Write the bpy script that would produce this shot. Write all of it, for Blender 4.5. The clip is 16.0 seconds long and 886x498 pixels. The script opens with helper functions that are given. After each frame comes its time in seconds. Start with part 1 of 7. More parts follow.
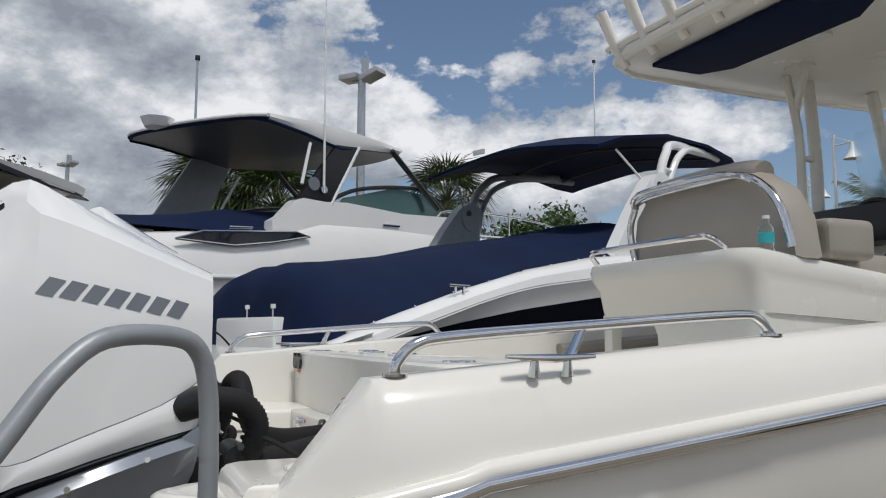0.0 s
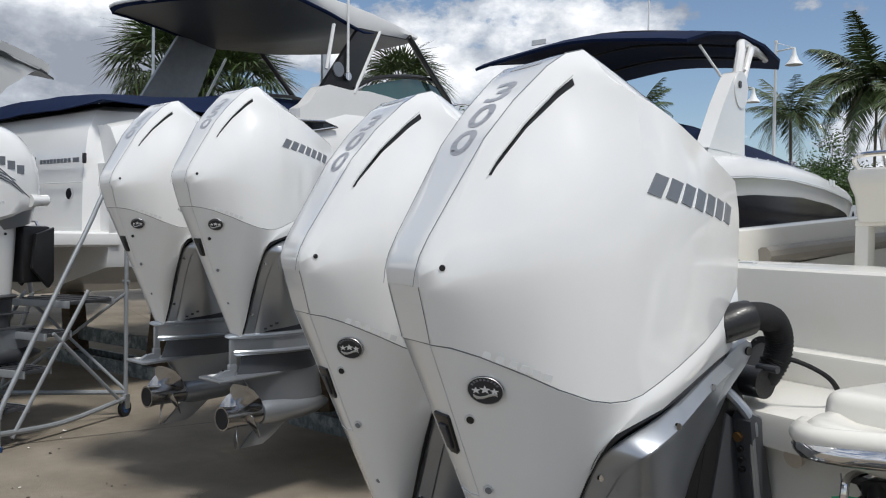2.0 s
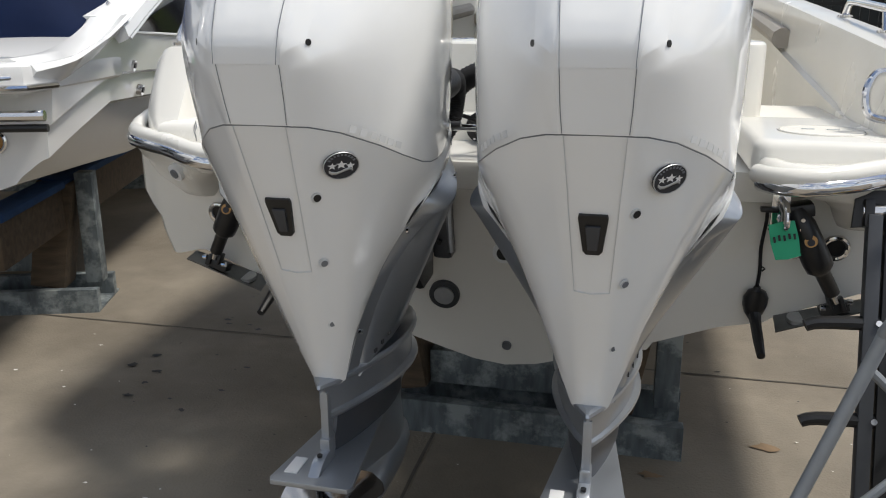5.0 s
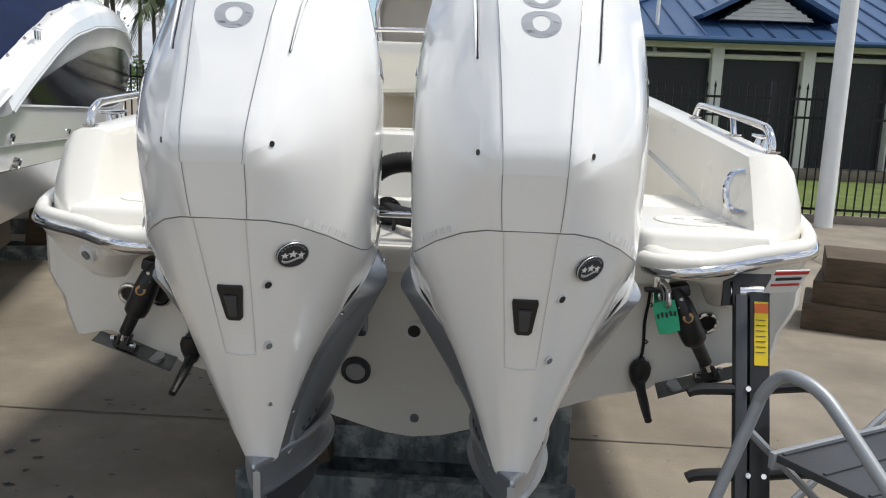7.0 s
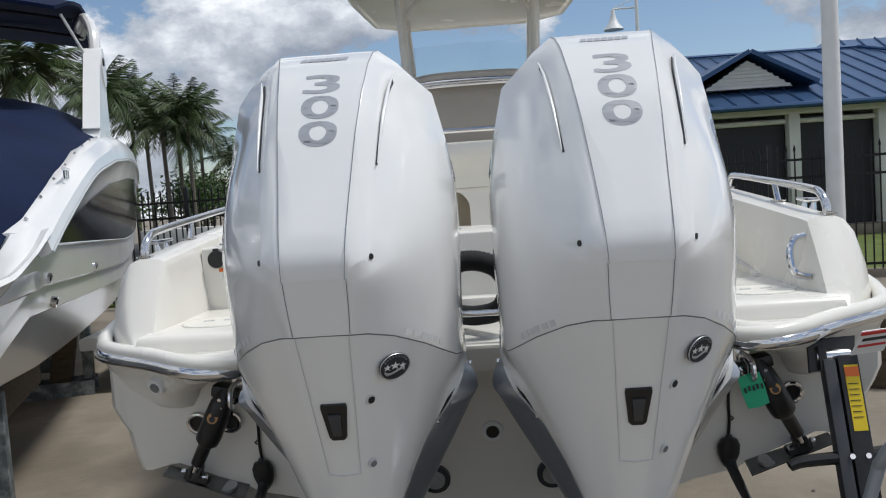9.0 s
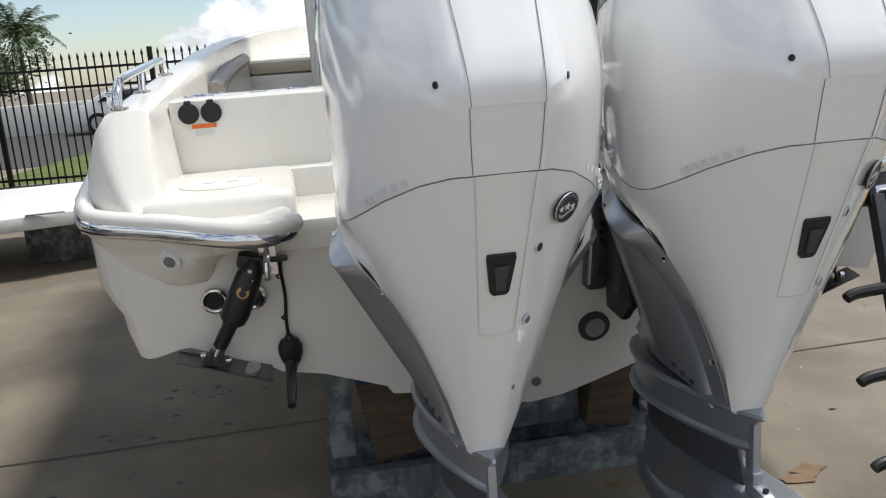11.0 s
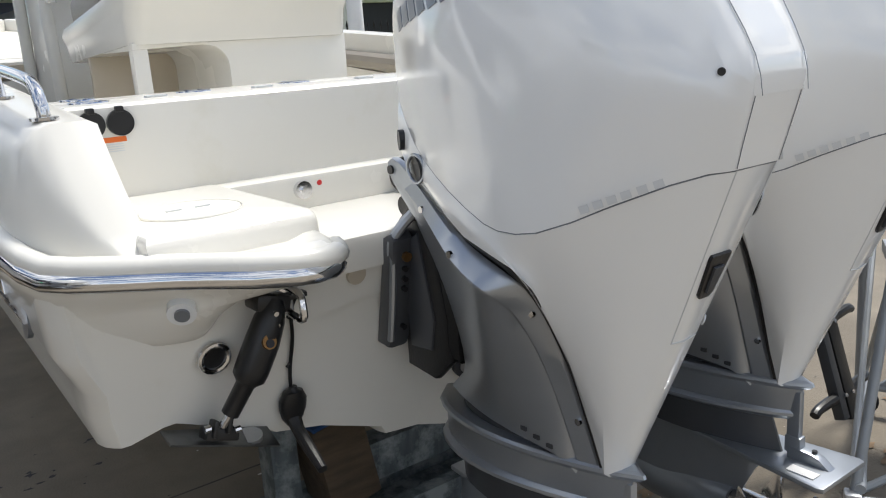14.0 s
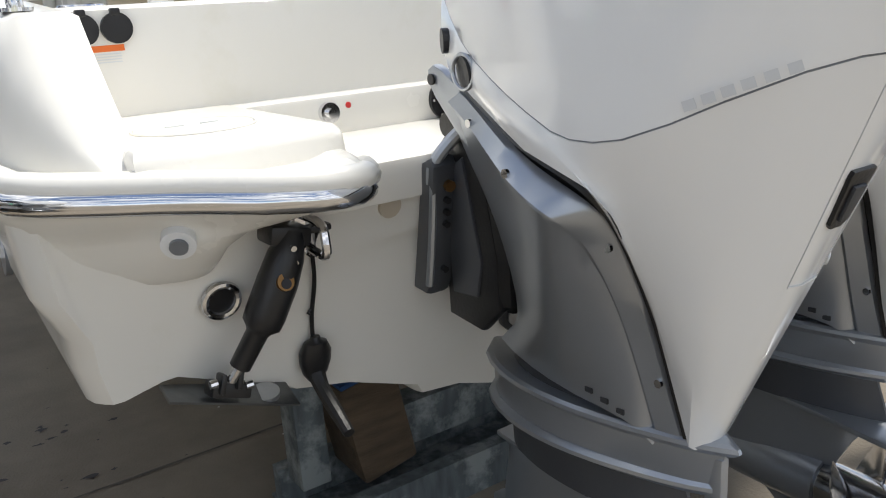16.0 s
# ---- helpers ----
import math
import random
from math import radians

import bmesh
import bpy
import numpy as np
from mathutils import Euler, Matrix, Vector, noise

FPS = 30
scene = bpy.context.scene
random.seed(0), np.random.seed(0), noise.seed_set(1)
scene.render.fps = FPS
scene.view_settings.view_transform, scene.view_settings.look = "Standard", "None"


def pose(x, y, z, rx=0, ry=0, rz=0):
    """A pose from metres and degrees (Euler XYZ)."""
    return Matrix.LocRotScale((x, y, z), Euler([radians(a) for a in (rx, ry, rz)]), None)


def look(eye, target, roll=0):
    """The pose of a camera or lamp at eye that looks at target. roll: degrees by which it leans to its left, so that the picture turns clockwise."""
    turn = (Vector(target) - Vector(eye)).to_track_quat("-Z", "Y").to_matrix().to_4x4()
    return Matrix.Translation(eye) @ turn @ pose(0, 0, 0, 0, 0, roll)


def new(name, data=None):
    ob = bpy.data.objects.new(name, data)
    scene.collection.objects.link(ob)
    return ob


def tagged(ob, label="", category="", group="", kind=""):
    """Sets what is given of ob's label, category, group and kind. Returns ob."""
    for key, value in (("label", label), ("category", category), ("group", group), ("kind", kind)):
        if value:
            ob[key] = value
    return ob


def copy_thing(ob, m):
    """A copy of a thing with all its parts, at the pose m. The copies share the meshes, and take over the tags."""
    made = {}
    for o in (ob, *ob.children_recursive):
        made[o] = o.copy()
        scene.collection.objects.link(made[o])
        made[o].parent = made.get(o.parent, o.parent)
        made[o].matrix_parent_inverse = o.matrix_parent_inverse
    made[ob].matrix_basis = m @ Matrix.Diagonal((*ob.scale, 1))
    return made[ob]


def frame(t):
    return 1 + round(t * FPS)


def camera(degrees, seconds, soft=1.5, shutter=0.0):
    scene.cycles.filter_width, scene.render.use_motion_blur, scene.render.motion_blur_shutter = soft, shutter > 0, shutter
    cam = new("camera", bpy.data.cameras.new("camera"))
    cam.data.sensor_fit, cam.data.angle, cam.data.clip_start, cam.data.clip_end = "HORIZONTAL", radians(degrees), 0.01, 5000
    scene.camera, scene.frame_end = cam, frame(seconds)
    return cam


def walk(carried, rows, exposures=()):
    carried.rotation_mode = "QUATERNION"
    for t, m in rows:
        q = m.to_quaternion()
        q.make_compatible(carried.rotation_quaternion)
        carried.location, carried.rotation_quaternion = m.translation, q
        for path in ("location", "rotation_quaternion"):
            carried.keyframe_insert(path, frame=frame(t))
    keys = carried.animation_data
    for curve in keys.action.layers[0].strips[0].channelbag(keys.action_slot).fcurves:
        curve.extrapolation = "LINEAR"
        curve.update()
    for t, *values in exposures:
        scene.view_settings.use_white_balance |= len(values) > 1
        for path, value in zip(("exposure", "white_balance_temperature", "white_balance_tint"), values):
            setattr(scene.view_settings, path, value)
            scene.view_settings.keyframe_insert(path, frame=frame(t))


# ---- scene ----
cam = camera(57.1, 16.0, soft=1.1)
METRES, TILT, LEAN, TURN = 6.7, 5.973, -0.251, 66.812
EYE = (2.948, -0.435, 1.538)
ROWS = [
    (0.0, 0.0, 0.0, 0.0, 0.0, 0.0, 0.0),
    (0.5, -0.0785, 0.0252, -0.0021, 9.09, -3.62, -1.63),
    (1.0, -0.1456, 0.0468, -0.0086, 7.59, -8.8, -1.82),
    (1.5, -0.2007, 0.0637, -0.0075, 1.12, -9.54, -1.11),
    (2.0, -0.2537, 0.0695, -0.0038, -7.84, -7.26, -1.48),
    (2.5, -0.302, 0.0847, -0.0024, -17.0, -5.86, -2.23),
    (3.0, -0.3364, 0.1201, -0.0074, -23.65, -5.62, -3.04),
    (3.5, -0.377, 0.1455, -0.0088, -32.23, -7.21, -2.94),
    (4.0, -0.4086, 0.172, -0.0136, -41.58, -11.5, -2.89),
    (4.2, -0.4118, 0.1850, -0.0172, -44.6, -13.95, -2.88),
    (4.5, -0.4152, 0.2055, -0.0237, -48.26, -19.45, -2.87),
    (7.0, -0.4633, 0.2411, -0.0163, -63.1, -13.39, -7.28),
    (7.5, -0.4651, 0.2392, -0.0099, -63.56, -6.85, -6.58),
    (8.0, -0.4735, 0.2418, -0.0121, -62.98, -5.99, -5.14),
    (8.5, -0.4799, 0.2485, -0.0146, -62.85, -5.67, -3.89),
    (9.0, -0.4748, 0.272, -0.0177, -64.2, -6.65, -1.48),
    (9.5, -0.4732, 0.3023, -0.0263, -67.46, -10.89, -1.81),
    (12.0, -0.4785, 0.4511, -0.0482, -87.04, -15.91, -1.73),
    (12.5, -0.4755, 0.4875, -0.0514, -92.56, -16.83, -2.67),
    (13.0, -0.464, 0.5095, -0.051, -95.45, -15.1, -2.08),
    (13.5, -0.4468, 0.5242, -0.0484, -99.63, -12.17, -1.41),
    (14.0, -0.4433, 0.5402, -0.0534, -103.86, -12.93, -2.22),
    (14.5, -0.4518, 0.5603, -0.0541, -106.44, -15.07, -2.51),
    (15.0, -0.4537, 0.5695, -0.06, -107.78, -16.76, -3.98),
    (15.5, -0.4388, 0.5624, -0.069, -106.29, -17.71, -4.09),
    (16.0, -0.4003, 0.5334, -0.0741, -101.36, -15.79, -2.16),
]
walk(cam, [(t, pose(*EYE, TILT, LEAN, TURN) @ pose(METRES * x, METRES * y, METRES * z, 90 + pitch, roll, yaw)) for t, x, y, z, yaw, pitch, roll in ROWS],
     [(0.0, -0.02, 6500, 10), (0.5, -0.09, 6450, 10), (1.0, 0.23, 6500, 10), (1.5, 0.31, 6450, 10), (2.5, 0.29, 6450, 10), (3.5, 0.23, 6600, 10), (4.3, 0.50, 6650, 10), (4.7, 0.54, 6650, 10), (7.0, 0.69, 6600, 10), (7.5, 0.17, 6350, 10), (8.0, 0.19, 6350, 10), (9.0, 0.25, 6350, 10), (9.6, 0.31, 6500, 10),
      (12.0, 0.86, 6550, 10), (12.5, 0.89, 6500, 10), (13.0, 1.04, 6600, 10), (13.5, 0.91, 6550, 10), (14.0, 0.81, 6550, 10), (15.0, 0.87, 6600, 10), (15.5, 1.27, 6650, 10), (16.0, 1.04, 6650, 10)])


# ---- world, sun ----
SUN_AT = Vector((0.43, 0.02, 0.900)).normalized()
world = bpy.data.worlds.new("world")
scene.world = world
world.use_nodes = True
wn, wl = world.node_tree.nodes, world.node_tree.links
wn.clear()
w_out, w_bg = wn.new("ShaderNodeOutputWorld"), wn.new("ShaderNodeBackground")
sky = wn.new("ShaderNodeTexSky")
sky.sky_type, sky.sun_disc = "NISHITA", False
sky.sun_elevation = math.asin(SUN_AT.z)
sky.sun_rotation = math.atan2(SUN_AT.x, SUN_AT.y)
sky.air_density, sky.dust_density, sky.ozone_density = 1.0, 0.6, 2.0
w_tc = wn.new("ShaderNodeTexCoord")


def cloud_noise(scale, detail, rough, shift):
    n, m = wn.new("ShaderNodeTexNoise"), wn.new("ShaderNodeMapping")
    m.inputs["Location"].default_value = shift
    m.inputs["Scale"].default_value = (1.0, 1.0, 1.7)
    wl.new(w_tc.outputs["Generated"], m.inputs[0])
    wl.new(m.outputs[0], n.inputs["Vector"])
    n.inputs["Scale"].default_value, n.inputs["Detail"].default_value, n.inputs["Roughness"].default_value = scale, detail, rough
    return n.outputs["Fac"]


def ramp(nodes, links, src, stops):
    r = nodes.new("ShaderNodeValToRGB")
    links.new(src, r.inputs[0])
    while len(r.color_ramp.elements) < len(stops):
        r.color_ramp.elements.new(0.5)
    for e, (p, c) in zip(r.color_ramp.elements, stops):
        e.position, e.color = p, (*c, 1) if len(c) == 3 else c
    return r.outputs[0]


def cloud_math(op, a, b):
    n = wn.new("ShaderNodeMath")
    n.operation = op
    for k, v in enumerate((a, b)):
        if isinstance(v, float):
            n.inputs[k].default_value = v
        else:
            wl.new(v, n.inputs[k])
    return n.outputs[0]


HERE = cloud_noise(3.1, 12, 0.60, (3.1, 1.7, 0.4))
ABOVE = cloud_noise(3.1, 12, 0.60, (3.13, 1.71, 0.50))
CLOUD_COVER = ramp(wn, wl, HERE, [(0.462, (0, 0, 0)), (0.492, (0.85, 0.85, 0.85)), (0.53, (1, 1, 1))])
LIT = cloud_math("ADD", cloud_math("MULTIPLY", cloud_math("SUBTRACT", HERE, ABOVE), 2.4), 0.5)
CLOUD_TONE = ramp(wn, wl, LIT, [(0.29, (3.0, 3.3, 3.9)), (0.53, (5.0, 5.4, 6.0)), (0.80, (9.6, 9.8, 10.1))])
w_mix = wn.new("ShaderNodeMix")
w_mix.data_type = "RGBA"
wl.new(CLOUD_COVER, w_mix.inputs[0])
wl.new(sky.outputs[0], w_mix.inputs[6])
wl.new(CLOUD_TONE, w_mix.inputs[7])
wl.new(w_mix.outputs[2], w_bg.inputs[0])
w_bg.inputs[1].default_value = 0.087
wl.new(w_bg.outputs[0], w_out.inputs[0])
sun = new("sun", bpy.data.lights.new("sun", "SUN"))
sun.data.energy, sun.data.angle, sun.data.color = 2.25, radians(10.0), (1.0, 0.97, 0.91)
sun.matrix_world = look(SUN_AT * 40, (0, 0, 0))


# ---- materials ----
def material(name, base, rough=0.5, metal=0.0, coat=0.0, vary=0.08, scale=6.0, bump=0.0, bump_scale=60.0, dirt=None, dirt_scale=2.0, dirt_at=(0.55, 0.75), rough_vary=0.06, trans=0.0, ior=1.45, island=0.0, aniso=None):
    m = bpy.data.materials.new(name)
    m.use_nodes = True
    n, l = m.node_tree.nodes, m.node_tree.links
    b = n["Principled BSDF"]
    tc = n.new("ShaderNodeTexCoord")
    vec = tc.outputs["Object"]
    if aniso:
        mp = n.new("ShaderNodeMapping")
        mp.inputs["Scale"].default_value = aniso
        l.new(vec, mp.inputs[0])
        vec = mp.outputs[0]
    t = n.new("ShaderNodeTexNoise")
    t.inputs["Scale"].default_value, t.inputs["Detail"].default_value = scale, 6
    l.new(vec, t.inputs["Vector"])
    lo = tuple(max(0, c * (1 - vary)) for c in base)
    hi = tuple(min(1, c * (1 + vary)) for c in base)
    col = ramp(n, l, t.outputs["Fac"], [(0.3, lo), (0.7, hi)])
    if dirt:
        d = n.new("ShaderNodeTexNoise")
        d.inputs["Scale"].default_value, d.inputs["Detail"].default_value, d.inputs["Roughness"].default_value = dirt_scale, 8, 0.65
        l.new(tc.outputs["Object"], d.inputs["Vector"])
        f = ramp(n, l, d.outputs["Fac"], [(dirt_at[0], (0, 0, 0)), (dirt_at[1], (1, 1, 1))])
        mx = n.new("ShaderNodeMix")
        mx.data_type = "RGBA"
        l.new(f, mx.inputs[0])
        l.new(col, mx.inputs[6])
        mx.inputs[7].default_value = (*dirt, 1)
        col = mx.outputs[2]
    if island:
        g, hs = n.new("ShaderNodeNewGeometry"), n.new("ShaderNodeHueSaturation")
        ma = n.new("ShaderNodeMapRange")
        ma.inputs[3].default_value, ma.inputs[4].default_value = 1 - island, 1 + island
        l.new(g.outputs["Random Per Island"], ma.inputs[0])
        l.new(ma.outputs[0], hs.inputs["Value"])
        l.new(col, hs.inputs["Color"])
        col = hs.outputs[0]
    l.new(col, b.inputs["Base Color"])
    b.inputs["Metallic"].default_value, b.inputs["IOR"].default_value = metal, ior
    b.inputs["Coat Weight"].default_value, b.inputs["Coat Roughness"].default_value = coat, 0.06
    b.inputs["Transmission Weight"].default_value = trans
    mr = n.new("ShaderNodeMapRange")
    mr.inputs[3].default_value, mr.inputs[4].default_value = max(0.02, rough - rough_vary), min(1, rough + rough_vary)
    l.new(t.outputs["Fac"], mr.inputs[0])
    l.new(mr.outputs[0], b.inputs["Roughness"])
    if bump:
        bt, bn = n.new("ShaderNodeTexNoise"), n.new("ShaderNodeBump")
        bt.inputs["Scale"].default_value, bt.inputs["Detail"].default_value = bump_scale, 5
        l.new(vec, bt.inputs["Vector"])
        bn.inputs["Strength"].default_value, bn.inputs["Distance"].default_value = bump, 0.01
        l.new(bt.outputs["Fac"], bn.inputs["Height"])
        l.new(bn.outputs[0], b.inputs["Normal"])
    return m


M = {
    "cowl": material("pearl_white_paint", (0.80, 0.805, 0.80), 0.16, 0.0, 1.0, 0.015, 3.0, 0.01, 8, rough_vary=0.05),
    "gel": material("white_gelcoat", (0.77, 0.75, 0.695), 0.26, 0.0, 0.3, 0.02, 2.0, 0.012, 7, (0.70, 0.67, 0.58), 3.0, (0.60, 0.85)),
    "gel_cool": material("cool_white_gelcoat", (0.78, 0.78, 0.77), 0.2, 0.0, 0.4, 0.02, 2.0, 0.012, 6),
    "deck": material("nonskid_deck", (0.79, 0.765, 0.70), 0.5, 0.0, 0.0, 0.03, 9.0, 0.35, 420),
    "numeral": material("grey_numeral_film", (0.36, 0.375, 0.41), 0.4, 0.0, 0.0, 0.03),
    "grey": material("grey_metallic_paint", (0.36, 0.385, 0.42), 0.31, 0.70, 0.4, 0.05, 5.0, 0.02, 300),
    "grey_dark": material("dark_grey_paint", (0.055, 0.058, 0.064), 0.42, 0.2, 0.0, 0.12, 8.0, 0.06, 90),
    "decal": material("grey_decal", (0.20, 0.215, 0.24), 0.38, 0.4, 0.2, 0.03),
    "decal_soft": material("pale_emboss", (0.62, 0.64, 0.65), 0.35, 0.2, 0.2, 0.03),
    "chrome": material("polished_steel", (0.72, 0.72, 0.73), 0.09, 1.0, 0.0, 0.03, 12, 0.01, 30, rough_vary=0.04),
    "alu": material("mill_aluminium", (0.50, 0.515, 0.53), 0.40, 0.9, 0.0, 0.08, 14, 0.08, 160, (0.33, 0.34, 0.36), 9, (0.55, 0.8)),
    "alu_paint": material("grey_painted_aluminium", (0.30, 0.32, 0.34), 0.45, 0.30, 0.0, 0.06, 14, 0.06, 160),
    "black": material("black_plastic", (0.012, 0.012, 0.013), 0.38, 0.0, 0.1, 0.2, 14, 0.08, 140),
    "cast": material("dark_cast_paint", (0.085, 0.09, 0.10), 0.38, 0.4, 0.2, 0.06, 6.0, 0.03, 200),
    "steel_dull": material("dull_steel", (0.17, 0.175, 0.175), 0.3, 0.8, 0.0, 0.25, 14, 0.05, 60),
    "dark_window": material("dark_hull_window", (0.006, 0.007, 0.011), 0.12, 0.0, 0.0, 0.1, 3.0, ior=1.09, rough_vary=0.02),
    "prop_steel": material("propeller_steel", (0.42, 0.42, 0.43), 0.15, 1.0, 0.0, 0.08, 12, 0.02, 40, (0.25, 0.24, 0.23), 10, (0.5, 0.75), rough_vary=0.05),
    "emboss": material("embossed_white_paint", (0.60, 0.61, 0.615), 0.40, 0.0, 0.0, 0.02),
    "rubber": material("black_rubber", (0.010, 0.010, 0.011), 0.80, 0.0, 0.0, 0.2, 20, 0.1, 200),
    "navy": material("navy_canvas", (0.0075, 0.0150, 0.046), 0.75, 0.0, 0.0, 0.18, 3.0, 0.5, 5.0),
    "black_canvas": material("black_canvas", (0.012, 0.013, 0.018), 0.8, 0.0, 0.0, 0.2, 3.0, 0.5, 5.0),
    "tan": material("taupe_vinyl", (0.33, 0.30, 0.26), 0.48, 0.0, 0.1, 0.05, 5, 0.25, 220),
    "tan_light": material("beige_gelcoat", (0.52, 0.455, 0.36), 0.4, 0.0, 0.1, 0.04, 5),
    "concrete": material("concrete", (0.228, 0.198, 0.156), 0.85, 0.0, 0.0, 0.20, 1.9, 0.35, 90, (0.140, 0.118, 0.090), 0.7, (0.44, 0.68)),
    "joint": material("joint_filler", (0.10, 0.09, 0.075), 0.9, 0.0, 0.0, 0.25, 10),
    "stain": material("oil_stain", (0.035, 0.033, 0.032), 0.6, 0.0, 0.0, 0.3, 10),
    "rust": material("rust_stain", (0.22, 0.15, 0.09), 0.85, 0.0, 0.0, 0.3, 10),
    "flake": material("paint_flake", (0.75, 0.73, 0.68), 0.7, 0.0, 0.0, 0.1, 10),
    "galv": material("galvanised_steel", (0.12, 0.14, 0.15), 0.6, 0.35, 0.0, 0.3, 7, 0.1, 80, (0.30, 0.33, 0.33), 9, (0.48, 0.62), aniso=(5, 5, 1)),
    "wood": material("weathered_timber", (0.085, 0.060, 0.038), 0.8, 0.0, 0.0, 0.35, 5, 0.4, 40, (0.09, 0.062, 0.04), 4, aniso=(1, 6, 6)),
    "carpet": material("blue_bunk_carpet", (0.02, 0.06, 0.16), 0.95, 0.0, 0.0, 0.2, 10, 0.5, 300),
    "glass": material("dark_tinted_glass", (0.008, 0.010, 0.014), 0.05, 0.0, 0.6, 0.05, rough_vary=0.01),
    "green_glass": material("green_tinted_glass", (0.05, 0.10, 0.09), 0.06, 0.0, 0.6, 0.05, rough_vary=0.01),
    "clear": material("clear_plastic", (0.9, 0.95, 0.96), 0.06, 0.0, 0.0, 0.0, trans=1.0, rough_vary=0.01),
    "roof": material("blue_metal_roof", (0.035, 0.085, 0.19), 0.40, 0.3, 0.0, 0.06, 2),
    "wall": material("grey_render_wall", (0.36, 0.385, 0.42), 0.8, 0.0, 0.0, 0.06, 3, 0.1, 100),
    "siding": material("pale_siding", (0.62, 0.62, 0.58), 0.7, 0.0, 0.0, 0.05, 4),
    "screen": material("dark_screen", (0.010, 0.012, 0.016), 0.5, 0.0, 0.0, 0.2, 2),
    "fence": material("black_fence_paint", (0.008, 0.008, 0.009), 0.35, 0.2, 0.0, 0.2),
    "white": material("white_paint", (0.76, 0.77, 0.77), 0.45, 0.0, 0.0, 0.04, 5),
    "grass": material("lawn", (0.10, 0.135, 0.03), 0.95, 0.0, 0.0, 0.3, 3, 0.6, 60, (0.15, 0.15, 0.05), 1.2),
    "leaf": material("palm_leaf", (0.055, 0.085, 0.025), 0.5, 0.0, 0.1, 0.2, 4, island=0.45),
    "leaf_dry": material("dry_palm_leaf", (0.16, 0.12, 0.055), 0.7, 0.0, 0.0, 0.2, 4, island=0.3),
    "leaf_tree": material("tree_leaf", (0.05, 0.10, 0.02), 0.5, 0.0, 0.1, 0.2, 4, island=0.5),
    "bark": material("palm_bark", (0.15, 0.13, 0.105), 0.9, 0.0, 0.0, 0.25, 8, 0.6, 30, aniso=(1, 1, 6)),
    "tag": material("green_tag", (0.03, 0.42, 0.22), 0.6, 0.0, 0.0, 0.05),
    "yellow": material("yellow_label", (0.75, 0.55, 0.02), 0.5, 0.0, 0.0, 0.03),
    "orange": material("orange_label", (0.75, 0.16, 0.03), 0.5, 0.0, 0.0, 0.03),
    "red": material("red_label", (0.55, 0.03, 0.03), 0.5, 0.0, 0.0, 0.03),
    "paper": material("white_label", (0.76, 0.76, 0.75), 0.5, 0.0, 0.0, 0.03),
    "ink": material("ink", (0.03, 0.03, 0.035), 0.6, 0.0, 0.0, 0.05),
    "teal": material("teal_label", (0.03, 0.38, 0.42), 0.4, 0.0, 0.0, 0.05),
    "brass": material("bronze", (0.30, 0.17, 0.07), 0.35, 0.9, 0.0, 0.2, 10),
    "asphalt": material("asphalt", (0.06, 0.06, 0.06), 0.9, 0.0, 0.0, 0.15, 10, 0.3, 90),
}

for cloth in ("navy", "black_canvas"):
    M[cloth].node_tree.nodes["Principled BSDF"].inputs["Specular IOR Level"].default_value = 0.12


# ---- mesh helpers ----
def finish(name, bm, mat, angle=32):
    me = bpy.data.meshes.new(name)
    bmesh.ops.recalc_face_normals(bm, faces=bm.faces)
    bm.to_mesh(me)
    bm.free()
    me.materials.append(M[mat])
    me.shade_smooth()
    me.set_sharp_from_angle(angle=radians(angle))
    return me


def part(name, bm, mat, parent=None, label="", angle=32, soft=0.0):
    ob = new(name, finish(name, bm, mat, angle))
    if soft:
        bv = ob.modifiers.new("soft_edges", "BEVEL")
        bv.width, bv.segments, bv.limit_method, bv.angle_limit = soft, 3, "ANGLE", radians(26)
        ob.data.shade_smooth()
        ob.modifiers.new("even_normals", "WEIGHTED_NORMAL").weight = 80
    ob.parent = parent
    if label:
        ob["label"] = label
    return ob


def again(name, mesh, parent, m=None):
    ob = new(name, mesh)
    ob.parent = parent
    if m is not None:
        ob.matrix_basis = m
    return ob


def thing(name, label, category, m=None, group="", kind=""):
    ob = new(name)
    ob.empty_display_size = 0.1
    if m is not None:
        ob.matrix_basis = m
    return tagged(ob, label, category, group, kind)


def lone(name, bm, mat, label, category, group="", kind="", m=None, angle=32):
    ob = new(name, finish(name, bm, mat, angle))
    if m is not None:
        ob.matrix_basis = m
    return tagged(ob, label, category, group, kind)


def loft(rings, bm=None, caps=(True, True), close=True):
    bm = bm or bmesh.new()
    vs = [[bm.verts.new(p) for p in r] for r in rings]
    n = len(rings[0])
    for a, b in zip(vs, vs[1:]):
        for i in range(n if close else n - 1):
            j = (i + 1) % n
            quad = []
            for v in (a[i], a[j], b[j], b[i]):
                if not any((v.co - q.co).length < 1e-6 for q in quad):
                    quad.append(v)
            if len(quad) > 2:
                try:
                    bm.faces.new(quad)
                except ValueError:
                    pass
    for flag, r in zip(caps, (vs[0], vs[-1])):
        if flag and len(r) > 2:
            bm.faces.new(r)
    bmesh.ops.remove_doubles(bm, verts=bm.verts, dist=1e-5)
    return bm


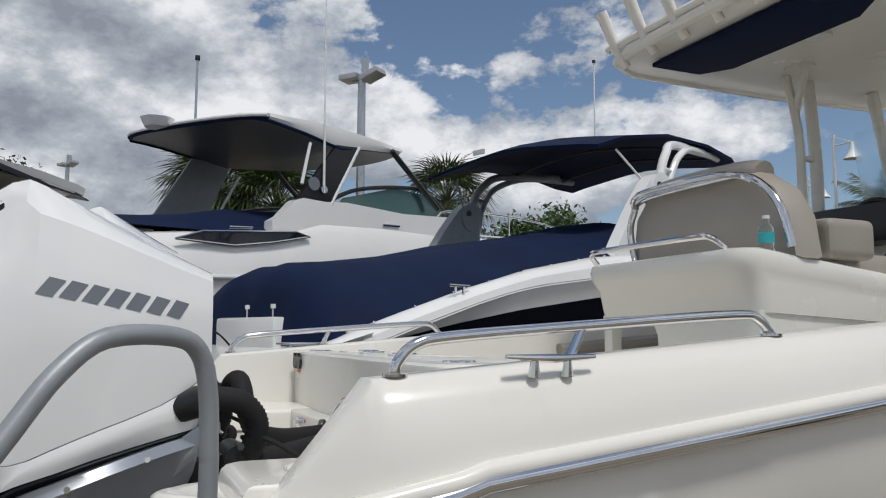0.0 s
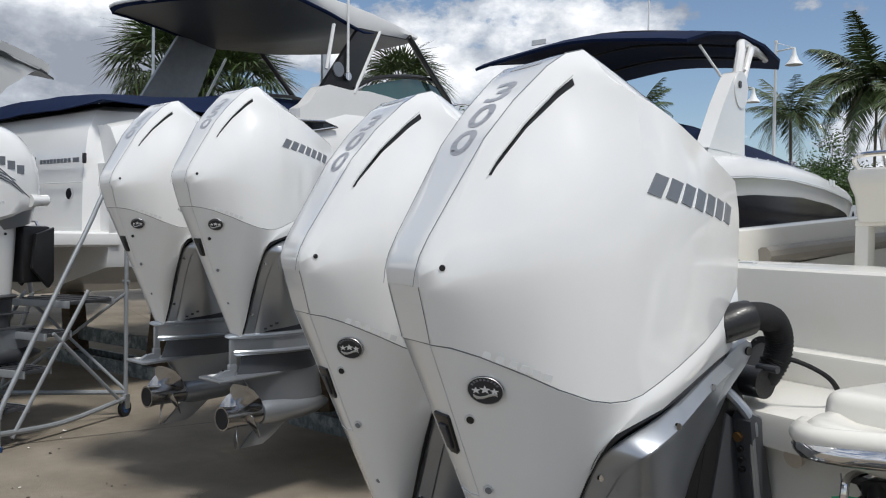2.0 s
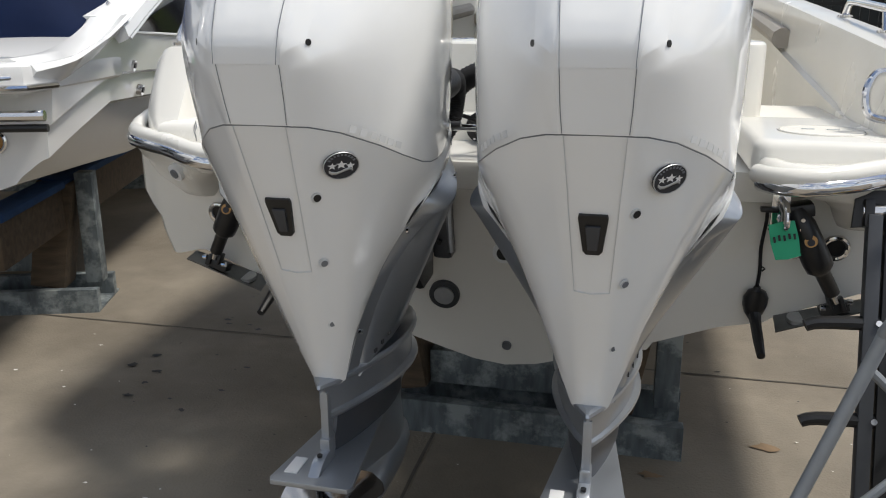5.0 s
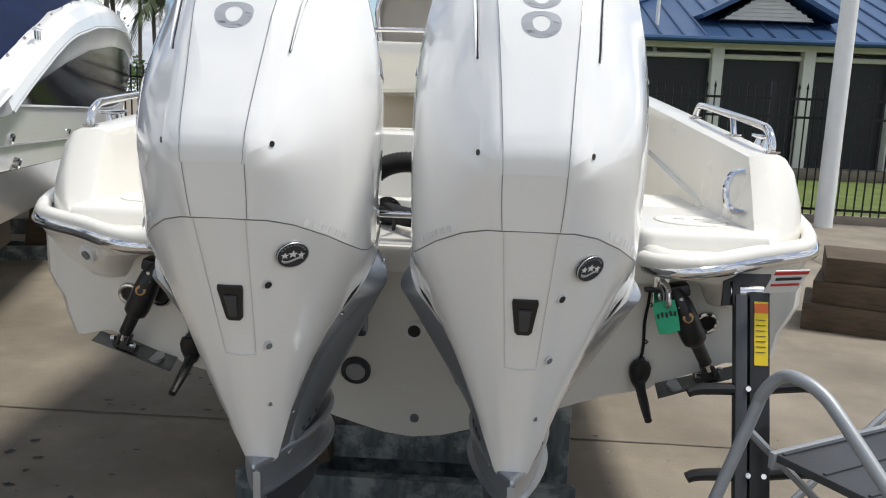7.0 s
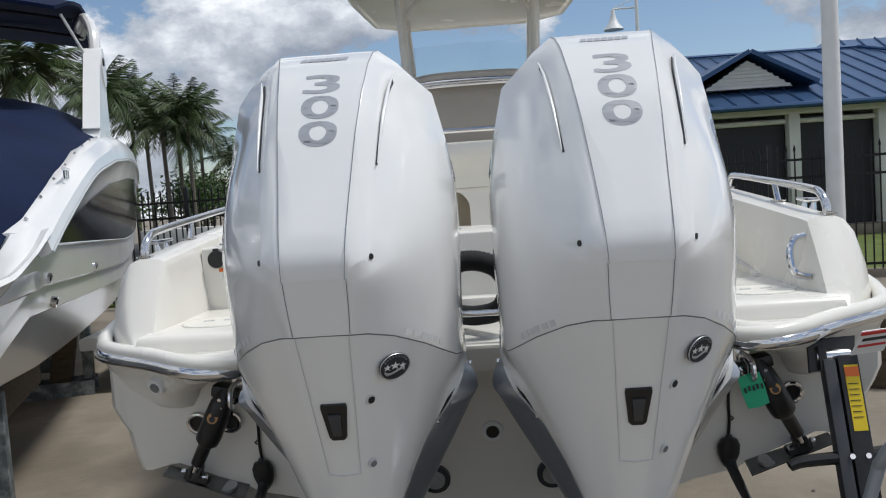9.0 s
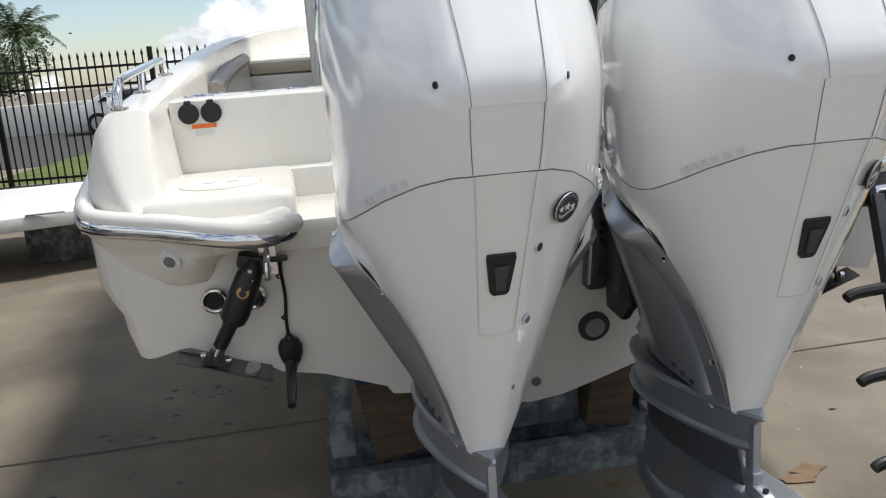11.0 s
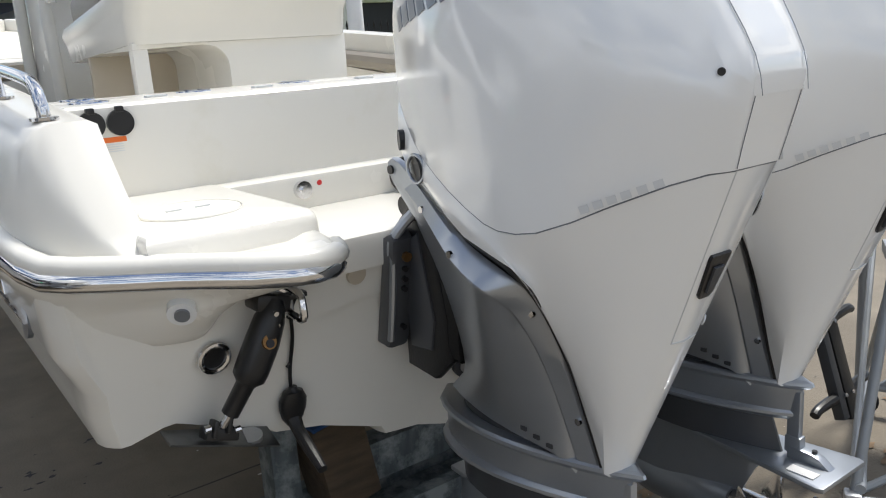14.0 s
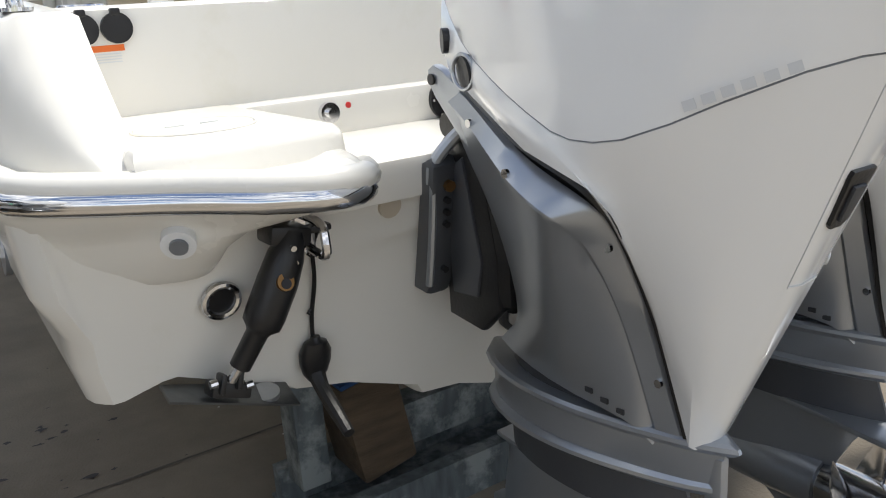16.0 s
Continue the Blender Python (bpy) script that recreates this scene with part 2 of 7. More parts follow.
def smooth_path(pts, per=6):
    pts = [Vector(p) for p in pts]
    out = []
    for i in range(len(pts) - 1):
        p0, p1, p2, p3 = pts[max(i - 1, 0)], pts[i], pts[i + 1], pts[min(i + 2, len(pts) - 1)]
        for k in range(per):
            t = k / per
            out.append(0.5 * (2 * p1 + (p2 - p0) * t + (2 * p0 - 5 * p1 + 4 * p2 - p3) * t * t + (3 * p1 - 3 * p2 + p3 - p0) * t ** 3))
    return out + [pts[-1]]


def tube(pts, r, seg=10, bm=None, per=0, flat=1.0, up=(0, 0, 1)):
    """A round or flattened bar along a line; r may be a list."""
    path = smooth_path(pts, per) if per else [Vector(p) for p in pts]
    rr = r if isinstance(r, (list, tuple)) else [r] * len(path)
    if len(rr) != len(path):
        rr = [float(np.interp(i / (len(path) - 1), np.linspace(0, 1, len(rr)), rr)) for i in range(len(path))]
    rings, side = [], None
    for i, p in enumerate(path):
        d = (path[min(i + 1, len(path) - 1)] - path[max(i - 1, 0)]).normalized()
        if side is None:
            ref = Vector(up) if abs(d.dot(Vector(up))) < 0.95 else Vector((1, 0, 0))
            side = d.cross(ref).normalized()
        else:
            side = (side - d * side.dot(d)).normalized()
        top = side.cross(d)
        rings.append([p + (side * math.cos(a) + top * math.sin(a) * flat) * rr[i] for a in (2 * math.pi * k / seg for k in range(seg))])
    return loft(rings, bm)


def box(c, s, bevel=0.0, bm=None, m=None, seg=2):
    b = bmesh.new()
    bmesh.ops.create_cube(b, size=1)
    for v in b.verts:
        v.co = Vector((v.co.x * s[0], v.co.y * s[1], v.co.z * s[2]))
    if bevel:
        bmesh.ops.bevel(b, geom=list(b.edges), offset=bevel, segments=seg, profile=0.6, affect="EDGES")
    for v in b.verts:
        v.co += Vector(c)
        if m is not None:
            v.co = m @ v.co
    return join(bm, b)


def join(bm, b):
    if bm is None:
        return b
    tmp = bpy.data.meshes.new("tmp")
    b.to_mesh(tmp)
    b.free()
    bm.from_mesh(tmp)
    bpy.data.meshes.remove(tmp)
    return bm


def disc(c, axis, r, h, seg=20, bm=None, r2=None):
    c, axis = Vector(c), Vector(axis).normalized()
    return tube([c - axis * h / 2, c + axis * h / 2], [r, r if r2 is None else r2], seg, bm)


def prism(outline, z0, z1, bevel=0.0, bm=None, seg=2):
    """A plan outline of (x, y) pulled up from z0 to z1."""
    b = bmesh.new()
    f = b.faces.new([b.verts.new((x, y, z0)) for x, y in outline])
    ext = bmesh.ops.extrude_face_region(b, geom=[f])
    bmesh.ops.translate(b, verts=[v for v in ext["geom"] if isinstance(v, bmesh.types.BMVert)], vec=(0, 0, z1 - z0))
    if bevel:
        bmesh.ops.recalc_face_normals(b, faces=b.faces)
        bmesh.ops.bevel(b, geom=[e for e in b.edges if abs(e.verts[0].co.z - e.verts[1].co.z) < 1e-5], offset=bevel, segments=seg, profile=0.6, affect="EDGES")
    return join(bm, b)


def slab(outline, t0, t1, axis, bevel=0.0, bm=None):
    """An outline pulled along x (points are y, z) or along y (points are x, z)."""
    b = prism(outline, t0, t1, bevel)
    for v in b.verts:
        x, y, z = v.co
        v.co = (z, x, y) if axis == "x" else (x, z, y)
    return join(bm, b)


def sheet(rows, thick, bm=None):
    """A curved panel from a grid of points, with thickness."""
    b = loft(rows, None, (False, False), False)
    bmesh.ops.recalc_face_normals(b, faces=b.faces)
    bmesh.ops.solidify(b, geom=list(b.faces), thickness=thick)
    return join(bm, b)


def moved(bm, m):
    bmesh.ops.transform(bm, matrix=m, verts=bm.verts)
    return bm


def text_mesh(text, size, depth=0.001):
    cu = bpy.data.curves.new("text", "FONT")
    cu.body, cu.size, cu.extrude, cu.align_x, cu.align_y = text, size, depth, "CENTER", "CENTER"
    tmp = bpy.data.objects.new("text", cu)
    scene.collection.objects.link(tmp)
    bpy.context.view_layer.update()
    me = bpy.data.meshes.new_from_object(tmp.evaluated_get(bpy.context.evaluated_depsgraph_get()))
    bpy.data.objects.remove(tmp)
    bm = bmesh.new()
    bm.from_mesh(me)
    bpy.data.meshes.remove(me)
    return bm


# ---- the outboard motors with sculpted cowls ----
COWL = [  # y, top, panel half, shoulder half, shoulder z, widest half, its z, seam half, seam z
    (-1.002, 1.486, 0.068, 0.073, 1.478, 0.076, 1.420, 0.063, 1.316),
    (-0.972, 1.540, 0.072, 0.114, 1.484, 0.119, 1.420, 0.095, 1.312),
    (-0.930, 1.612, 0.077, 0.119, 1.560, 0.164, 1.430, 0.148, 1.298),
    (-0.850, 1.748, 0.088, 0.128, 1.695, 0.224, 1.450, 0.208, 1.265),
    (-0.780, 1.836, 0.097, 0.134, 1.784, 0.256, 1.480, 0.245, 1.236),
    (-0.700, 1.916, 0.107, 0.142, 1.864, 0.276, 1.500, 0.270, 1.213),
    (-0.655, 1.948, 0.115, 0.152, 1.902, 0.284, 1.510, 0.279, 1.206),
    (-0.612, 1.960, 0.122, 0.205, 1.886, 0.290, 1.520, 0.284, 1.207),
    (-0.575, 1.946, 0.120, 0.246, 1.850, 0.293, 1.530, 0.286, 1.216),
    (-0.520, 1.916, 0.117, 0.244, 1.834, 0.292, 1.530, 0.285, 1.240),
    (-0.460, 1.886, 0.115, 0.236, 1.814, 0.284, 1.530, 0.276, 1.264),
    (-0.400, 1.855, 0.112, 0.224, 1.792, 0.270, 1.530, 0.261, 1.286),
    (-0.330, 1.820, 0.108, 0.206, 1.766, 0.246, 1.530, 0.238, 1.310),
    (-0.250, 1.780, 0.102, 0.182, 1.736, 0.214, 1.540, 0.206, 1.340),
    (-0.180, 1.748, 0.095, 0.158, 1.712, 0.182, 1.550, 0.176, 1.378),
    (-0.112, 1.718, 0.088, 0.132, 1.690, 0.148, 1.560, 0.146, 1.428),
]


KNUCKLE = [  # rounded turn from the aft panel into the aft face
    (-1.004, 1.436, 0.0665, 0.070, 1.430, 0.073, 1.392, 0.063, 1.316),
    (-1.0005, 1.468, 0.0680, 0.074, 1.458, 0.080, 1.408, 0.070, 1.315),
    (-0.9915, 1.500, 0.0695, 0.090, 1.470, 0.096, 1.415, 0.079, 1.314),
]


def cowl_half(row):
    y, zt, p, s, zs, w, zw, b, zb = row
    pts = [(0, zt), (p * 0.5, zt + 0.001), (p, zt), ((p + s) / 2 + 0.002, (zt + zs) / 2 + 0.004), (s, zs)]
    mid = (s * 0.42 + w * 0.58 + 0.16 * (w - s), (zs + zw) / 2)
    side = smooth_path([(s, 0, zs), (mid[0], 0, mid[1]), (w, 0, zw), (b, 0, zb)], 4)
    return pts + [(q.x, q.z) for q in side[1:]]


def raked(y, z):
    """The aft face leans forward below its knuckle."""
    return y + 0.28 * max(0.0, 1.478 - z) * max(0.0, min(1.0, (-0.70 - y) / 0.30))


def cowl_rings():
    rings = []
    for row in KNUCKLE + COWL[1:]:
        half = cowl_half(row)
        rings.append([(u, raked(row[0], z), z) for u, z in half] + [(-u, raked(row[0], z), z) for u, z in half[:0:-1]])
    return rings


def cowl_side(y, z):
    """How far the cowl's flank stands off its middle plane."""
    ys = [r[0] for r in COWL]
    i = max(0, min(len(ys) - 2, int(np.searchsorted(ys, y)) - 1))
    f = (y - ys[i]) / (ys[i + 1] - ys[i])
    us = []
    for row in (COWL[i], COWL[i + 1]):
        half = cowl_half(row)[2:][::-1]
        us.append(float(np.interp(z, [q[1] for q in half], [q[0] for q in half])))
    return us[0] * (1 - f) + us[1] * f


# lower cowl: the edge that it runs down to, from the aft middle forward
FEET = [(0.0, -0.668, 0.622), (0.020, -0.666, 0.622), (0.030, -0.660, 0.622), (0.038, -0.652, 0.622), (0.045, -0.645, 0.628), (0.062, -0.630, 0.720), (0.108, -0.630, 0.860), (0.178, -0.643, 0.990), (0.236, -0.658, 1.072), (0.262, -0.663, 1.106), (0.277, -0.642, 1.136), (0.285, -0.585, 1.158), (0.284, -0.510, 1.180), (0.258, -0.420, 1.206), (0.226, -0.330, 1.228), (0.192, -0.240, 1.248), (0.162, -0.150, 1.268)]
LOWER = [((0.0, raked(COWL[0][0], 1.314) - 0.001, 1.314), FEET[0])] + [((r[7] - 0.001, raked(r[0], r[8]), r[8] - 0.003), f) for r, f in zip(COWL, FEET[1:])]


SWELL = (0, 0, 0, 0.006, 0.010, 0.012, 0.012, 0.012, 0.011, 0.010, 0.009, 0.009, 0.009, 0.010, 0.011, 0.012, 0.012)


def lower_point(i, s):
    a, b = Vector(LOWER[i][0]), Vector(LOWER[i][1])
    p = a.lerp(b, s)
    p.x += SWELL[i] * math.sin(math.pi * s)
    return p


def lower_side(y, z):
    best = None
    for i in range(2, len(LOWER)):
        for k in range(41):
            p = lower_point(i, k / 40)
            d = (p.y - y) ** 2 + (p.z - z) ** 2
            if best is None or d < best[0]:
                best = (d, p.x)
    return best[1]


def on_flank(sign, y, z, lower=False, off=0.003):
    """A frame on the cowl's flank: x aft to fore, y up, z out."""
    f = lower_side if lower else cowl_side
    e = 0.03
    px = Vector((sign * f(y, z), y, z))
    dy = Vector((sign * (f(y + e, z) - f(y - e, z)), 2 * e, 0)).normalized()
    dz = Vector((sign * (f(y, z + e) - f(y, z - e)), 0, 2 * e)).normalized()
    along = dy * sign
    out = along.cross(dz).normalized()
    upw = out.cross(along)
    m = Matrix((along, upw, out)).transposed().to_4x4()
    m.translation = px + out * off
    return m


def teardrop(y0, y1, half, z, n=14, nose=0.35, tail=0.25):
    """A closed outline, round at its fore end y1 and drawn out aft to y0."""
    pts = []
    for k in range(n + 1):
        t = k / n
        pts.append((half * (math.sin(math.pi * t ** 0.75) ** 0.8 if 0 < t < 1 else 0) + 0.004, y1 + (y0 - y1) * t, z))
    return pts + [(-x, y, zz) for x, y, zz in pts[::-1]]


def star(r):
    b = bmesh.new()
    b.faces.new([b.verts.new((math.sin(k * math.pi / 5) * (r if k % 2 == 0 else r * 0.42), math.cos(k * math.pi / 5) * (r if k % 2 == 0 else r * 0.42), 0)) for k in range(10)])
    return b


def sculpted_motor(number, m, label, dark_lines="joint"):
    eng = thing("outboard_motor", label, "outboard motor", None, "outboard motors on the sterns")
    rings = cowl_rings()
    cowl = loft(rings, None, (False, True))
    n = len(rings[0])
    for i in range((n + 1) // 2 - 1):
        tail = [rings[0][i], rings[0][i + 1], rings[0][-i - 1]] + ([rings[0][-i]] if i else [])
        cowl.faces.new([cowl.verts.new(p) for p in tail])
    bmesh.ops.remove_doubles(cowl, verts=cowl.verts, dist=1e-5)
    part("upper_cowl", cowl, "cowl", eng, "pearl white moulded cowl", 180, 0.007)
    rows = [[lower_point(i, s) for i in range(len(LOWER))] for s in np.linspace(0, 1, 9)]
    rings = [r + [Vector((-p.x, p.y, p.z)) for p in r[:0:-1]] for r in rows]
    part("lower_cowl", loft(rings, None, (True, False)), "cowl", eng, "pearl white lower cowl", 40)
    seam = []
    for a, _ in LOWER:
        seam.append((a[0] - 0.0015, a[1] + 0.001, a[2] + 0.0015))
    part("seam_gasket", tube([(-x, y, z) for x, y, z in seam[::-1]] + seam[1:], 0.0015, 6), "decal", eng)
    # lines that bound the aft panel, above and below
    for s in (1, -1):
        top = [(s * (r[2] - 0.001), r[0] - 0.001, r[1] + 0.0012) for r in KNUCKLE + COWL[1:] if r[0] < -0.6]
        part("panel_line", tube(top, 0.0008, 5), "decal", eng)
        low = [lower_point(1, k) for k in (0.0, 0.2, 0.4, 0.50)]
        part("panel_line", tube([(s * (p.x - 0.004), p.y - 0.0012, p.z) for p in low], 0.0008, 5), "decal_soft", eng)
        face = [(s * u, raked(-1.004, z) - 0.0012, z) for u, z in ((0.0665, 1.436), (0.0655, 1.40), (0.064, 1.36), (0.061, 1.318))]
        part("panel_line", tube(face, 0.0008, 5), "decal", eng)
        # intake slot along the shoulder
        slot, brow = [], []
        for y in np.linspace(-0.862, -0.668, 11):
            r = [float(np.interp(y, [c[0] for c in COWL], [c[k] for c in COWL])) for k in range(9)]
            h = 0.001 + (0.0125 if s > 0 else 0.006) * ((y + 0.862) / 0.194) ** 1.15
            zc = r[4] - 0.004 - h
            c = Vector((s * (r[3] + 1.48 * (r[5] - r[3]) / (r[4] - r[6]) * (r[4] - zc) + 0.0020), y, zc))
            slot.append([c + Vector((s * 0.0006, 0.004, -h)), c + Vector((s * 0.0004, -0.001, 0.0)), c + Vector((-s * 0.0035, -0.003, h * 0.9)), c + Vector((-s * 0.014, 0.010, -0.002))])
            brow.append(c + Vector((s * 0.0015, -0.007, h + 0.0035)))
        part("intake_slot", loft(slot), "black", eng, "black air intake slot")
        part("slot_brow", tube(brow, [0.001, 0.0035, 0.0045, 0.0045, 0.002], 10), "cowl", eng, "white moulded brow over the slot", 80)
        # side wordmark, screws, badges
        for k in range(7):
            f = (k + 0.5) / 7
            y, z = -0.566 + 0.378 * f, 1.660 - 0.060 * f
            h = 0.050
            mm = on_flank(s, y, z, off=0.0004)
            sl = 0.010 * s
            q = prism([(-0.0205 - sl, -h / 2), (0.0205 - sl, -h / 2), (0.0205 + sl, h / 2), (-0.0205 + sl, h / 2)], -0.002, 0.0014)
            part("mark_block", moved(q, mm @ pose(0, 0, 0, 0, 0, -14 * s)), "decal", eng, "grey block of the wordmark")
        for k in range(6):
            y = -0.895 + 0.021 * k
            z = float(np.interp(y, [c[0] for c in COWL], [c[8] for c in COWL])) + 0.021
            part("embossed_mark", moved(box((0, 0, 0), (0.017, 0.014, 0.0008)), on_flank(s, y, z, off=0.0002) @ pose(0, 0, 0, 0, 0, -18 * s)), "emboss", eng)
        part("screw", disc((s * 0.1165, -0.966, 1.478), (s, -0.75, 0), 0.0065, 0.006, 14), "black", eng)
        if s < 0:
            continue
        def facing(y, z, off):
            out = Vector((0.60, -0.74, -0.30)).normalized()
            side = Vector((0, 0, 1)).cross(out).normalized()
            m3 = Matrix((side, out.cross(side), out)).transposed().to_4x4()
            m3.translation = Vector((lower_side(y, z), y, z)) + out * off
            return m3

        mb = facing(-0.870, 1.226, 0.0015) @ Matrix.Diagonal((1.08, 0.86, 1, 1))
        badge = part("badge", moved(disc((0, 0, 0), (0, 0, 1), 0.0365, 0.005, 32), mb), "ink", eng, "oval dark badge with three silver stars")
        part("badge_ring", moved(tube([(0.0358 * math.cos(a), 0.0358 * math.sin(a), 0.002) for a in np.linspace(0, 2 * math.pi, 33)], 0.0014, 6), mb), "alu", badge)
        ticks = bmesh.new()
        for a in np.linspace(0.55, 2.6, 9):
            ticks = join(ticks, moved(box((0, 0, 0), (0.0042, 0.0052, 0.0012)), mb @ pose(0.0296 * math.cos(a), 0.0296 * math.sin(a), 0.0028, 0, 0, math.degrees(a) - 90)))
        part("badge_mark", ticks, "decal", badge)
        stars = bmesh.new()
        for dx in (-0.0185, 0, 0.0185):
            stars = join(stars, moved(star(0.0100 if dx else 0.0122), mb @ pose(dx, 0.000 if dx else 0.003, 0.0029)))
        part("badge_star", stars, "paper", badge)
        wave = [(0.024 * math.cos(a), -0.014 + 0.006 * math.sin(a * 2.2), 0.003) for a in np.linspace(math.pi, 0, 9)]
        part("badge_wave", moved(tube(wave, [0.001, 0.0042, 0.0030, 0.0036, 0.001], 6, None, 0, 0.3), mb), "alu", badge)
        for y, z, r in ((-0.870, 1.154, 0.012), (-0.715, 1.098, 0.015), (-0.810, 0.990, 0.011), (-0.732, 0.814, 0.010)):
            mh = facing(y, z, 0.001) if y < -0.72 else on_flank(s, y, z, True, 0.0015)
            part("bolt_hole", moved(disc((0, 0, 0), (0, 0, 1), r, 0.003, 18), mh), "decal_soft", eng)
            part("bolt_hole", moved(disc((0.002, -0.001, 0.001), (0, 0, 1), r * 0.72, 0.003, 18), mh), "black" if r > 0.011 else "decal", eng)
    # latch window on the aft face
    a, b = lower_point(0, 0.232), lower_point(0, 0.360)
    up = (a - b).normalized()
    out = Vector((1, 0, 0)).cross(up).normalized()
    ml = Matrix((Vector((1, 0, 0)), up, out)).transposed().to_4x4()
    ml.translation = (a + b) / 2 + out * 0.001
    part("latch", moved(prism([(-0.028, 0.048), (0.028, 0.048), (0.030, 0.040), (0.020, -0.042), (0.013, -0.050), (-0.013, -0.050), (-0.020, -0.042), (-0.030, 0.040)], -0.004, 0.006, 0.003), ml), "black", eng, "black plastic latch")
    part("latch_cover", moved(prism([(-0.015, 0.024), (0.015, 0.024), (0.010, -0.034), (-0.010, -0.034)], 0.004, 0.012, 0.003), ml), "grey_dark", eng)
    part("panel_line", tube([lower_point(1, 0.50) + Vector((-0.004, -0.001, 0)), lower_point(0, 0.508) + Vector((0, -0.002, 0)), lower_point(1, 0.50) * 1 + Vector((-2 * lower_point(1, 0.50).x + 0.004, -0.001, 0))], 0.0016, 5), "decal_soft", eng)
    # number on the aft panel, read from astern, and the mark at its head
    def panel_top(y):
        return float(np.interp(y, [c[0] for c in COWL], [c[1] for c in COWL]))

    def panel_frame(y):
        e = 0.03
        zz = [float(np.interp(q, [c[0] for c in COWL], [c[1] for c in COWL])) for q in (y - e, y, y + e)]
        slope = Vector((0, 2 * e, zz[2] - zz[0])).normalized()
        outp = Vector((1, 0, 0)).cross(slope)
        mt = Matrix((Vector((1, 0, 0)), slope, outp)).transposed().to_4x4()
        mt.translation = Vector((0, y, zz[1])) + outp * 0.0005
        return mt

    for k, ch in enumerate(number[::-1]):
        mt = panel_frame((-0.850, -0.803, -0.750)[k])
        bm = text_mesh(ch, 0.094, 0.0018)
        xs = [v.co.x for v in bm.verts]
        sc = 0.080 / (max(xs) - min(xs))
        bmesh.ops.transform(bm, matrix=Matrix.Diagonal((sc, 1, 1, 1)), verts=bm.verts)
        bmesh.ops.remove_doubles(bm, verts=bm.verts, dist=1e-5)
        bold = bm.copy()
        bmesh.ops.translate(bold, verts=bold.verts, vec=(0.006, 0.0, 0.0002))
        bm = join(bm, bold)
        moved(bm, mt)
        for v in bm.verts:
            v.co.z = panel_top(v.co.y) + (0.0016 if v.index % 2 else 0.0012)
        part("digit", bm, "numeral", eng, "grey numeral", 10)
    mt = panel_frame(-0.672)
    for k in range(7):
        x0 = -0.057 + k * 0.0163
        part("mark_block", moved(prism([(x0 - 0.002, -0.0085), (x0 + 0.012, -0.0085), (x0 + 0.016, 0.0085), (x0 + 0.002, 0.0085)], -0.003, 0.0012), mt), "numeral", eng)
    # grey side covers with their dark gap, over the leg
    for s in (1, -1):
        edge = [Vector(LOWER[i][1]) for i in range(4, len(LOWER))]
        edge = [Vector((s * p.x, p.y, p.z)) for p in edge]
        foot = [Vector((s * u, y, z)) for u, y, z in ((0.058, -0.574, 0.606), (0.070, -0.558, 0.628), (0.082, -0.530, 0.646), (0.091, -0.480, 0.655), (0.098, -0.410, 0.661), (0.100, -0.340, 0.668), (0.098, -0.280, 0.676), (0.092, -0.220, 0.686), (0.082, -0.165, 0.698))]
        dense = []
        for line in (edge, foot):
            run = np.cumsum([0.0] + [(q - p).length for p, q in zip(line, line[1:])])
            dense.append([Vector([float(np.interp(d, run, [p[j] for p in line])) for j in range(3)]) for d in np.linspace(0, run[-1], 37)])
        edge, foot = dense
        for _ in range(3):
            edge[1:-1] = [(edge[i - 1] + edge[i] * 2 + edge[i + 1]) / 4 for i in range(1, len(edge) - 1)]
        rim, lip, crease = [], [], []
        knee = min(range(37), key=lambda i: (edge[i].y + 0.655) ** 2 + (edge[i].z - 1.115) ** 2) / 36
        for i, p in enumerate(edge):
            d = edge[min(i + 2, 36)] - edge[max(i - 2, 0)]
            n = Vector((0, d.z, -d.y)).normalized()
            k = i / 36
            rim.append(p + n * (0.012 + 0.014 * math.sin(math.pi * min(1.0, 1.1 * k))) + Vector((-s * 0.016, 0, 0)))
            lip.append(p + n * (0.017 + 0.014 * math.sin(math.pi * min(1.0, 1.1 * k))) + Vector((-s * 0.003, 0, 0)))
            crease.append(p + n * (0.068 - 0.018 * k) + Vector((s * (0.006 + 0.014 * math.sin(math.pi * min(1.0, k * 1.15)) + 0.022 * math.exp(-((k - knee) / 0.16) ** 2)), 0, 0)))
        for _ in range(5):
            crease[1:-1] = [(crease[i - 1] + crease[i] * 2 + crease[i + 1]) / 4 for i in range(1, 36)]
        soft = [a.lerp(b, 0.86) + Vector((s * 0.004, 0, 0)) for a, b in zip(lip, crease)]
        inset = [p + Vector((-s * 0.008, (q.y - p.y) * 0.03, (q.z - p.z) * 0.03)) for p, q in zip(crease, foot)]
        rows2 = [rim, lip, soft, crease, inset]
        for t in np.linspace(0.12, 1, 9):
            row = []
            for i, (a, b) in enumerate(zip(inset, foot)):
                p = a.lerp(b, t)
                p.y -= 0.12 * math.sin(math.pi * t ** 1.7) * (i / 36) ** 7
                row.append(p)
            rows2.append(row)
        # black sheet behind the rim stands in for the shade inside the gap
        behind = [[p + Vector((-s * 0.006, 0.004, 0.0)) for p in edge], [p + Vector((-s * 0.024, 0.010, -0.006)) for p in edge], [p + Vector((-s * 0.014, 0.004, -0.004)) for p in rim]]
        part("gap_shade", sheet(behind, 0.008), "black", eng, "black strip standing in for shade between cowl and cover", 60)
        part("side_cover", sheet(rows2, 0.006), "grey", eng, "silver grey painted side cover", 30)
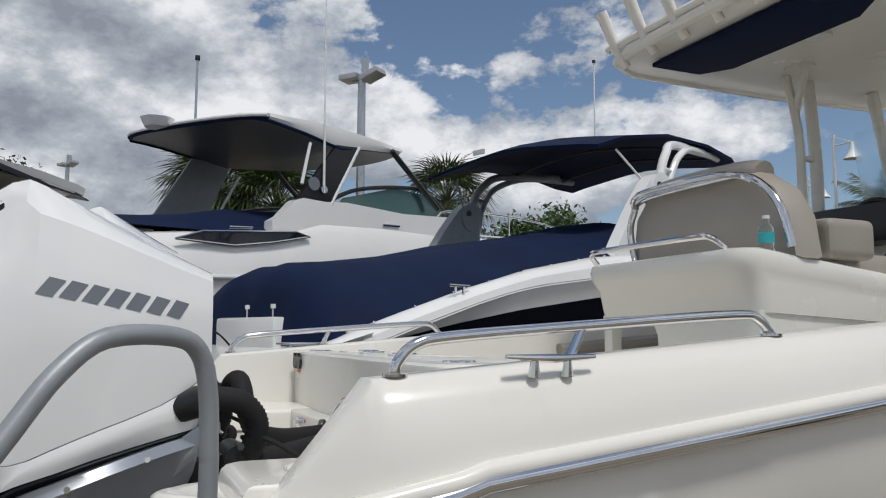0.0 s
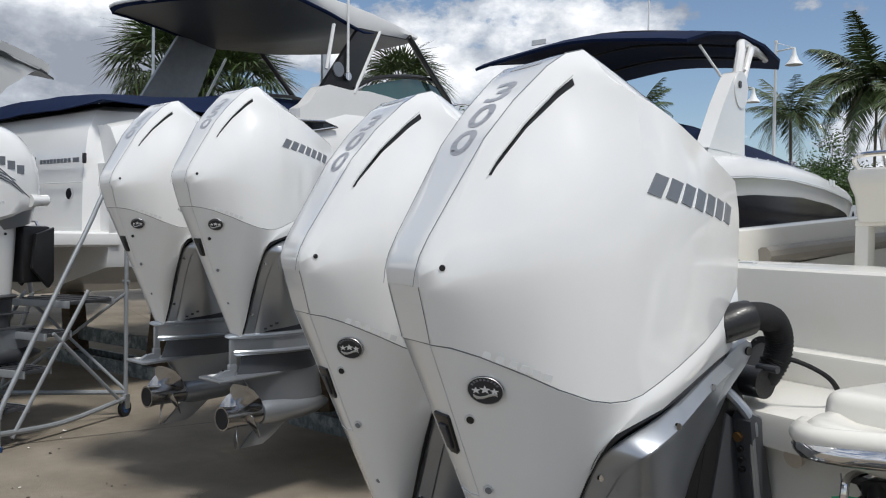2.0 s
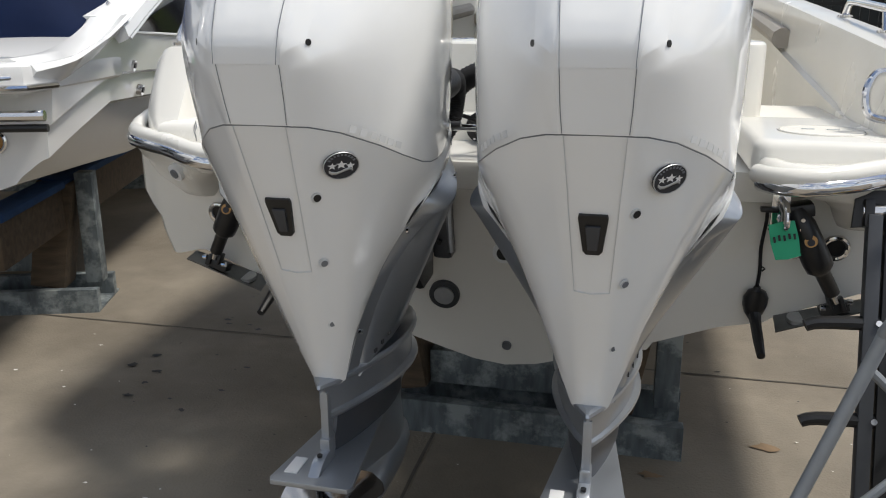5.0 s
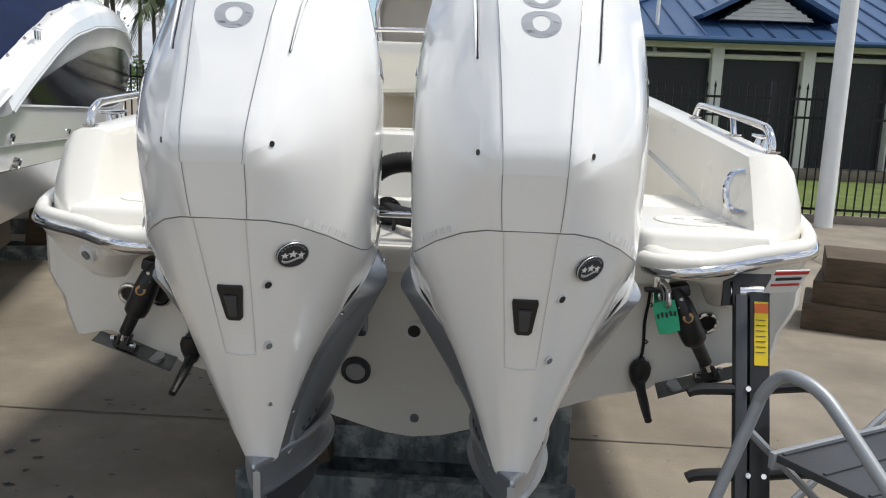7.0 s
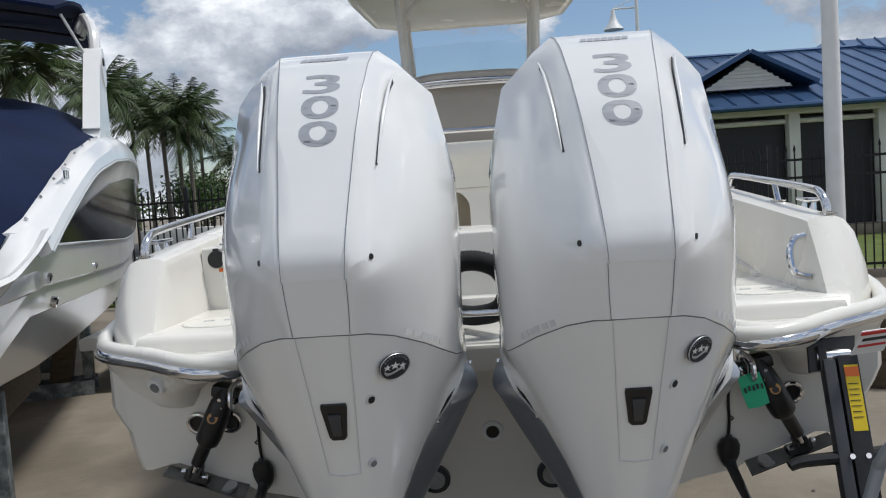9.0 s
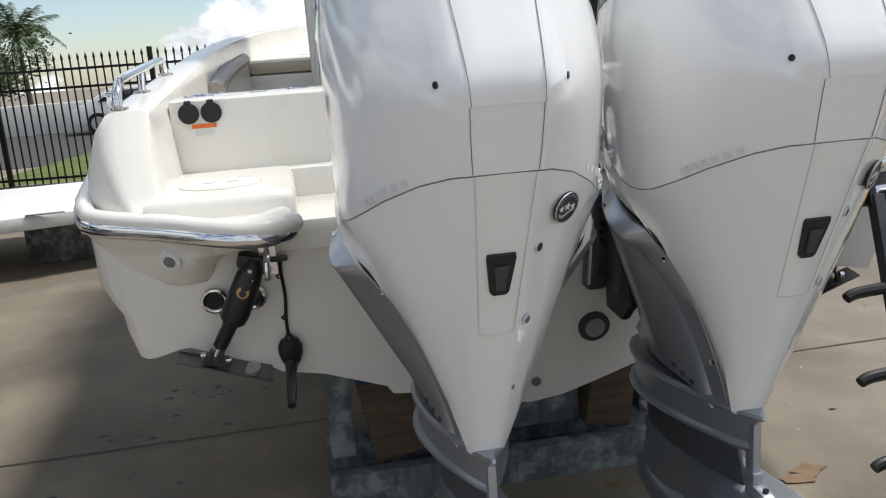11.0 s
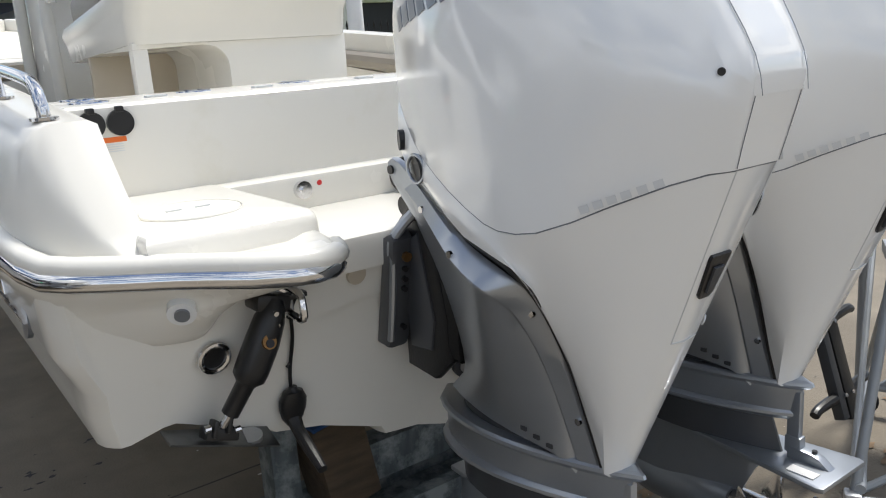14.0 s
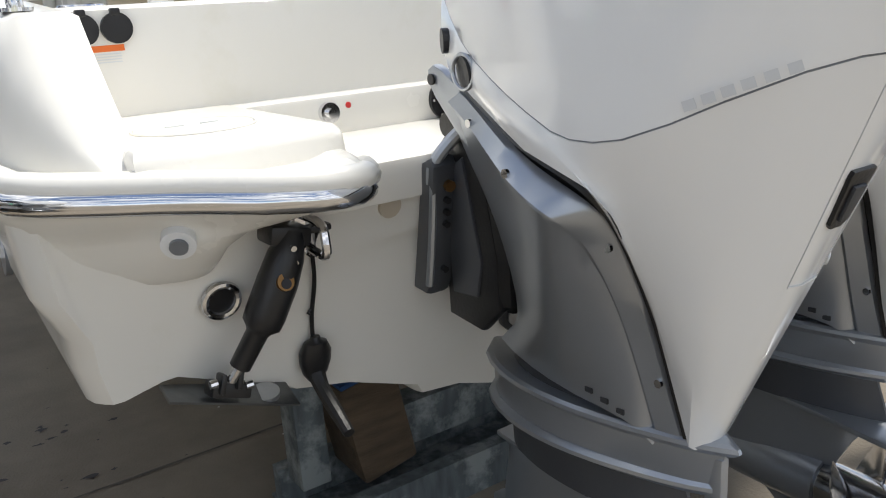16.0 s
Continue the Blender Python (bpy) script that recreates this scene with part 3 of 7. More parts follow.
        for y, z in ((-0.621, 1.013), (-0.621, 0.756), (-0.468, 1.104), (-0.263, 1.172)):
            spots = [a.lerp(b, q) for a, b in zip(rows2[1], rows2[2]) for q in (0.2, 0.35, 0.5, 0.65, 0.8)]
            p = min(spots, key=lambda v: (v.y - y) ** 2 + (v.z - z) ** 2) + Vector((s * 0.003, 0, 0))
            part("cover_screw", disc(p, (s, 0, 0), 0.008, 0.006, 12), "chrome", eng)
        for k in range(3):
            p = rows2[12][4].lerp(rows2[12][16], 0.2 + 0.25 * k)
            part("embossed_mark", box(p + Vector((s * 0.002, 0, 0.004)), (0.004, 0.018, 0.011)), "grey_dark", eng)
    # leg behind the covers, collar, mid section, plate
    part("leg_core", loft([[(x * 0.55, y * 0.8 - 0.07, 1.24) for x, y, z in teardrop(-0.62, -0.16, 0.19, 0)], [(x * 0.6, y, 0.90) for x, y, z in teardrop(-0.60, -0.22, 0.12, 0)], teardrop(-0.62, -0.12, 0.080, 0.63)]), "grey_dark", eng)
    part("collar", loft([teardrop(-0.700, -0.050, 0.108, 0.641), teardrop(-0.716, -0.034, 0.116, 0.636), teardrop(-0.720, -0.030, 0.118, 0.628), teardrop(-0.712, -0.040, 0.107, 0.621), teardrop(-0.690, -0.052, 0.101, 0.612), teardrop(-0.676, -0.054, 0.101, 0.545), teardrop(-0.676, -0.054, 0.097, 0.540)]), "grey", eng, "silver grey collar", 24)
    part("mid_section", loft([teardrop(-0.676, -0.050, 0.104, 0.548), teardrop(-0.684, -0.038, 0.118, 0.541), teardrop(-0.684, -0.036, 0.120, 0.533), teardrop(-0.676, -0.046, 0.104, 0.526), teardrop(-0.668, -0.056, 0.098, 0.520)]), "grey", eng, "", 24)
    # the darker material puts the recess's shade into its colour
    part("recess", loft([teardrop(-0.600, -0.090, 0.078, 0.524), teardrop(-0.620, -0.100, 0.070, 0.470), teardrop(-0.640, -0.100, 0.066, 0.412)]), "cast", eng, "recess over the flat plate, coloured dark for its shade", 40)
    part("trim_post", box((0, -0.672, 0.520), (0.022, 0.036, 0.17), 0.005), "grey", eng)
    part("post_foot", box((0, -0.674, 0.452), (0.028, 0.046, 0.050), 0.006), "grey", eng)
    part("tip_pin", disc((0, -0.668, 0.620), (0, 0, 1), 0.011, 0.03, 12), "grey", eng)
    plate = [(-0.036, -0.07), (0.036, -0.07), (0.052, -0.30), (0.080, -0.54), (0.110, -0.795), (0.102, -0.812), (-0.102, -0.812), (-0.110, -0.795), (-0.080, -0.54), (-0.052, -0.30)]
    part("cavitation_plate", prism(plate, 0.400, 0.415, 0.005), "grey", eng, "flat grey plate over the propeller")
    part("anode", slab([(-0.660, 0.410), (-0.660, 0.448), (-0.735, 0.444), (-0.752, 0.436), (-0.782, 0.414)], -0.016, 0.016, "x", 0.006), "grey", eng)
    part("paper_label", box((-0.064, -0.735, 0.417), (0.034, 0.075, 0.003)), "paper", eng)
    for y in (-0.685, -0.730):
        part("plate_bolt", disc((0, y, 0.449), (0, 0, 1), 0.007, 0.006, 10), "black", eng)
    # gearcase, skeg, propeller
    part("strut", loft([teardrop(-0.620, -0.075, 0.058, 0.410), teardrop(-0.560, -0.070, 0.046, 0.330), teardrop(-0.515, -0.050, 0.052, 0.235)]), "grey", eng, "", 40)
    bullet = [(0.0, 0.004), (-0.03, 0.028), (-0.10, 0.056), (-0.22, 0.072), (-0.36, 0.075), (-0.45, 0.072), (-0.498, 0.066)]
    part("gearcase", tube([(0, y, 0.188) for y, r in bullet], [r for y, r in bullet], 20), "grey", eng, "", 40)
    part("skeg", slab([(-0.27, 0.15), (-0.48, 0.15), (-0.625, 0.008), (-0.475, 0.008), (-0.40, 0.050)], -0.007, 0.007, "x", 0.004), "grey", eng)
    prop = part("propeller", tube([(0, -0.500, 0.188), (0, -0.53, 0.188), (0, -0.68, 0.188), (0, -0.735, 0.188)], [0.058, 0.060, 0.057, 0.066], 24), "prop_steel", eng, "polished steel propeller", 40)
    part("hub_bore", disc((0, -0.736, 0.188), (0, 1, 0), 0.056, 0.003, 24), "rubber", prop)
    for k in range(4):
        rows3 = []
        for r in np.linspace(0.052, 0.176, 7):
            f = (r - 0.052) / 0.124
            half = 0.70 * (1 - 0.62 * f ** 3) * (0.8 + 0.45 * f)
            row = []
            for a in np.linspace(-half, half, 9):
                ang = a + k * math.pi / 2 + 0.9 + 0.45 * f
                row.append(Vector((r * math.cos(ang), -0.60 - 0.085 * a - 0.03 * f + 0.03 * a * a, 0.188 + r * math.sin(ang))))
            rows3.append(row)
        part("blade", sheet(rows3, 0.004), "prop_steel", prop, "", 50)
    # clamp bracket, swivel, tilt tube and cables
    for s in (1, -1):
        part("clamp_bracket", slab([(0.02, 0.795), (-0.035, 0.790), (-0.050, 0.815), (-0.092, 1.045), (-0.098, 1.085), (-0.085, 1.105), (-0.050, 1.09)], s * 0.122, s * 0.186, "x", 0.014), "cast", eng, "dark grey cast clamp bracket")
        part("bracket_shoulder", tube([(s * 0.176, -0.070, 1.04), (s * 0.174, -0.078, 1.080), (s * 0.158, -0.088, 1.110), (s * 0.136, -0.102, 1.138), (s * 0.120, -0.125, 1.165), (s * 0.116, -0.15, 1.20)], [0.010, 0.013, 0.014, 0.014, 0.013, 0.012], 10, None, 4), "grey", eng, "silver rounded bracket edge")
        part("bracket_edge", tube([(s * 0.182, -0.046, 0.815), (s * 0.180, -0.062, 0.90), (s * 0.178, -0.076, 1.00), (s * 0.176, -0.080, 1.06)], 0.009, 8, None, 3), "grey", eng)
        part("bracket_web", slab([(-0.03, 1.12), (-0.11, 1.19), (-0.16, 1.17), (-0.215, 0.90), (-0.215, 0.78), (-0.15, 0.72), (-0.03, 0.73)], s * 0.092, s * 0.124, "x", 0.012), "black", eng, "black bracket web")
        part("web_rib", slab([(-0.05, 1.06), (-0.12, 1.10), (-0.17, 0.88), (-0.15, 0.80), (-0.06, 0.79)], s * 0.120, s * 0.131, "x", 0.008), "cast", eng)
        for z in (0.850, 0.955, 0.982, 1.009):
            part("bracket_hole", disc((s * 0.150, -0.062 - 0.17 * (z - 0.86), z), (0, 1, 0.2), 0.0075, 0.016, 12), "black", eng)
        part("bracket_bolt", disc((s * 0.146, -0.094, 1.040), (0, 1, 0.2), 0.013, 0.014, 8), "brass", eng)
        if s < 0:
            part("cowl_port", disc((s * 0.226, -0.290, 1.288), (s, 0.28, -0.12), 0.030, 0.016, 22), "black", eng, "round black cowl fitting")
            part("cowl_port_ring", tube([(s * 0.234, -0.290 + 0.031 * math.cos(q), 1.288 + 0.031 * math.sin(q)) for q in np.linspace(0, 2 * math.pi, 21)], 0.004, 6), "grey", eng)
            part("cowl_knob", disc((s * 0.172, -0.165, 1.338), (s, 0.5, 0), 0.024, 0.03, 18), "black", eng, "black ribbed knob")
        part("arm", slab([(-0.190, 1.246), (-0.135, 1.281), (-0.104, 1.292), (-0.084, 1.282), (-0.082, 1.256), (-0.105, 1.226), (-0.165, 1.168), (-0.215, 1.128), (-0.228, 1.150)], s * 0.150, s * 0.174, "x", 0.007), "grey", eng, "silver grey lift arm")
        part("arm_cap", disc((s * 0.177, -0.101, 1.263), (1, 0, 0), 0.011, 0.005, 16), "black", eng)
    part("swivel_bracket", box((0, -0.15, 0.98), (0.24, 0.20, 0.40), 0.04), "black", eng)
    part("tilt_cylinder", tube([(0, -0.10, 0.74), (0, -0.27, 1.05)], 0.035, 12), "black", eng)
    part("tilt_tube", disc((0, -0.06, 1.16), (1, 0, 0), 0.026, 0.24, 14), "black", eng)
    part("steering_actuator", disc((0.085, -0.03, 1.175), (1, 0, 0), 0.040, 0.18, 18), "black", eng)
    hose = tube([(0.168, -0.19, 1.325), (0.190, -0.14, 1.348), (0.194, -0.085, 1.352), (0.188, -0.025, 1.336), (0.178, 0.015, 1.290), (0.168, 0.020, 1.235), (0.150, 0.005, 1.190), (0.11, 0.02, 1.165), (0.05, 0.06, 1.155)], 0.036, 14, None, 12)
    rings = len(hose.verts) // 14
    hose.verts.ensure_lookup_table()
    for k in range(rings):
        if k % 2:
            vs = [hose.verts[k * 14 + j] for j in range(14)]
            c = sum((v.co for v in vs), Vector()) / 14
            for v in vs:
                v.co = c + (v.co - c) * 0.90
    part("rigging_hose", hose, "rubber", eng, "black corrugated rigging hose", 80)
    part("hose_boot", tube([(0.164, -0.20, 1.322), (0.186, -0.150, 1.345), (0.192, -0.125, 1.350)], [0.040, 0.046, 0.044], 18), "black", eng)
    part("cable", tube([(0.15, -0.02, 1.235), (0.20, 0.04, 1.235), (0.25, 0.12, 1.19), (0.24, 0.20, 1.12)], 0.007, 6, None, 6), "rubber", eng)
    part("tie_bar_end", disc((0.18, -0.03, 1.215), (1, 0, 0), 0.010, 0.06, 10), "grey_dark", eng)
    eng.matrix_basis = m
    return eng


# ---- ground ----
g = bmesh.new()
bmesh.ops.create_grid(g, x_segments=60, y_segments=60, size=300)
lone("ground", g, "concrete", "stained tan concrete boatyard slab", "ground", kind="structure")


def ground_strip(a, b, w, name, mat, label, z=0.004):
    a, b = Vector(a), Vector(b)
    n = (b - a).cross(Vector((0, 0, 1))).normalized() * w / 2
    rng = random.Random(int(a.x * 100) + 7)
    k = max(2, int((b - a).length / 0.12))
    left, right = [], []
    for i in range(k + 1):
        c = a.lerp(b, i / k) + n * rng.uniform(-0.35, 0.35) + Vector((0, 0, z))
        left.append(c + n * rng.uniform(0.7, 1.2))
        right.append(c - n * rng.uniform(0.7, 1.2))
    lone(name, loft([left, right], None, (False, False), False), mat, label, "joint", kind="structure")


for a, b in (((-30, 0.92, 0), (14, 1.12, 0)), ((-0.30, 0.95, 0), (-0.18, -9, 0)), ((-0.30, 0.95, 0), (-0.9, 12, 0)), ((-4.6, 0.9, 0), (-4.4, -12, 0)), ((-30, -4.4, 0), (14, -3.9, 0)), ((3.6, 1.0, 0), (3.9, 9, 0)), ((-9.0, 0.9, 0), (-8.8, -12, 0))):
    ground_strip(a, b, 0.012, "expansion_joint", "joint", "dark joint in the concrete")
blot = random.Random(5)


def blots(count, x0, x1, y0, y1, r0, r1, mat, name, label):
    b = bmesh.new()
    for k in range(count):
        cx, cy, r = blot.uniform(x0, x1), blot.uniform(y0, y1), blot.uniform(r0, r1)
        st = blot.uniform(0.3, 0.8)
        b.faces.new([b.verts.new((cx + r * blot.uniform(0.3, 1.3) * math.cos(a), cy + st * r * blot.uniform(0.3, 1.3) * math.sin(a), 0.005 + k * 0.00002)) for a in np.linspace(0, 2 * math.pi, 11)[:-1]])
    lone(name, b, mat, label, "stain", kind="stuff")


blots(30, -1.7, -0.9, 1.10, 1.80, 0.006, 0.030, "stain", "oil_spots", "black oil drips on the concrete")
blots(10, -1.9, -1.2, 0.2, 0.9, 0.01, 0.035, "stain", "oil_spots", "black oil drips on the concrete")
blots(16, -0.1, 0.9, -1.6, -0.5, 0.006, 0.022, "stain", "oil_spots", "black oil drips on the concrete")
blots(26, -5.2, -2.4, -2.6, -1.0, 0.010, 0.035, "flake", "paint_chips", "pale paint chips on the concrete")
blots(24, -4.6, -2.6, -2.4, -0.9, 0.006, 0.022, "stain", "oil_spots", "dark oil stains on the concrete")
blots(26, -2.6, 0.2, -1.6, 1.5, 0.004, 0.016, "flake", "paint_chips", "pale paint chips on the concrete")
blots(10, 0.6, 2.6, 0.4, 2.2, 0.01, 0.03, "stain", "oil_spots", "dark drips on the concrete")


blots(150, -2.6, 1.8, -2.2, 2.4, 0.002, 0.009, "stain", "dark_specks", "small dark specks on the concrete")
blots(60, -2.6, 1.8, -2.2, 2.4, 0.002, 0.007, "flake", "pale_specks", "small pale specks on the concrete")
blots(14, -0.2, 2.0, -1.0, 0.6, 0.03, 0.11, "rust", "rust_stains", "faint brown rust stains on the concrete")


# ---- the boat with the twin motors ----
def rub_z(y):
    return 1.175 + 0.112 * y


def gun_z(y):
    return 1.425 + 0.085 * y


def beam(y):
    return 1.32 if y < 2.6 else 1.32 * max(0.02, 1 - ((y - 2.6) / 5.2) ** 2.3)


boat = thing("center_console_boat", "cream white open fishing boat with twin motors on blocks", "boat")


# plan of the quarter platforms, from the motor well round to the side
swept = [(0.735, 0.50), (0.722, -0.12), (0.727, -0.176), (0.747, -0.224), (0.780, -0.256), (0.822, -0.272), (0.870, -0.266), (0.940, -0.234), (1.010, -0.182), (1.070, -0.142), (1.130, -0.112), (1.190, -0.080), (1.240, -0.045), (1.278, 0.000), (1.303, 0.060), (1.320, 0.150), (1.328, 0.300), (1.332, 0.50)]


def stern(z, y=0.0):
    """The transom leans forward towards the keel."""
    return 0.25 * (0.89 - z) * max(0.0, 1 - y / 1.2)


rings = []
for y in (0.0, 0.012, 0.03, 0.06, 0.15, 0.5, 1.2, 2.2, 3.4, 4.6, 5.8, 6.8, 7.5, 7.75):
    k = beam(y) / 1.32 * (1 - 0.030 * max(0.0, 1 - y / 0.06) ** 2)
    lift = 0.055 * y + 1.1 * (max(0, y - 4) / 3.75) ** 2.4
    top = rub_z(y)
    half = []
    for x, z in ((0, 0.371), (0.11, 0.385), (0.21, 0.416), (0.37, 0.470), (0.483, 0.482), (0.500, 0.512), (0.70, 0.590), (0.835, 0.620), (0.862, 0.640), (1.095, 0.742), (1.125, 0.741), (1.200, 0.722), (1.222, 0.722), (1.238, 0.80), (1.242, 0.862), (1.262, 0.905), (1.285, 0.955)):
        half.append((x * k, min(z + lift, top - 0.12 - 0.25 * (0.955 - z))))
    half.append((1.30 * k, max(half[-1][1] + 0.03, top - 0.02)))
    half += [(0.74, top - 0.025), (0.72, 1.085)] if y < 0.3 else [(1.06 * k, max(half[-2][1] + 0.02, top - 0.03)), (1.04 * k, max(0.80, 0.47 + lift))]
    skin = []
    for x, z in half:
        back = y + stern(z, y)
        tuck = float(np.interp(x, [q[0] for q in swept[5:]], [q[1] for q in swept[5:]])) + 0.03
        skin.append((x, max(back, back + (tuck - back) * min(1.0, (z - 0.90) / 0.06)) if x > 0.95 and z > 0.90 else back, z))
    rings.append([(-x, q, z) for x, q, z in skin[::-1]] + skin[1:])
part("hull", loft(rings, None, (True, True), True), "gel", boat, "cream gelcoat hull with a V bottom", 25)
part("deck_fill", loft([[(-beam(y) * 0.96, y, rub_z(y) - 0.10), (beam(y) * 0.96, y, rub_z(y) - 0.10), (beam(y) * 0.96, y, rub_z(y) - 0.06), (-beam(y) * 0.96, y, rub_z(y) - 0.06)] for y in (4.4, 5.5, 6.6, 7.4)]), "deck", boat)
for s in (1, -1):
    # topside with gunwale and liner
    rings = []
    for y in (-0.075, -0.06, -0.03, 0.0, 0.04, 0.08, 0.115, 0.14, 0.165, 0.22, 0.6, 1.2, 2.0, 3.0, 4.2, 5.4, 6.6, 7.4):
        k = beam(y) / 1.32
        zg = min(gun_z(y), 1.170 + 0.26 * min(1, max(0, (y + 0.065) / 0.20)) if y < 0.14 else 9)
        zr, zl = rub_z(y) if y > 0.05 else 1.145, 1.18 if y < 1.05 else 0.80
        zl = min(zl, zg - 0.012)
        f = min(1, max(0, (zg - 1.17) / 0.26))
        x0 = 1.325 * k if y > 0.3 else float(np.interp(y, [-0.075, -0.03, 0.03, 0.09, 0.16, 0.30], [1.14, 1.195, 1.245, 1.28, 1.305, 1.325]))
        w = (x0 - (1.325 * k - 0.255)) / 0.255
        sec = [(x0, zr), (x0 - 0.012 * w, zr + 0.35 * (zg - zr)), (x0 - (0.030 + 0.02 * f) * w, zg - 0.055 * f), (x0 - (0.050 + 0.035 * f) * w, zg - 0.012 * f), (x0 - (0.075 + 0.04 * f) * w, zg), (x0 - 0.20 * w, zg), (x0 - 0.222 * w, zg - 0.010 * f), (x0 - 0.230 * w, zg - 0.05 * f - 0.001), (x0 - 0.255 * w, zl), (x0 - 0.12 * w, min(zl, zr) - 0.02)]
        rings.append([(s * x, y, z) for x, z in sec])
    part("gunwale", loft(rings), "gel", boat, "rounded cream gunwale", 35)

    # quarter platform
    def pod(inner, aft, outer, z):
        pts = []
        for x, y in swept:
            f = (x - 0.722) / 0.608
            pts.append((s * (inner + f * (outer - inner)), y + (aft + 0.300) * max(0.0, min(1.0, (0.14 - y) / 0.44)), z))
        return pts

    def block(inner, aft, outer, z, r=0.05):
        pts = [(inner, 0.50)] + [(inner + r - r * math.cos(a), aft + r - r * math.sin(a)) for a in np.linspace(0, math.pi / 2, 6)] + [(outer, aft), (outer, 0.50)]
        return [(s * x, y, z) for x, y in pts]

    rings = [pod(1.0, 0.05, 1.225, 0.938), pod(0.985, -0.010, 1.244, 0.942), pod(0.970, -0.050, 1.258, 0.952), pod(0.960, -0.076, 1.268, 0.972), pod(0.945, -0.118, 1.285, 1.010), pod(0.90, -0.160, 1.295, 1.045), pod(0.80, -0.205, 1.302, 1.062), pod(0.755, -0.252, 1.312, 1.078), pod(0.742, -0.274, 1.320, 1.094), pod(0.730, -0.288, 1.326, 1.104), pod(0.722, -0.300, 1.332, 1.128), pod(0.726, -0.294, 1.328, 1.148), pod(0.740, -0.278, 1.314, 1.160), pod(0.765, -0.250, 1.285, 1.160), pod(0.80, -0.205, 1.25, 1.148)]
    part("quarter_platform", loft(rings), "gel", boat, "rounded cream boarding platform", 45)
    part("platform_step", loft([block(0.708, -0.128, 1.115, 1.120), block(0.711, -0.120, 1.11, 1.180), block(0.714, -0.115, 1.11, 1.192), block(0.722, -0.106, 1.105, 1.201), block(0.736, -0.090, 1.10, 1.205, 0.04)]), "gel", boat, "raised step", 35)
    part("deck_hatch", disc((s * 0.925, 0.135, 1.2050), (0, 0, 1), 0.115, 0.006, 32), "deck", boat, "round flush deck plate")
    part("hatch_rim", tube([(s * 0.925 + 0.12 * math.cos(a), 0.135 + 0.12 * math.sin(a), 1.2065) for a in np.linspace(0, 2 * math.pi, 33)], 0.003, 6), "gel", boat)
    for dx in (-0.035, 0.035):
        part("hatch_slot", box((s * 0.925 + dx, 0.150, 1.2090), (0.036, 0.008, 0.003)), "decal_soft", boat)
    # bright rub strip
    line = [Vector((p[0] + s * 0.003, p[1] - 0.004, 1.120)) for p in pod(0.722, -0.300, 1.332, 0)[2:-1]] + [Vector((s * (1.330 if y < 2.6 else beam(y) + 0.006), y, rub_z(y))) for y in (0.36, 0.6, 1.0, 2.0, 3.0, 4.0, 5.0)]
    for p in line:
        p.z = 1.116 + 0.07 * (abs(p.x) - 0.95) + 0.065 * max(0.0, p.y) / 0.36 if p.y < 0.35 else rub_z(p.y)
    part("rub_rail", tube(line, 0.022, 12), "chrome", boat, "polished steel rub rail")
    part("rub_backing", tube([p + Vector((-s * 0.010, 0.010, 0.024)) for p in line], 0.026, 12), "gel", boat, "cream rub moulding")
    for p in line[3::2]:
        out = Vector((0.6 * s, -0.8, 0)) if p.y < 0.0 else Vector((s, 0, 0))
        part("rail_screw", disc(p + out * 0.018, out, 0.005, 0.004, 8), "grey_dark", boat)
    # grab rail on the gunwale
    def rail_at(y, h):
        return Vector((s * (1.19 + 0.004 * y), y, gun_z(y) + h))
    part("grab_rail", tube([rail_at(0.20, 0.0), rail_at(0.205, 0.03), rail_at(0.25, 0.068), rail_at(0.35, 0.078), rail_at(0.75, 0.075), rail_at(1.18, 0.068), rail_at(1.27, 0.052), rail_at(1.32, 0.002)], 0.0145, 12, None, 5), "chrome", boat, "polished steel gunwale rail")
    part("rail_post", tube([rail_at(0.66, 0.0), rail_at(0.70, 0.075)], 0.012, 10), "chrome", boat)
    for y in (0.20, 0.66, 1.32):
        part("rail_foot", disc(rail_at(y, 0.003), (0, 0, 1), 0.030, 0.007, 18), "chrome", boat)
    # bright name mark and strip on the hull side
    for k in range(5):
        y = 0.400 + 0.083 * k
        part("name_block", slab([(y, 1.035 + 0.004 * k), (y + 0.058, 1.035 + 0.004 * k), (y + 0.076, 1.086 + 0.004 * k), (y + 0.018, 1.086 + 0.004 * k)], s * 1.285, s * (1.309 + 0.002 * k), "x", 0.003), "chrome", boat, "chrome block of the hull name")
        part("name_block", slab([(y + 0.06, 1.104 + 0.003 * k), (y + 0.10, 1.104 + 0.003 * k), (y + 0.11, 1.128 + 0.003 * k), (y + 0.07, 1.128 + 0.003 * k)], s * 1.29, s * (1.314 + 0.002 * k), "x", 0.002), "chrome", boat)
    part("name_strip", slab([(0.262, 0.990), (0.285, 0.999), (0.88, 1.018), (0.88, 1.006)], s * 1.27, s * 1.301, "x", 0.003), "chrome", boat, "thin chrome strip on the hull side")
    # cleat on the shoulder
    cy, cx, cz = 0.56, 1.268, gun_z(0.56) - 0.022
    for d in (-0.045, 0.045):
        part("cleat_foot", tube([(s * cx, cy + d, cz - 0.01), (s * (cx + 0.006), cy + d, cz + 0.028)], [0.016, 0.009], 10), "chrome", boat)
    part("cleat_bar", tube([(s * (cx + 0.006), cy - 0.12, cz + 0.036), (s * (cx + 0.006), cy, cz + 0.032), (s * (cx + 0.006), cy + 0.12, cz + 0.036)], [0.006, 0.011, 0.006], 10, None, 4), "chrome", boat, "steel cleat")
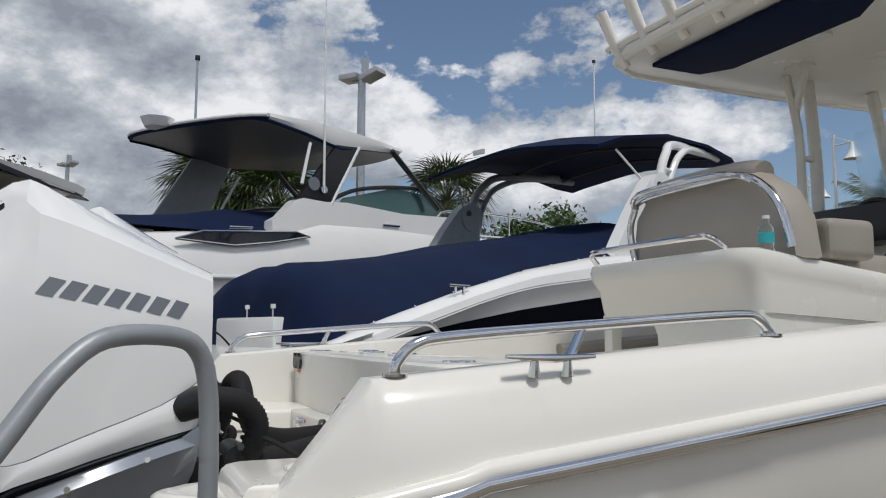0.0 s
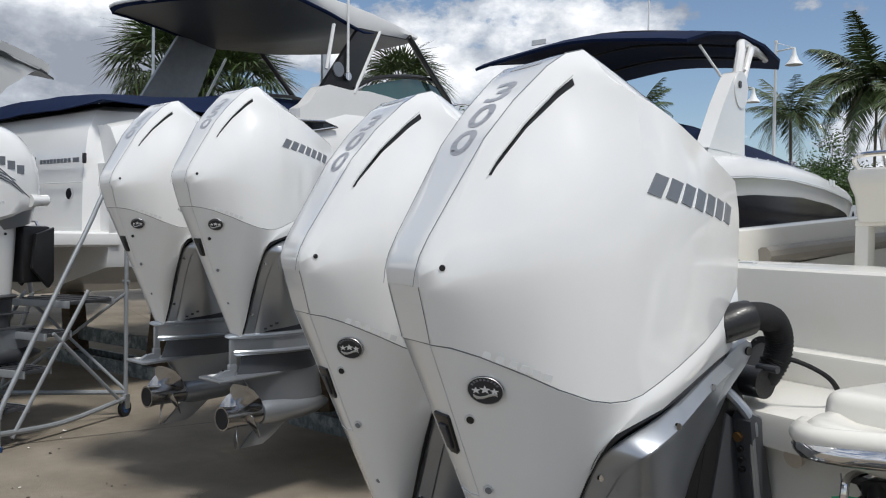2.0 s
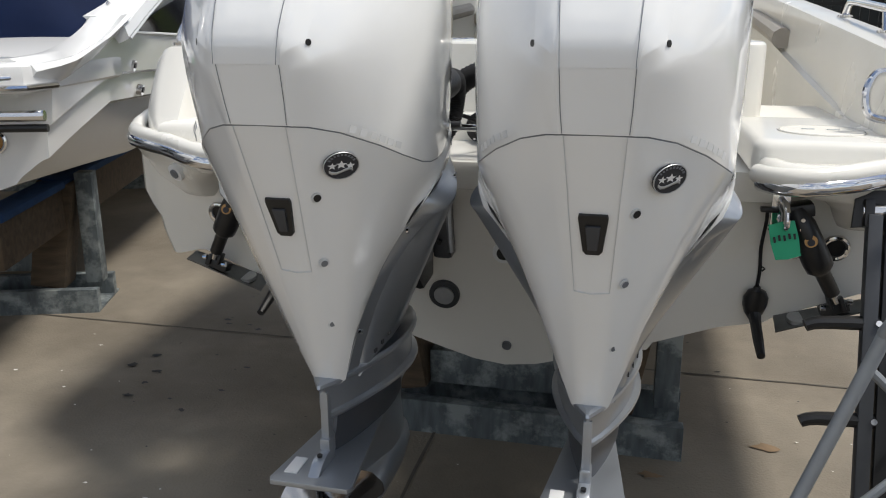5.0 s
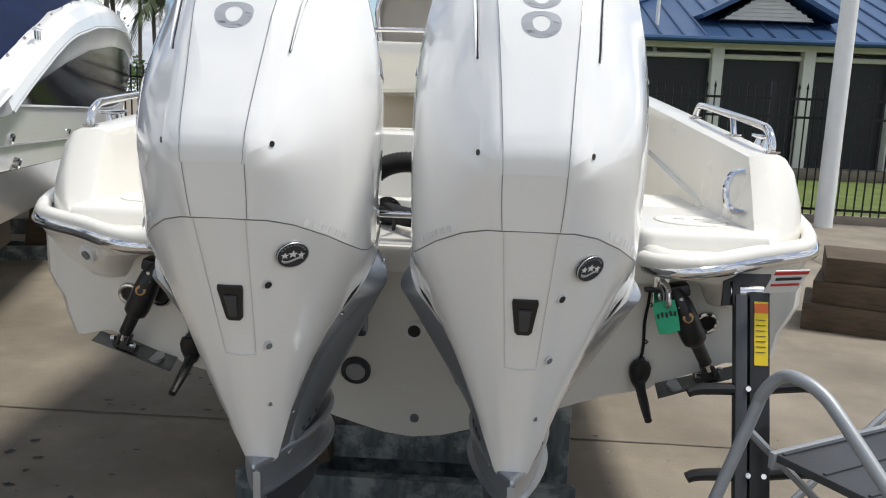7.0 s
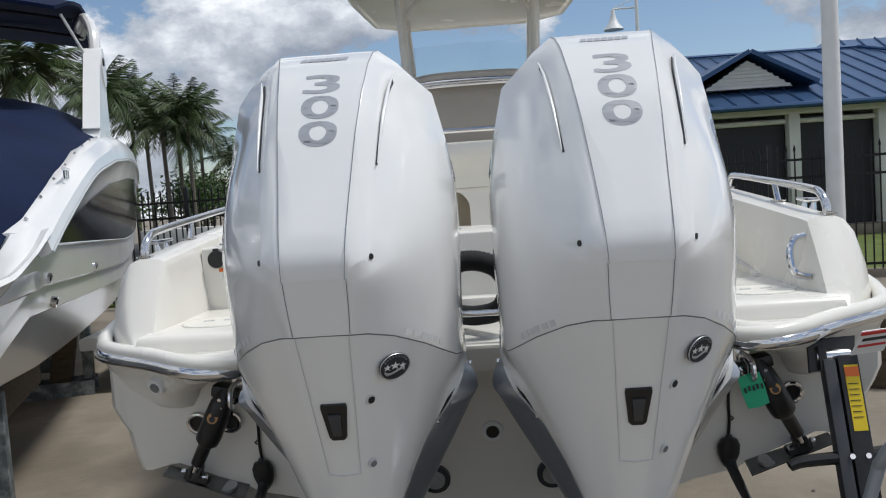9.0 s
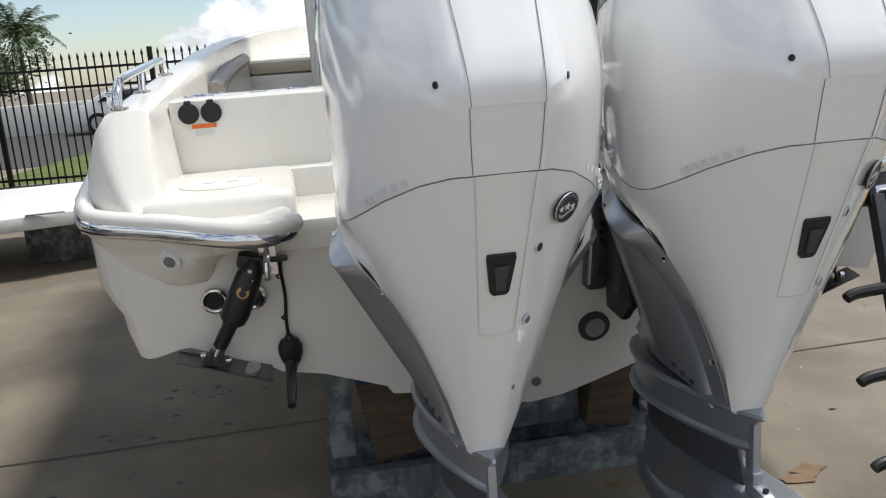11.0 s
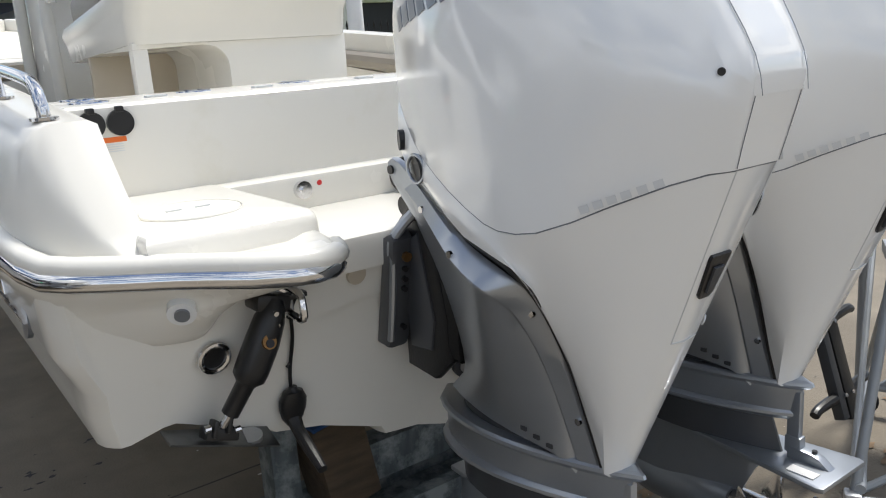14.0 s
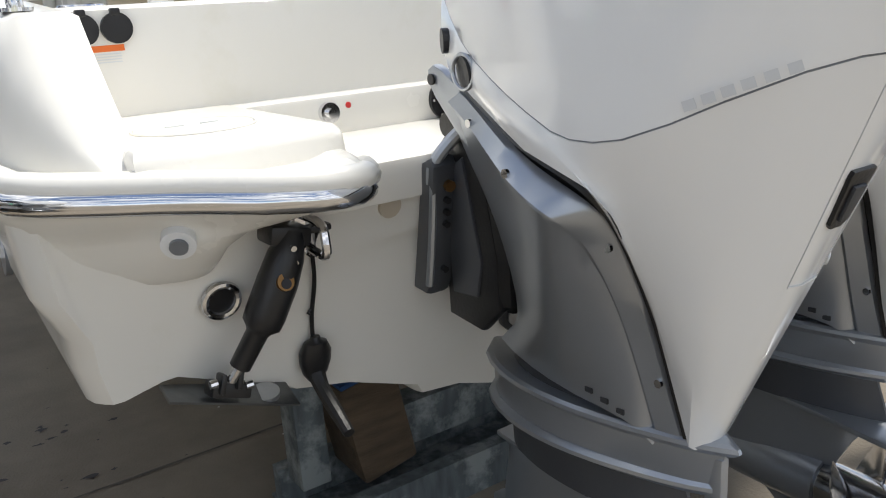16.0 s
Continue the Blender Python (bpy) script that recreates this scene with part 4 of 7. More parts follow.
    # stern fittings
    part("thru_hull", disc((s * 1.056, -0.108, 1.048), (-0.45 * s, 1, 0.5), 0.030, 0.03, 22), "white", boat, "white through-hull fitting")
    part("thru_hull_bore", disc((s * 1.061, -0.121, 1.0415), (-0.45 * s, 1, 0.5), 0.016, 0.012, 16), "decal", boat)
    for x in (0.970, 0.862):
        part("exhaust_ring", tube([(s * x + 0.033 * math.cos(a), -0.014 - 0.25 * 0.033 * math.sin(a), 0.89 + 0.033 * math.sin(a)) for a in np.linspace(0, 2 * math.pi, 25)], 0.008, 8), "chrome", boat, "chrome exhaust ring")
        part("exhaust_bore", disc((s * x, -0.006, 0.89), (0, 1, 0.25), 0.030, 0.01, 20), "black", boat)
    part("tow_eye", tube([(s * 0.806, -0.06, 1.035), (s * 0.806, -0.14, 1.032), (s * 0.808, -0.160, 1.005), (s * 0.808, -0.150, 0.972), (s * 0.806, -0.05, 0.978)], 0.009, 10, None, 5), "chrome", boat, "steel tow eye")
    part("eye_plate", box((s * 0.806, -0.052, 1.008), (0.05, 0.012, 0.10), 0.004), "chrome", boat)
    # trim tab and its actuator
    part("tab_actuator", tube([(s * 0.842, -0.082, 1.012), (s * 0.850, -0.088, 0.992), (s * 0.860, -0.090, 0.972), (s * 0.882, -0.088, 0.925), (s * 0.912, -0.082, 0.866), (s * 0.922, -0.080, 0.848), (s * 0.928, -0.078, 0.838), (s * 0.931, -0.077, 0.832), (s * 0.968, -0.060, 0.768)], [0.026, 0.030, 0.036, 0.040, 0.040, 0.038, 0.026, 0.022, 0.021], 16), "black", boat, "black trim tab actuator", 50)
    part("actuator_cap", box((0, 0, 0), (0.085, 0.075, 0.040), 0.012, None, pose(s * 0.848, -0.066, 1.008, 0, s * -12, 0)), "black", boat)
    part("actuator_mark", disc((s * 0.882, -0.122, 0.932), (0.1 * s, 1, -0.35), 0.017, 0.014, 18), "brass", boat)
    part("actuator_emblem", disc((s * 0.882, -0.127, 0.930), (0.1 * s, 1, -0.35), 0.010, 0.010, 14), "ink", boat)
    for dz in (0, -0.028):
        part("actuator_bolt", disc((s * 0.856, -0.118, 0.992 + dz), (0, 1, 0.2), 0.006, 0.012, 10), "chrome", boat)
    part("actuator_rod", tube([(s * 0.966, -0.061, 0.772), (s * 0.984, -0.046, 0.738)], 0.010, 10), "chrome", boat)
    tab = [[Vector((s * (0.836 + 0.264 * f), 0.060 - 0.025 * f - g * (0.070 - 0.005 * f), 0.648 + 0.090 * f - g * (0.026 - 0.014 * f))) for f in np.linspace(0, 1, 5)] for g in (0.0, 0.5, 1.0)]
    part("trim_tab", sheet(tab, 0.005), "steel_dull", boat, "flat metal trim tab")
    part("tab_anode", disc((s * 0.898, 0.020, 0.657), (0, -0.25, 1), 0.030, 0.012, 20), "alu", boat)
    part("tab_hinge", box((0, 0, 0), (0.080, 0.050, 0.030), 0.006, None, pose(s * 0.985, -0.020, 0.712, -8, s * -19, 0)), "black", boat)
    for dx in (-0.034, 0.034):
        part("hinge_ear", box((0, 0, 0), (0.012, 0.036, 0.040), 0.005, None, pose(s * (0.985 + dx * 0.5), -0.036, 0.734, -8, s * -19, 0)), "black", boat)
        part("hinge_bolt", disc((s * (0.985 + dx), -0.046, 0.730 + 0.34 * dx), (1, 0, 0), 0.009, 0.014, 10), "chrome", boat)
    # sounder sensor and its lead
    part("transducer_cable", tube([(s * 0.772, -0.055, 1.000), (s * 0.776, -0.026, 0.955), (s * 0.772, -0.008, 0.88), (s * 0.778, 0.012, 0.80), (s * 0.776, 0.026, 0.735)], 0.005, 6, None, 5), "rubber", boat)
    part("cable_cap", box((s * 0.776, -0.060, 1.004), (0.050, 0.03, 0.014), 0.005), "black", boat)
    for z in (0.945, 0.810):
        part("cable_clip", tube([(s * 0.782, stern(z) - 0.016, z - 0.007), (s * 0.790, stern(z) - 0.016, z), (s * 0.782, stern(z) - 0.016, z + 0.007)], 0.003, 6), "black", boat)
    part("transducer", loft([[(s * 0.776 + w * math.cos(a), stern(z) - 0.022 - d * math.sin(a), z) for a in np.linspace(0, 2 * math.pi, 15)[:-1]] for z, w, d in ((0.752, 0.010, 0.010), (0.744, 0.012, 0.014), (0.738, 0.026, 0.022), (0.715, 0.037, 0.026), (0.688, 0.036, 0.026), (0.662, 0.028, 0.024), (0.640, 0.014, 0.018))]), "black", boat, "black plastic transducer", 50)
    part("transducer_tail", tube([(s * 0.777, 0.030, 0.668), (s * 0.780, 0.000, 0.640), (s * 0.783, -0.060, 0.612), (s * 0.786, -0.125, 0.584)], [0.022, 0.017, 0.016, 0.012], 10, None, 4), "black", boat)
    part("livewell_plug", disc((s * 0.595, stern(1.008) - 0.004, 1.008), (0, 1, 0.25), 0.026, 0.012, 18), "tan_light", boat)
    part("scupper", disc((s * 1.285, 0.30, 0.985), (s, 0, 0.1), 0.040, 0.012, 20), "decal", boat)

# motor well, transom cap and the aft bulkhead
part("motor_well", box((0, 0.180, 1.062), (1.62, 0.46, 0.09), 0.012), "gel", boat, "cream motor well floor")
part("well_front", box((-0.05, 0.445, 1.130), (1.48, 0.10, 0.146), 0.012), "gel", boat)
prof = [(-1.09, 0.495), (-0.60, 0.485), (0.66, 0.48), (0.735, 0.488), (0.780, 0.515), (0.805, 0.56), (0.812, 0.62), (0.812, 0.85), (0.800, 0.91), (0.77, 0.95), (0.72, 0.97), (-1.09, 0.97)]
part("bulkhead", prism(prof, 0.80, 1.452, 0.022, None, 3), "gel", boat, "cream aft bulkhead with cup holders")
for x, y in ((-1.0, 0.60), (-0.65, 0.76), (-0.30, 0.78), (0.66, 0.60), (0.70, 0.84), (-0.97, 0.84)):
    part("cup_ring", tube([(x + 0.048 * math.cos(a), y + 0.048 * math.sin(a), 1.4535) for a in np.linspace(0, 2 * math.pi, 25)], 0.005, 8), "chrome", boat, "steel cup holder ring")
    part("cup_bore", disc((x, y, 1.4530), (0, 0, 1), 0.044, 0.004, 20), "grey_dark", boat)
for x, y in ((-0.80, 0.66), (-0.47, 0.66), (-0.10, 0.66)):
    part("lid_latch", box((x, y, 1.455), (0.06, 0.03, 0.006), 0.002), "decal_soft", boat)
for x in (-1.037, -0.964):
    part("outlet_cap", disc((x + 0.008, 0.490, 1.402), (0, 1, 0), 0.034, 0.022, 24), "black", boat, "round black outlet cap")
    part("outlet_tab", box((x + 0.008, 0.482, 1.437), (0.022, 0.016, 0.016), 0.004), "black", boat)
part("warning_label", box((-0.985, 0.4945, 1.345), (0.080, 0.002, 0.042)), "paper", boat, "white warning label with an orange band")
part("label_band", box((-0.985, 0.4930, 1.359), (0.080, 0.002, 0.014)), "orange", boat)
for k in range(4):
    part("label_line", box((-0.985, 0.4930, 1.347 - 0.006 * k), (0.062, 0.002, 0.0025)), "decal_soft", boat)
part("washdown_cap", disc((-0.505, 0.388, 1.163), (0, 1, 0), 0.026, 0.022, 20), "chrome", boat, "steel washdown fitting")
part("washdown_spout", disc((-0.505, 0.380, 1.163), (0, 1, 0), 0.012, 0.03, 14), "chrome", boat)
part("fitting_mark", disc((-0.445, 0.394, 1.175), (0, 1, 0), 0.008, 0.002, 16), "red", boat)
part("drain", disc((0.006, stern(0.805) - 0.004, 0.805), (0, 1, 0.25), 0.036, 0.010, 22), "white", boat, "white drain fitting")
part("drain_bore", disc((0.006, stern(0.805) - 0.010, 0.803), (0, 1, 0.25), 0.022, 0.006, 18), "black", boat)
part("drain_plug", disc((0.008, stern(0.453) - 0.004, 0.453), (0, 1, 0.25), 0.016, 0.012, 14), "decal", boat)
for s in (1, -1):
    part("transducer_plate", disc((s * 0.198, stern(0.638) - 0.008, 0.638), (0, 1, 0.25), 0.052, 0.016, 24), "grey_dark", boat, "round dark sounder fitting")
    part("transducer_face", disc((s * 0.198, stern(0.638) - 0.018, 0.636), (0, 1, 0.25), 0.034, 0.006, 20), "alu", boat)
part("grab_handle", tube([(1.085, 0.130, 1.380), (1.046, 0.120, 1.370), (1.024, 0.100, 1.322), (1.032, 0.080, 1.264), (1.075, 0.065, 1.248)], 0.012, 10, None, 5), "chrome", boat, "steel grab handle")
part("tie_rod", disc((0, -0.02, 1.205), (1, 0, 0), 0.011, 0.34, 12), "chrome", boat, "steel bar between the motors")
for pts in ([(0.385, 0.06, 1.155), (0.33, 0.16, 1.16), (0.23, 0.30, 1.172), (0.18, 0.386, 1.18)], [(-0.20, 0.02, 1.22), (-0.17, 0.03, 1.30), (-0.11, 0.04, 1.355), (-0.03, 0.05, 1.372), (0.05, 0.05, 1.345), (0.085, 0.06, 1.28), (0.06, 0.10, 1.20), (-0.02, 0.20, 1.165), (-0.10, 0.31, 1.158), (-0.143, 0.386, 1.157)]):
    hose = tube(pts, 0.036, 14, None, 14)
    hose.verts.ensure_lookup_table()
    for k in range(1, len(hose.verts) // 14, 2):
        ring = [hose.verts[k * 14 + j] for j in range(14)]
        c = sum((v.co for v in ring), Vector()) / 14
        for v in ring:
            v.co = c + (v.co - c) * 0.90
    part("rigging_hose", hose, "rubber", boat, "black corrugated rigging hose", 80)
    flange = part("hose_flange", disc(Vector(pts[-1]) + Vector((0, 0.004, 0)), (0, 1, 0), 0.056, 0.014, 24), "black", boat, "round black hose flange")
    for k in range(6):
        part("flange_screw", disc(Vector(pts[-1]) + Vector((0.048 * math.cos(k * 1.047), -0.005, 0.048 * math.sin(k * 1.047))), (0, 1, 0), 0.004, 0.004, 8), "chrome", flange)
part("walkway", box((0.85, 0.72, 1.0), (0.50, 0.56, 0.40), 0.02), "deck", boat, "cream non-skid walkway step")
part("cockpit_sole", box((0, 2.4, 0.82), (2.2, 3.2, 0.06)), "deck", boat)
# warning sticker and stencil on the stern quarter
stick = pose(1.135, -0.222, 1.085, 90 + 31, 0, 20)
part("stern_sticker", box((0, 0, 0), (0.12, 0.09, 0.003), 0, None, stick), "paper", boat, "white safety sticker with red bands")
part("sticker_band", box((0, 0.036, 0.002), (0.12, 0.012, 0.003), 0, None, stick), "red", boat)
part("sticker_band", box((0, -0.012, 0.002), (0.10, 0.008, 0.003), 0, None, stick), "red", boat)
part("sticker_mark", box((0, 0.012, 0.002), (0.09, 0.010, 0.003), 0, None, stick), "ink", boat)
# leaning post with seats
def post_ring(z, hx, y0, y1, r, slope):
    """A rounded plan outline; the top falls away forward to starboard."""
    pts = []
    for cx, cy, a0 in ((hx - r, y0 + r, -90), (hx - r, y1 - r, 0), (-hx + r, y1 - r, 90), (-hx + r, y0 + r, 180)):
        for k in range(5):
            a = radians(a0 + 22.5 * k)
            x, y = cx + r * math.cos(a), cy + r * math.sin(a)
            pts.append((x + 0.05, y, z - slope * max(0.0, y - 2.10)))
    return pts


part("leaning_post", loft([post_ring(1.625, 0.530, 1.875, 3.01, 0.08, 0.06), post_ring(1.66, 0.532, 1.865, 3.02, 0.08, 0.07), post_ring(1.745, 0.536, 1.838, 3.05, 0.10, 0.11), post_ring(1.79, 0.535, 1.80, 3.08, 0.10, 0.14), post_ring(1.835, 0.545, 1.79, 3.09, 0.10, 0.14), post_ring(1.868, 0.535, 1.80, 3.08, 0.09, 0.14), post_ring(1.876, 0.51, 1.83, 3.05, 0.08, 0.14)]), "gel", boat, "cream moulded leaning post", 40)
arch = [(-0.05, 0.84), (0.555, 0.84), (0.570, 1.635), (-0.475, 1.635), (-0.475, 1.602), (-0.17, 1.612)] + [(-0.15 + 0.10 * math.sin(a), 1.51 + 0.10 * math.cos(a)) for a in np.linspace(0.2, math.pi / 2, 6)]
part("post_body", slab(arch, 1.895, 2.95, "y", 0.012), "gel", boat, "cream post body with an open arch", 30)
part("post_leg", box((-0.440, 1.93, 1.225), (0.070, 0.06, 0.77), 0.012), "gel", boat)
part("alcove", box((-0.26, 2.62, 1.225), (0.43, 0.04, 0.77), 0.01), "tan_light", boat, "beige back of the open post")
part("post_rail", tube([(-0.43, 1.84, 1.88), (-0.42, 1.80, 1.925), (-0.30, 1.785, 1.935), (0.30, 1.80, 1.935), (0.40, 1.82, 1.925), (0.44, 1.86, 1.88)], 0.013, 10, None, 5), "chrome", boat)
back = [(-0.42, 1.86), (-0.44, 2.02), (-0.42, 2.12), (-0.34, 2.20), (-0.22, 2.235), (0.20, 2.245), (0.38, 2.22), (0.50, 2.14), (0.57, 2.02), (0.60, 1.84)]
part("backrest", slab(back, 2.06, 2.22, "y", 0.045), "tan", boat, "taupe vinyl backrest")
part("bolster", tube([(-0.37, 2.14, 2.205), (-0.22, 2.14, 2.240), (0.20, 2.14, 2.240), (0.37, 2.14, 2.215)], 0.058, 12, None, 5), "tan", boat, "taupe padded bolster")
part("backrest_hoop", tube([(-0.41, 2.06, 1.87), (-0.43, 2.04, 2.04), (-0.40, 2.04, 2.14), (-0.31, 2.04, 2.205), (0.20, 2.04, 2.215), (0.36, 2.04, 2.20), (0.47, 2.04, 2.14), (0.55, 2.04, 2.04), (0.59, 2.05, 1.88)], 0.017, 12, None, 6), "chrome", boat, "polished steel hoop")
part("backrest_hoop", tube([(-0.36, 2.03, 2.16), (-0.34, 1.99, 2.185), (-0.24, 1.98, 2.222), (0.20, 1.98, 2.222), (0.38, 1.98, 2.195), (0.43, 2.01, 2.17)], 0.013, 10, None, 5), "chrome", boat)
for x in (-0.24, 0.24):
    part("seat", box((x, 2.60, 1.82), (0.46, 0.52, 0.14), 0.05, seg=4), "tan", boat, "taupe seat cushion")
part("armrest", box((0.48, 2.42, 1.935), (0.16, 0.27, 0.17), 0.04, seg=4), "tan", boat)
# helm console and hard top
part("console", prism([(-0.45, 3.35), (0.45, 3.35), (0.42, 4.3), (-0.42, 4.3)], 0.84, 2.12, 0.05), "gel", boat, "cream helm console")
part("dash", box((0, 3.36, 2.12), (0.86, 0.30, 0.22), 0.05), "black", boat, "black dash panel")
part("helm_wheel", tube([(0.18 * math.cos(a), 3.20 + 0.05 * math.sin(a), 2.06 + 0.18 * math.sin(a)) for a in np.linspace(0, 2 * math.pi, 25)], 0.014, 8), "black", boat)
part("windscreen", sheet([[(-0.44, 3.75, 2.1), (0, 3.9, 2.1), (0.44, 3.75, 2.1)], [(-0.42, 3.62, 2.72), (0, 3.75, 2.76), (0.42, 3.62, 2.72)]], 0.006), "clear", boat)
top_out = [(-0.70, 2.18), (-0.50, 2.12), (0.50, 2.12), (0.70, 2.18), (0.80, 2.35), (0.82, 3.4), (0.76, 4.2), (0.5, 4.45), (-0.5, 4.45), (-0.76, 4.2), (-0.82, 3.4), (-0.80, 2.35)]
part("hard_top", prism(top_out, 3.02, 3.09, 0.028, None, 3), "gel", boat, "cream moulded hard top")
part("top_edge", tube([(x, y, 3.04) for x, y in top_out + top_out[:1]], 0.035, 10), "gel", boat)
part("shade_roll", prism([(-0.56, 2.30), (0.56, 2.30), (0.56, 2.62), (0.40, 2.72), (-0.40, 2.72), (-0.56, 2.62)], 2.985, 3.012, 0.008), "navy", boat, "navy canvas panel under the hard top")
part("top_light", disc((0.10, 2.80, 3.012), (0, 0, 1), 0.06, 0.02, 20), "white", boat)
part("speaker", disc((-0.30, 3.1, 3.012), (0, 0, 1), 0.08, 0.016, 24), "gel", boat)
for x in (-0.60, -0.36, -0.12, 0.12, 0.36, 0.60):
    part("rod_holder", tube([(x, 2.16, 2.98), (x, 2.10, 3.06), (x, 2.00, 3.26)], [0.026, 0.026, 0.033], 12), "gel", boat, "cream rod holder")
part("rod_bar", tube([(-0.68, 2.10, 3.09), (0.68, 2.10, 3.09)], 0.022, 10), "gel", boat)
for s in (1, -1):
    part("top_leg", tube([(s * 0.46, 3.35, 0.85), (s * 0.47, 3.37, 1.9), (s * 0.47, 3.38, 2.5), (s * 0.49, 3.36, 3.02)], 0.036, 12, None, 5), "gel", boat, "cream painted pipe leg")
    part("top_leg", tube([(s * 0.46, 3.25, 1.9), (s * 0.46, 3.25, 2.4), (s * 0.46, 3.24, 2.7), (s * 0.46, 3.16, 3.02)], 0.026, 10, None, 5), "gel", boat)
    part("top_leg", tube([(s * 0.46, 4.15, 0.85), (s * 0.47, 4.05, 2.2), (s * 0.50, 3.90, 3.02)], 0.036, 12, None, 5), "gel", boat)
    for z in (2.05, 2.55):
        part("leg_rung", tube([(s * 0.47, 3.36, z), (s * 0.46, 3.25, z)], 0.018, 8), "gel", boat)
    part("top_brace", tube([(s * 0.48, 3.24, 2.80), (s * 0.30, 3.14, 3.02)], 0.024, 10), "gel", boat)
# forward coaming pads
for s in (1, -1):
    part("coaming_bolster", tube([(s * 1.06, 2.0, 1.44), (s * 1.06, 3.2, 1.54), (s * 1.0, 4.2, 1.62)], 0.05, 10, None, 4), "tan", boat)
part("bow_seat", box((0, 5.2, 1.30), (1.3, 1.2, 0.5), 0.06), "gel", boat)
part("bow_cushion", box((0, 5.2, 1.59), (1.25, 1.15, 0.10), 0.04), "tan", boat)

part("bow_locker", box((0.52, 4.42, 1.20), (1.14, 0.34, 0.74), 0.03), "gel", boat, "cream locker front across the bow")
part("locker_pad", box((0.52, 4.30, 1.615), (1.16, 0.16, 0.09), 0.03), "tan_light", boat, "beige pad on the locker")
part("locker_latch", box((0.62, 4.246, 1.50), (0.10, 0.012, 0.04), 0.006), "black", boat)
part("locker_hatch", box((0.30, 4.247, 1.22), (0.36, 0.010, 0.36), 0.03), "gel", boat)
part("forward_seat", box((-0.62, 4.50, 1.16), (0.74, 0.50, 0.68), 0.04), "gel", boat, "cream forward seat base")
part("seat_cushion", box((-0.62, 4.50, 1.55), (0.72, 0.50, 0.10), 0.04), "tan_light", boat, "beige cushion")
part("seat_locker", box((-0.50, 4.246, 1.22), (0.34, 0.012, 0.20), 0.01), "tan_light", boat)
bottle = thing("water_bottle", "clear plastic water bottle with a teal label on the leaning post", "bottle", pose(0.535, 1.975, 1.862) @ Matrix.Diagonal((0.95, 0.95, 0.72, 1)))
part("bottle_body", tube([(0, 0, 0), (0, 0, 0.004), (0, 0, 0.13), (0, 0, 0.165), (0, 0, 0.185)], [0.026, 0.031, 0.031, 0.014, 0.013], 18), "clear", bottle)
part("bottle_label", tube([(0, 0, 0.05), (0, 0, 0.105)], 0.0318, 18), "teal", bottle)
part("bottle_cap", disc((0, 0, 0.192), (0, 0, 1), 0.015, 0.018, 16), "paper", bottle)

FIRST = sculpted_motor("300", pose(0.330, 0, 0), "white and grey outboard motor numbered 300 on the boat's stern")
copy_thing(FIRST, pose(-0.336, 0, 0))


# ---- the deck boat alongside, with its own two motors ----
DB_LINE = smooth_path([Vector((b, y, 0)) for y, b in ((-0.3, 1.25), (0.0, 1.27), (1.0, 1.32), (2.0, 1.38), (3.2, 1.43), (4.5, 1.455), (5.5, 1.44), (6.5, 1.395), (8.0, 1.31), (9.2, 1.19), (9.9, 0.90), (10.3, 0.50), (10.45, 0.06))], 6)


def db_beam(y):
    """Half beam of the deck boat, fullest amidships, with a blunt bow."""
    return float(np.interp(y, [p.y for p in DB_LINE], [p.x for p in DB_LINE]))


def db_deck(y):
    return float(np.interp(y, [-0.2, 0.2, 0.45, 0.62, 0.75, 1.1, 1.7, 2.4, 3.2, 4.2, 5.4, 7.0, 8.5, 9.6, 10.4], [1.375, 1.41, 1.455, 1.50, 1.55, 1.67, 1.86, 2.05, 2.20, 2.29, 2.32, 2.30, 2.23, 2.15, 2.10]))


def db_low(y):
    return 1.505 - 0.026 * y if y < 4.0 else 1.401 + 0.012 * (y - 4.0) ** 2


def db_lip(y):
    return float(np.interp(y, [-0.25, 0.16, 0.5, 0.9, 1.25, 1.8, 2.4, 3.2, 4.2, 5.4, 7.0, 8.5, 9.6, 10.4], [1.30, 1.39, 1.46, 1.57, 1.68, 1.81, 1.925, 2.03, 2.10, 2.14, 2.13, 2.07, 2.0, 1.96]))


def db_window(y):
    return float(np.interp(y, [0.92, 1.54, 2.2, 3.1, 4.4, 6.0, 7.5, 8.4, 9.0], [db_low(0.92), 1.61, 1.725, 1.845, 1.935, 1.975, 1.95, 1.90, 1.78]))


def hull_shell(parent, length, half, z_keel, z_chine, z_rub, mat="gel_cool", flare=0.0, full=0.42):
    rings = []
    for f in (0, 0.04, 0.15, 0.3, 0.48, 0.66, 0.82, 0.93, 1.0):
        y = f * length
        k = max(0.03, 1 - max(0, (f - full) / (1 - full)) ** (2.2 if full < 0.5 else 2.4))
        rise = 0.35 * f ** 2
        zr = z_rub(y)
        zk = min(z_keel + 0.9 * max(0, f - 0.5) ** 2 * 4, zr - 0.15)
        zc = min(z_chine + rise, zr - 0.1)
        wide = half * k * (1 + flare * math.sin(math.pi * min(1.0, max(0.0, f - 0.08) * 1.2)) ** 1.2)
        sec = [(0, zk), (0.5 * half * k, zk + 0.45 * (zc - zk)), (0.93 * half * k, zc - 0.02), (0.94 * half * k, zc + 0.03), (0.97 * (half * k + wide) / 2, (zc + zr) / 2), (wide, zr)]
        rings.append([(-x, y, z) for x, z in sec[::-1]] + [(x, y, z) for x, z in sec[1:]])
    part("hull", loft(rings), mat, parent, "white gelcoat hull", 28)


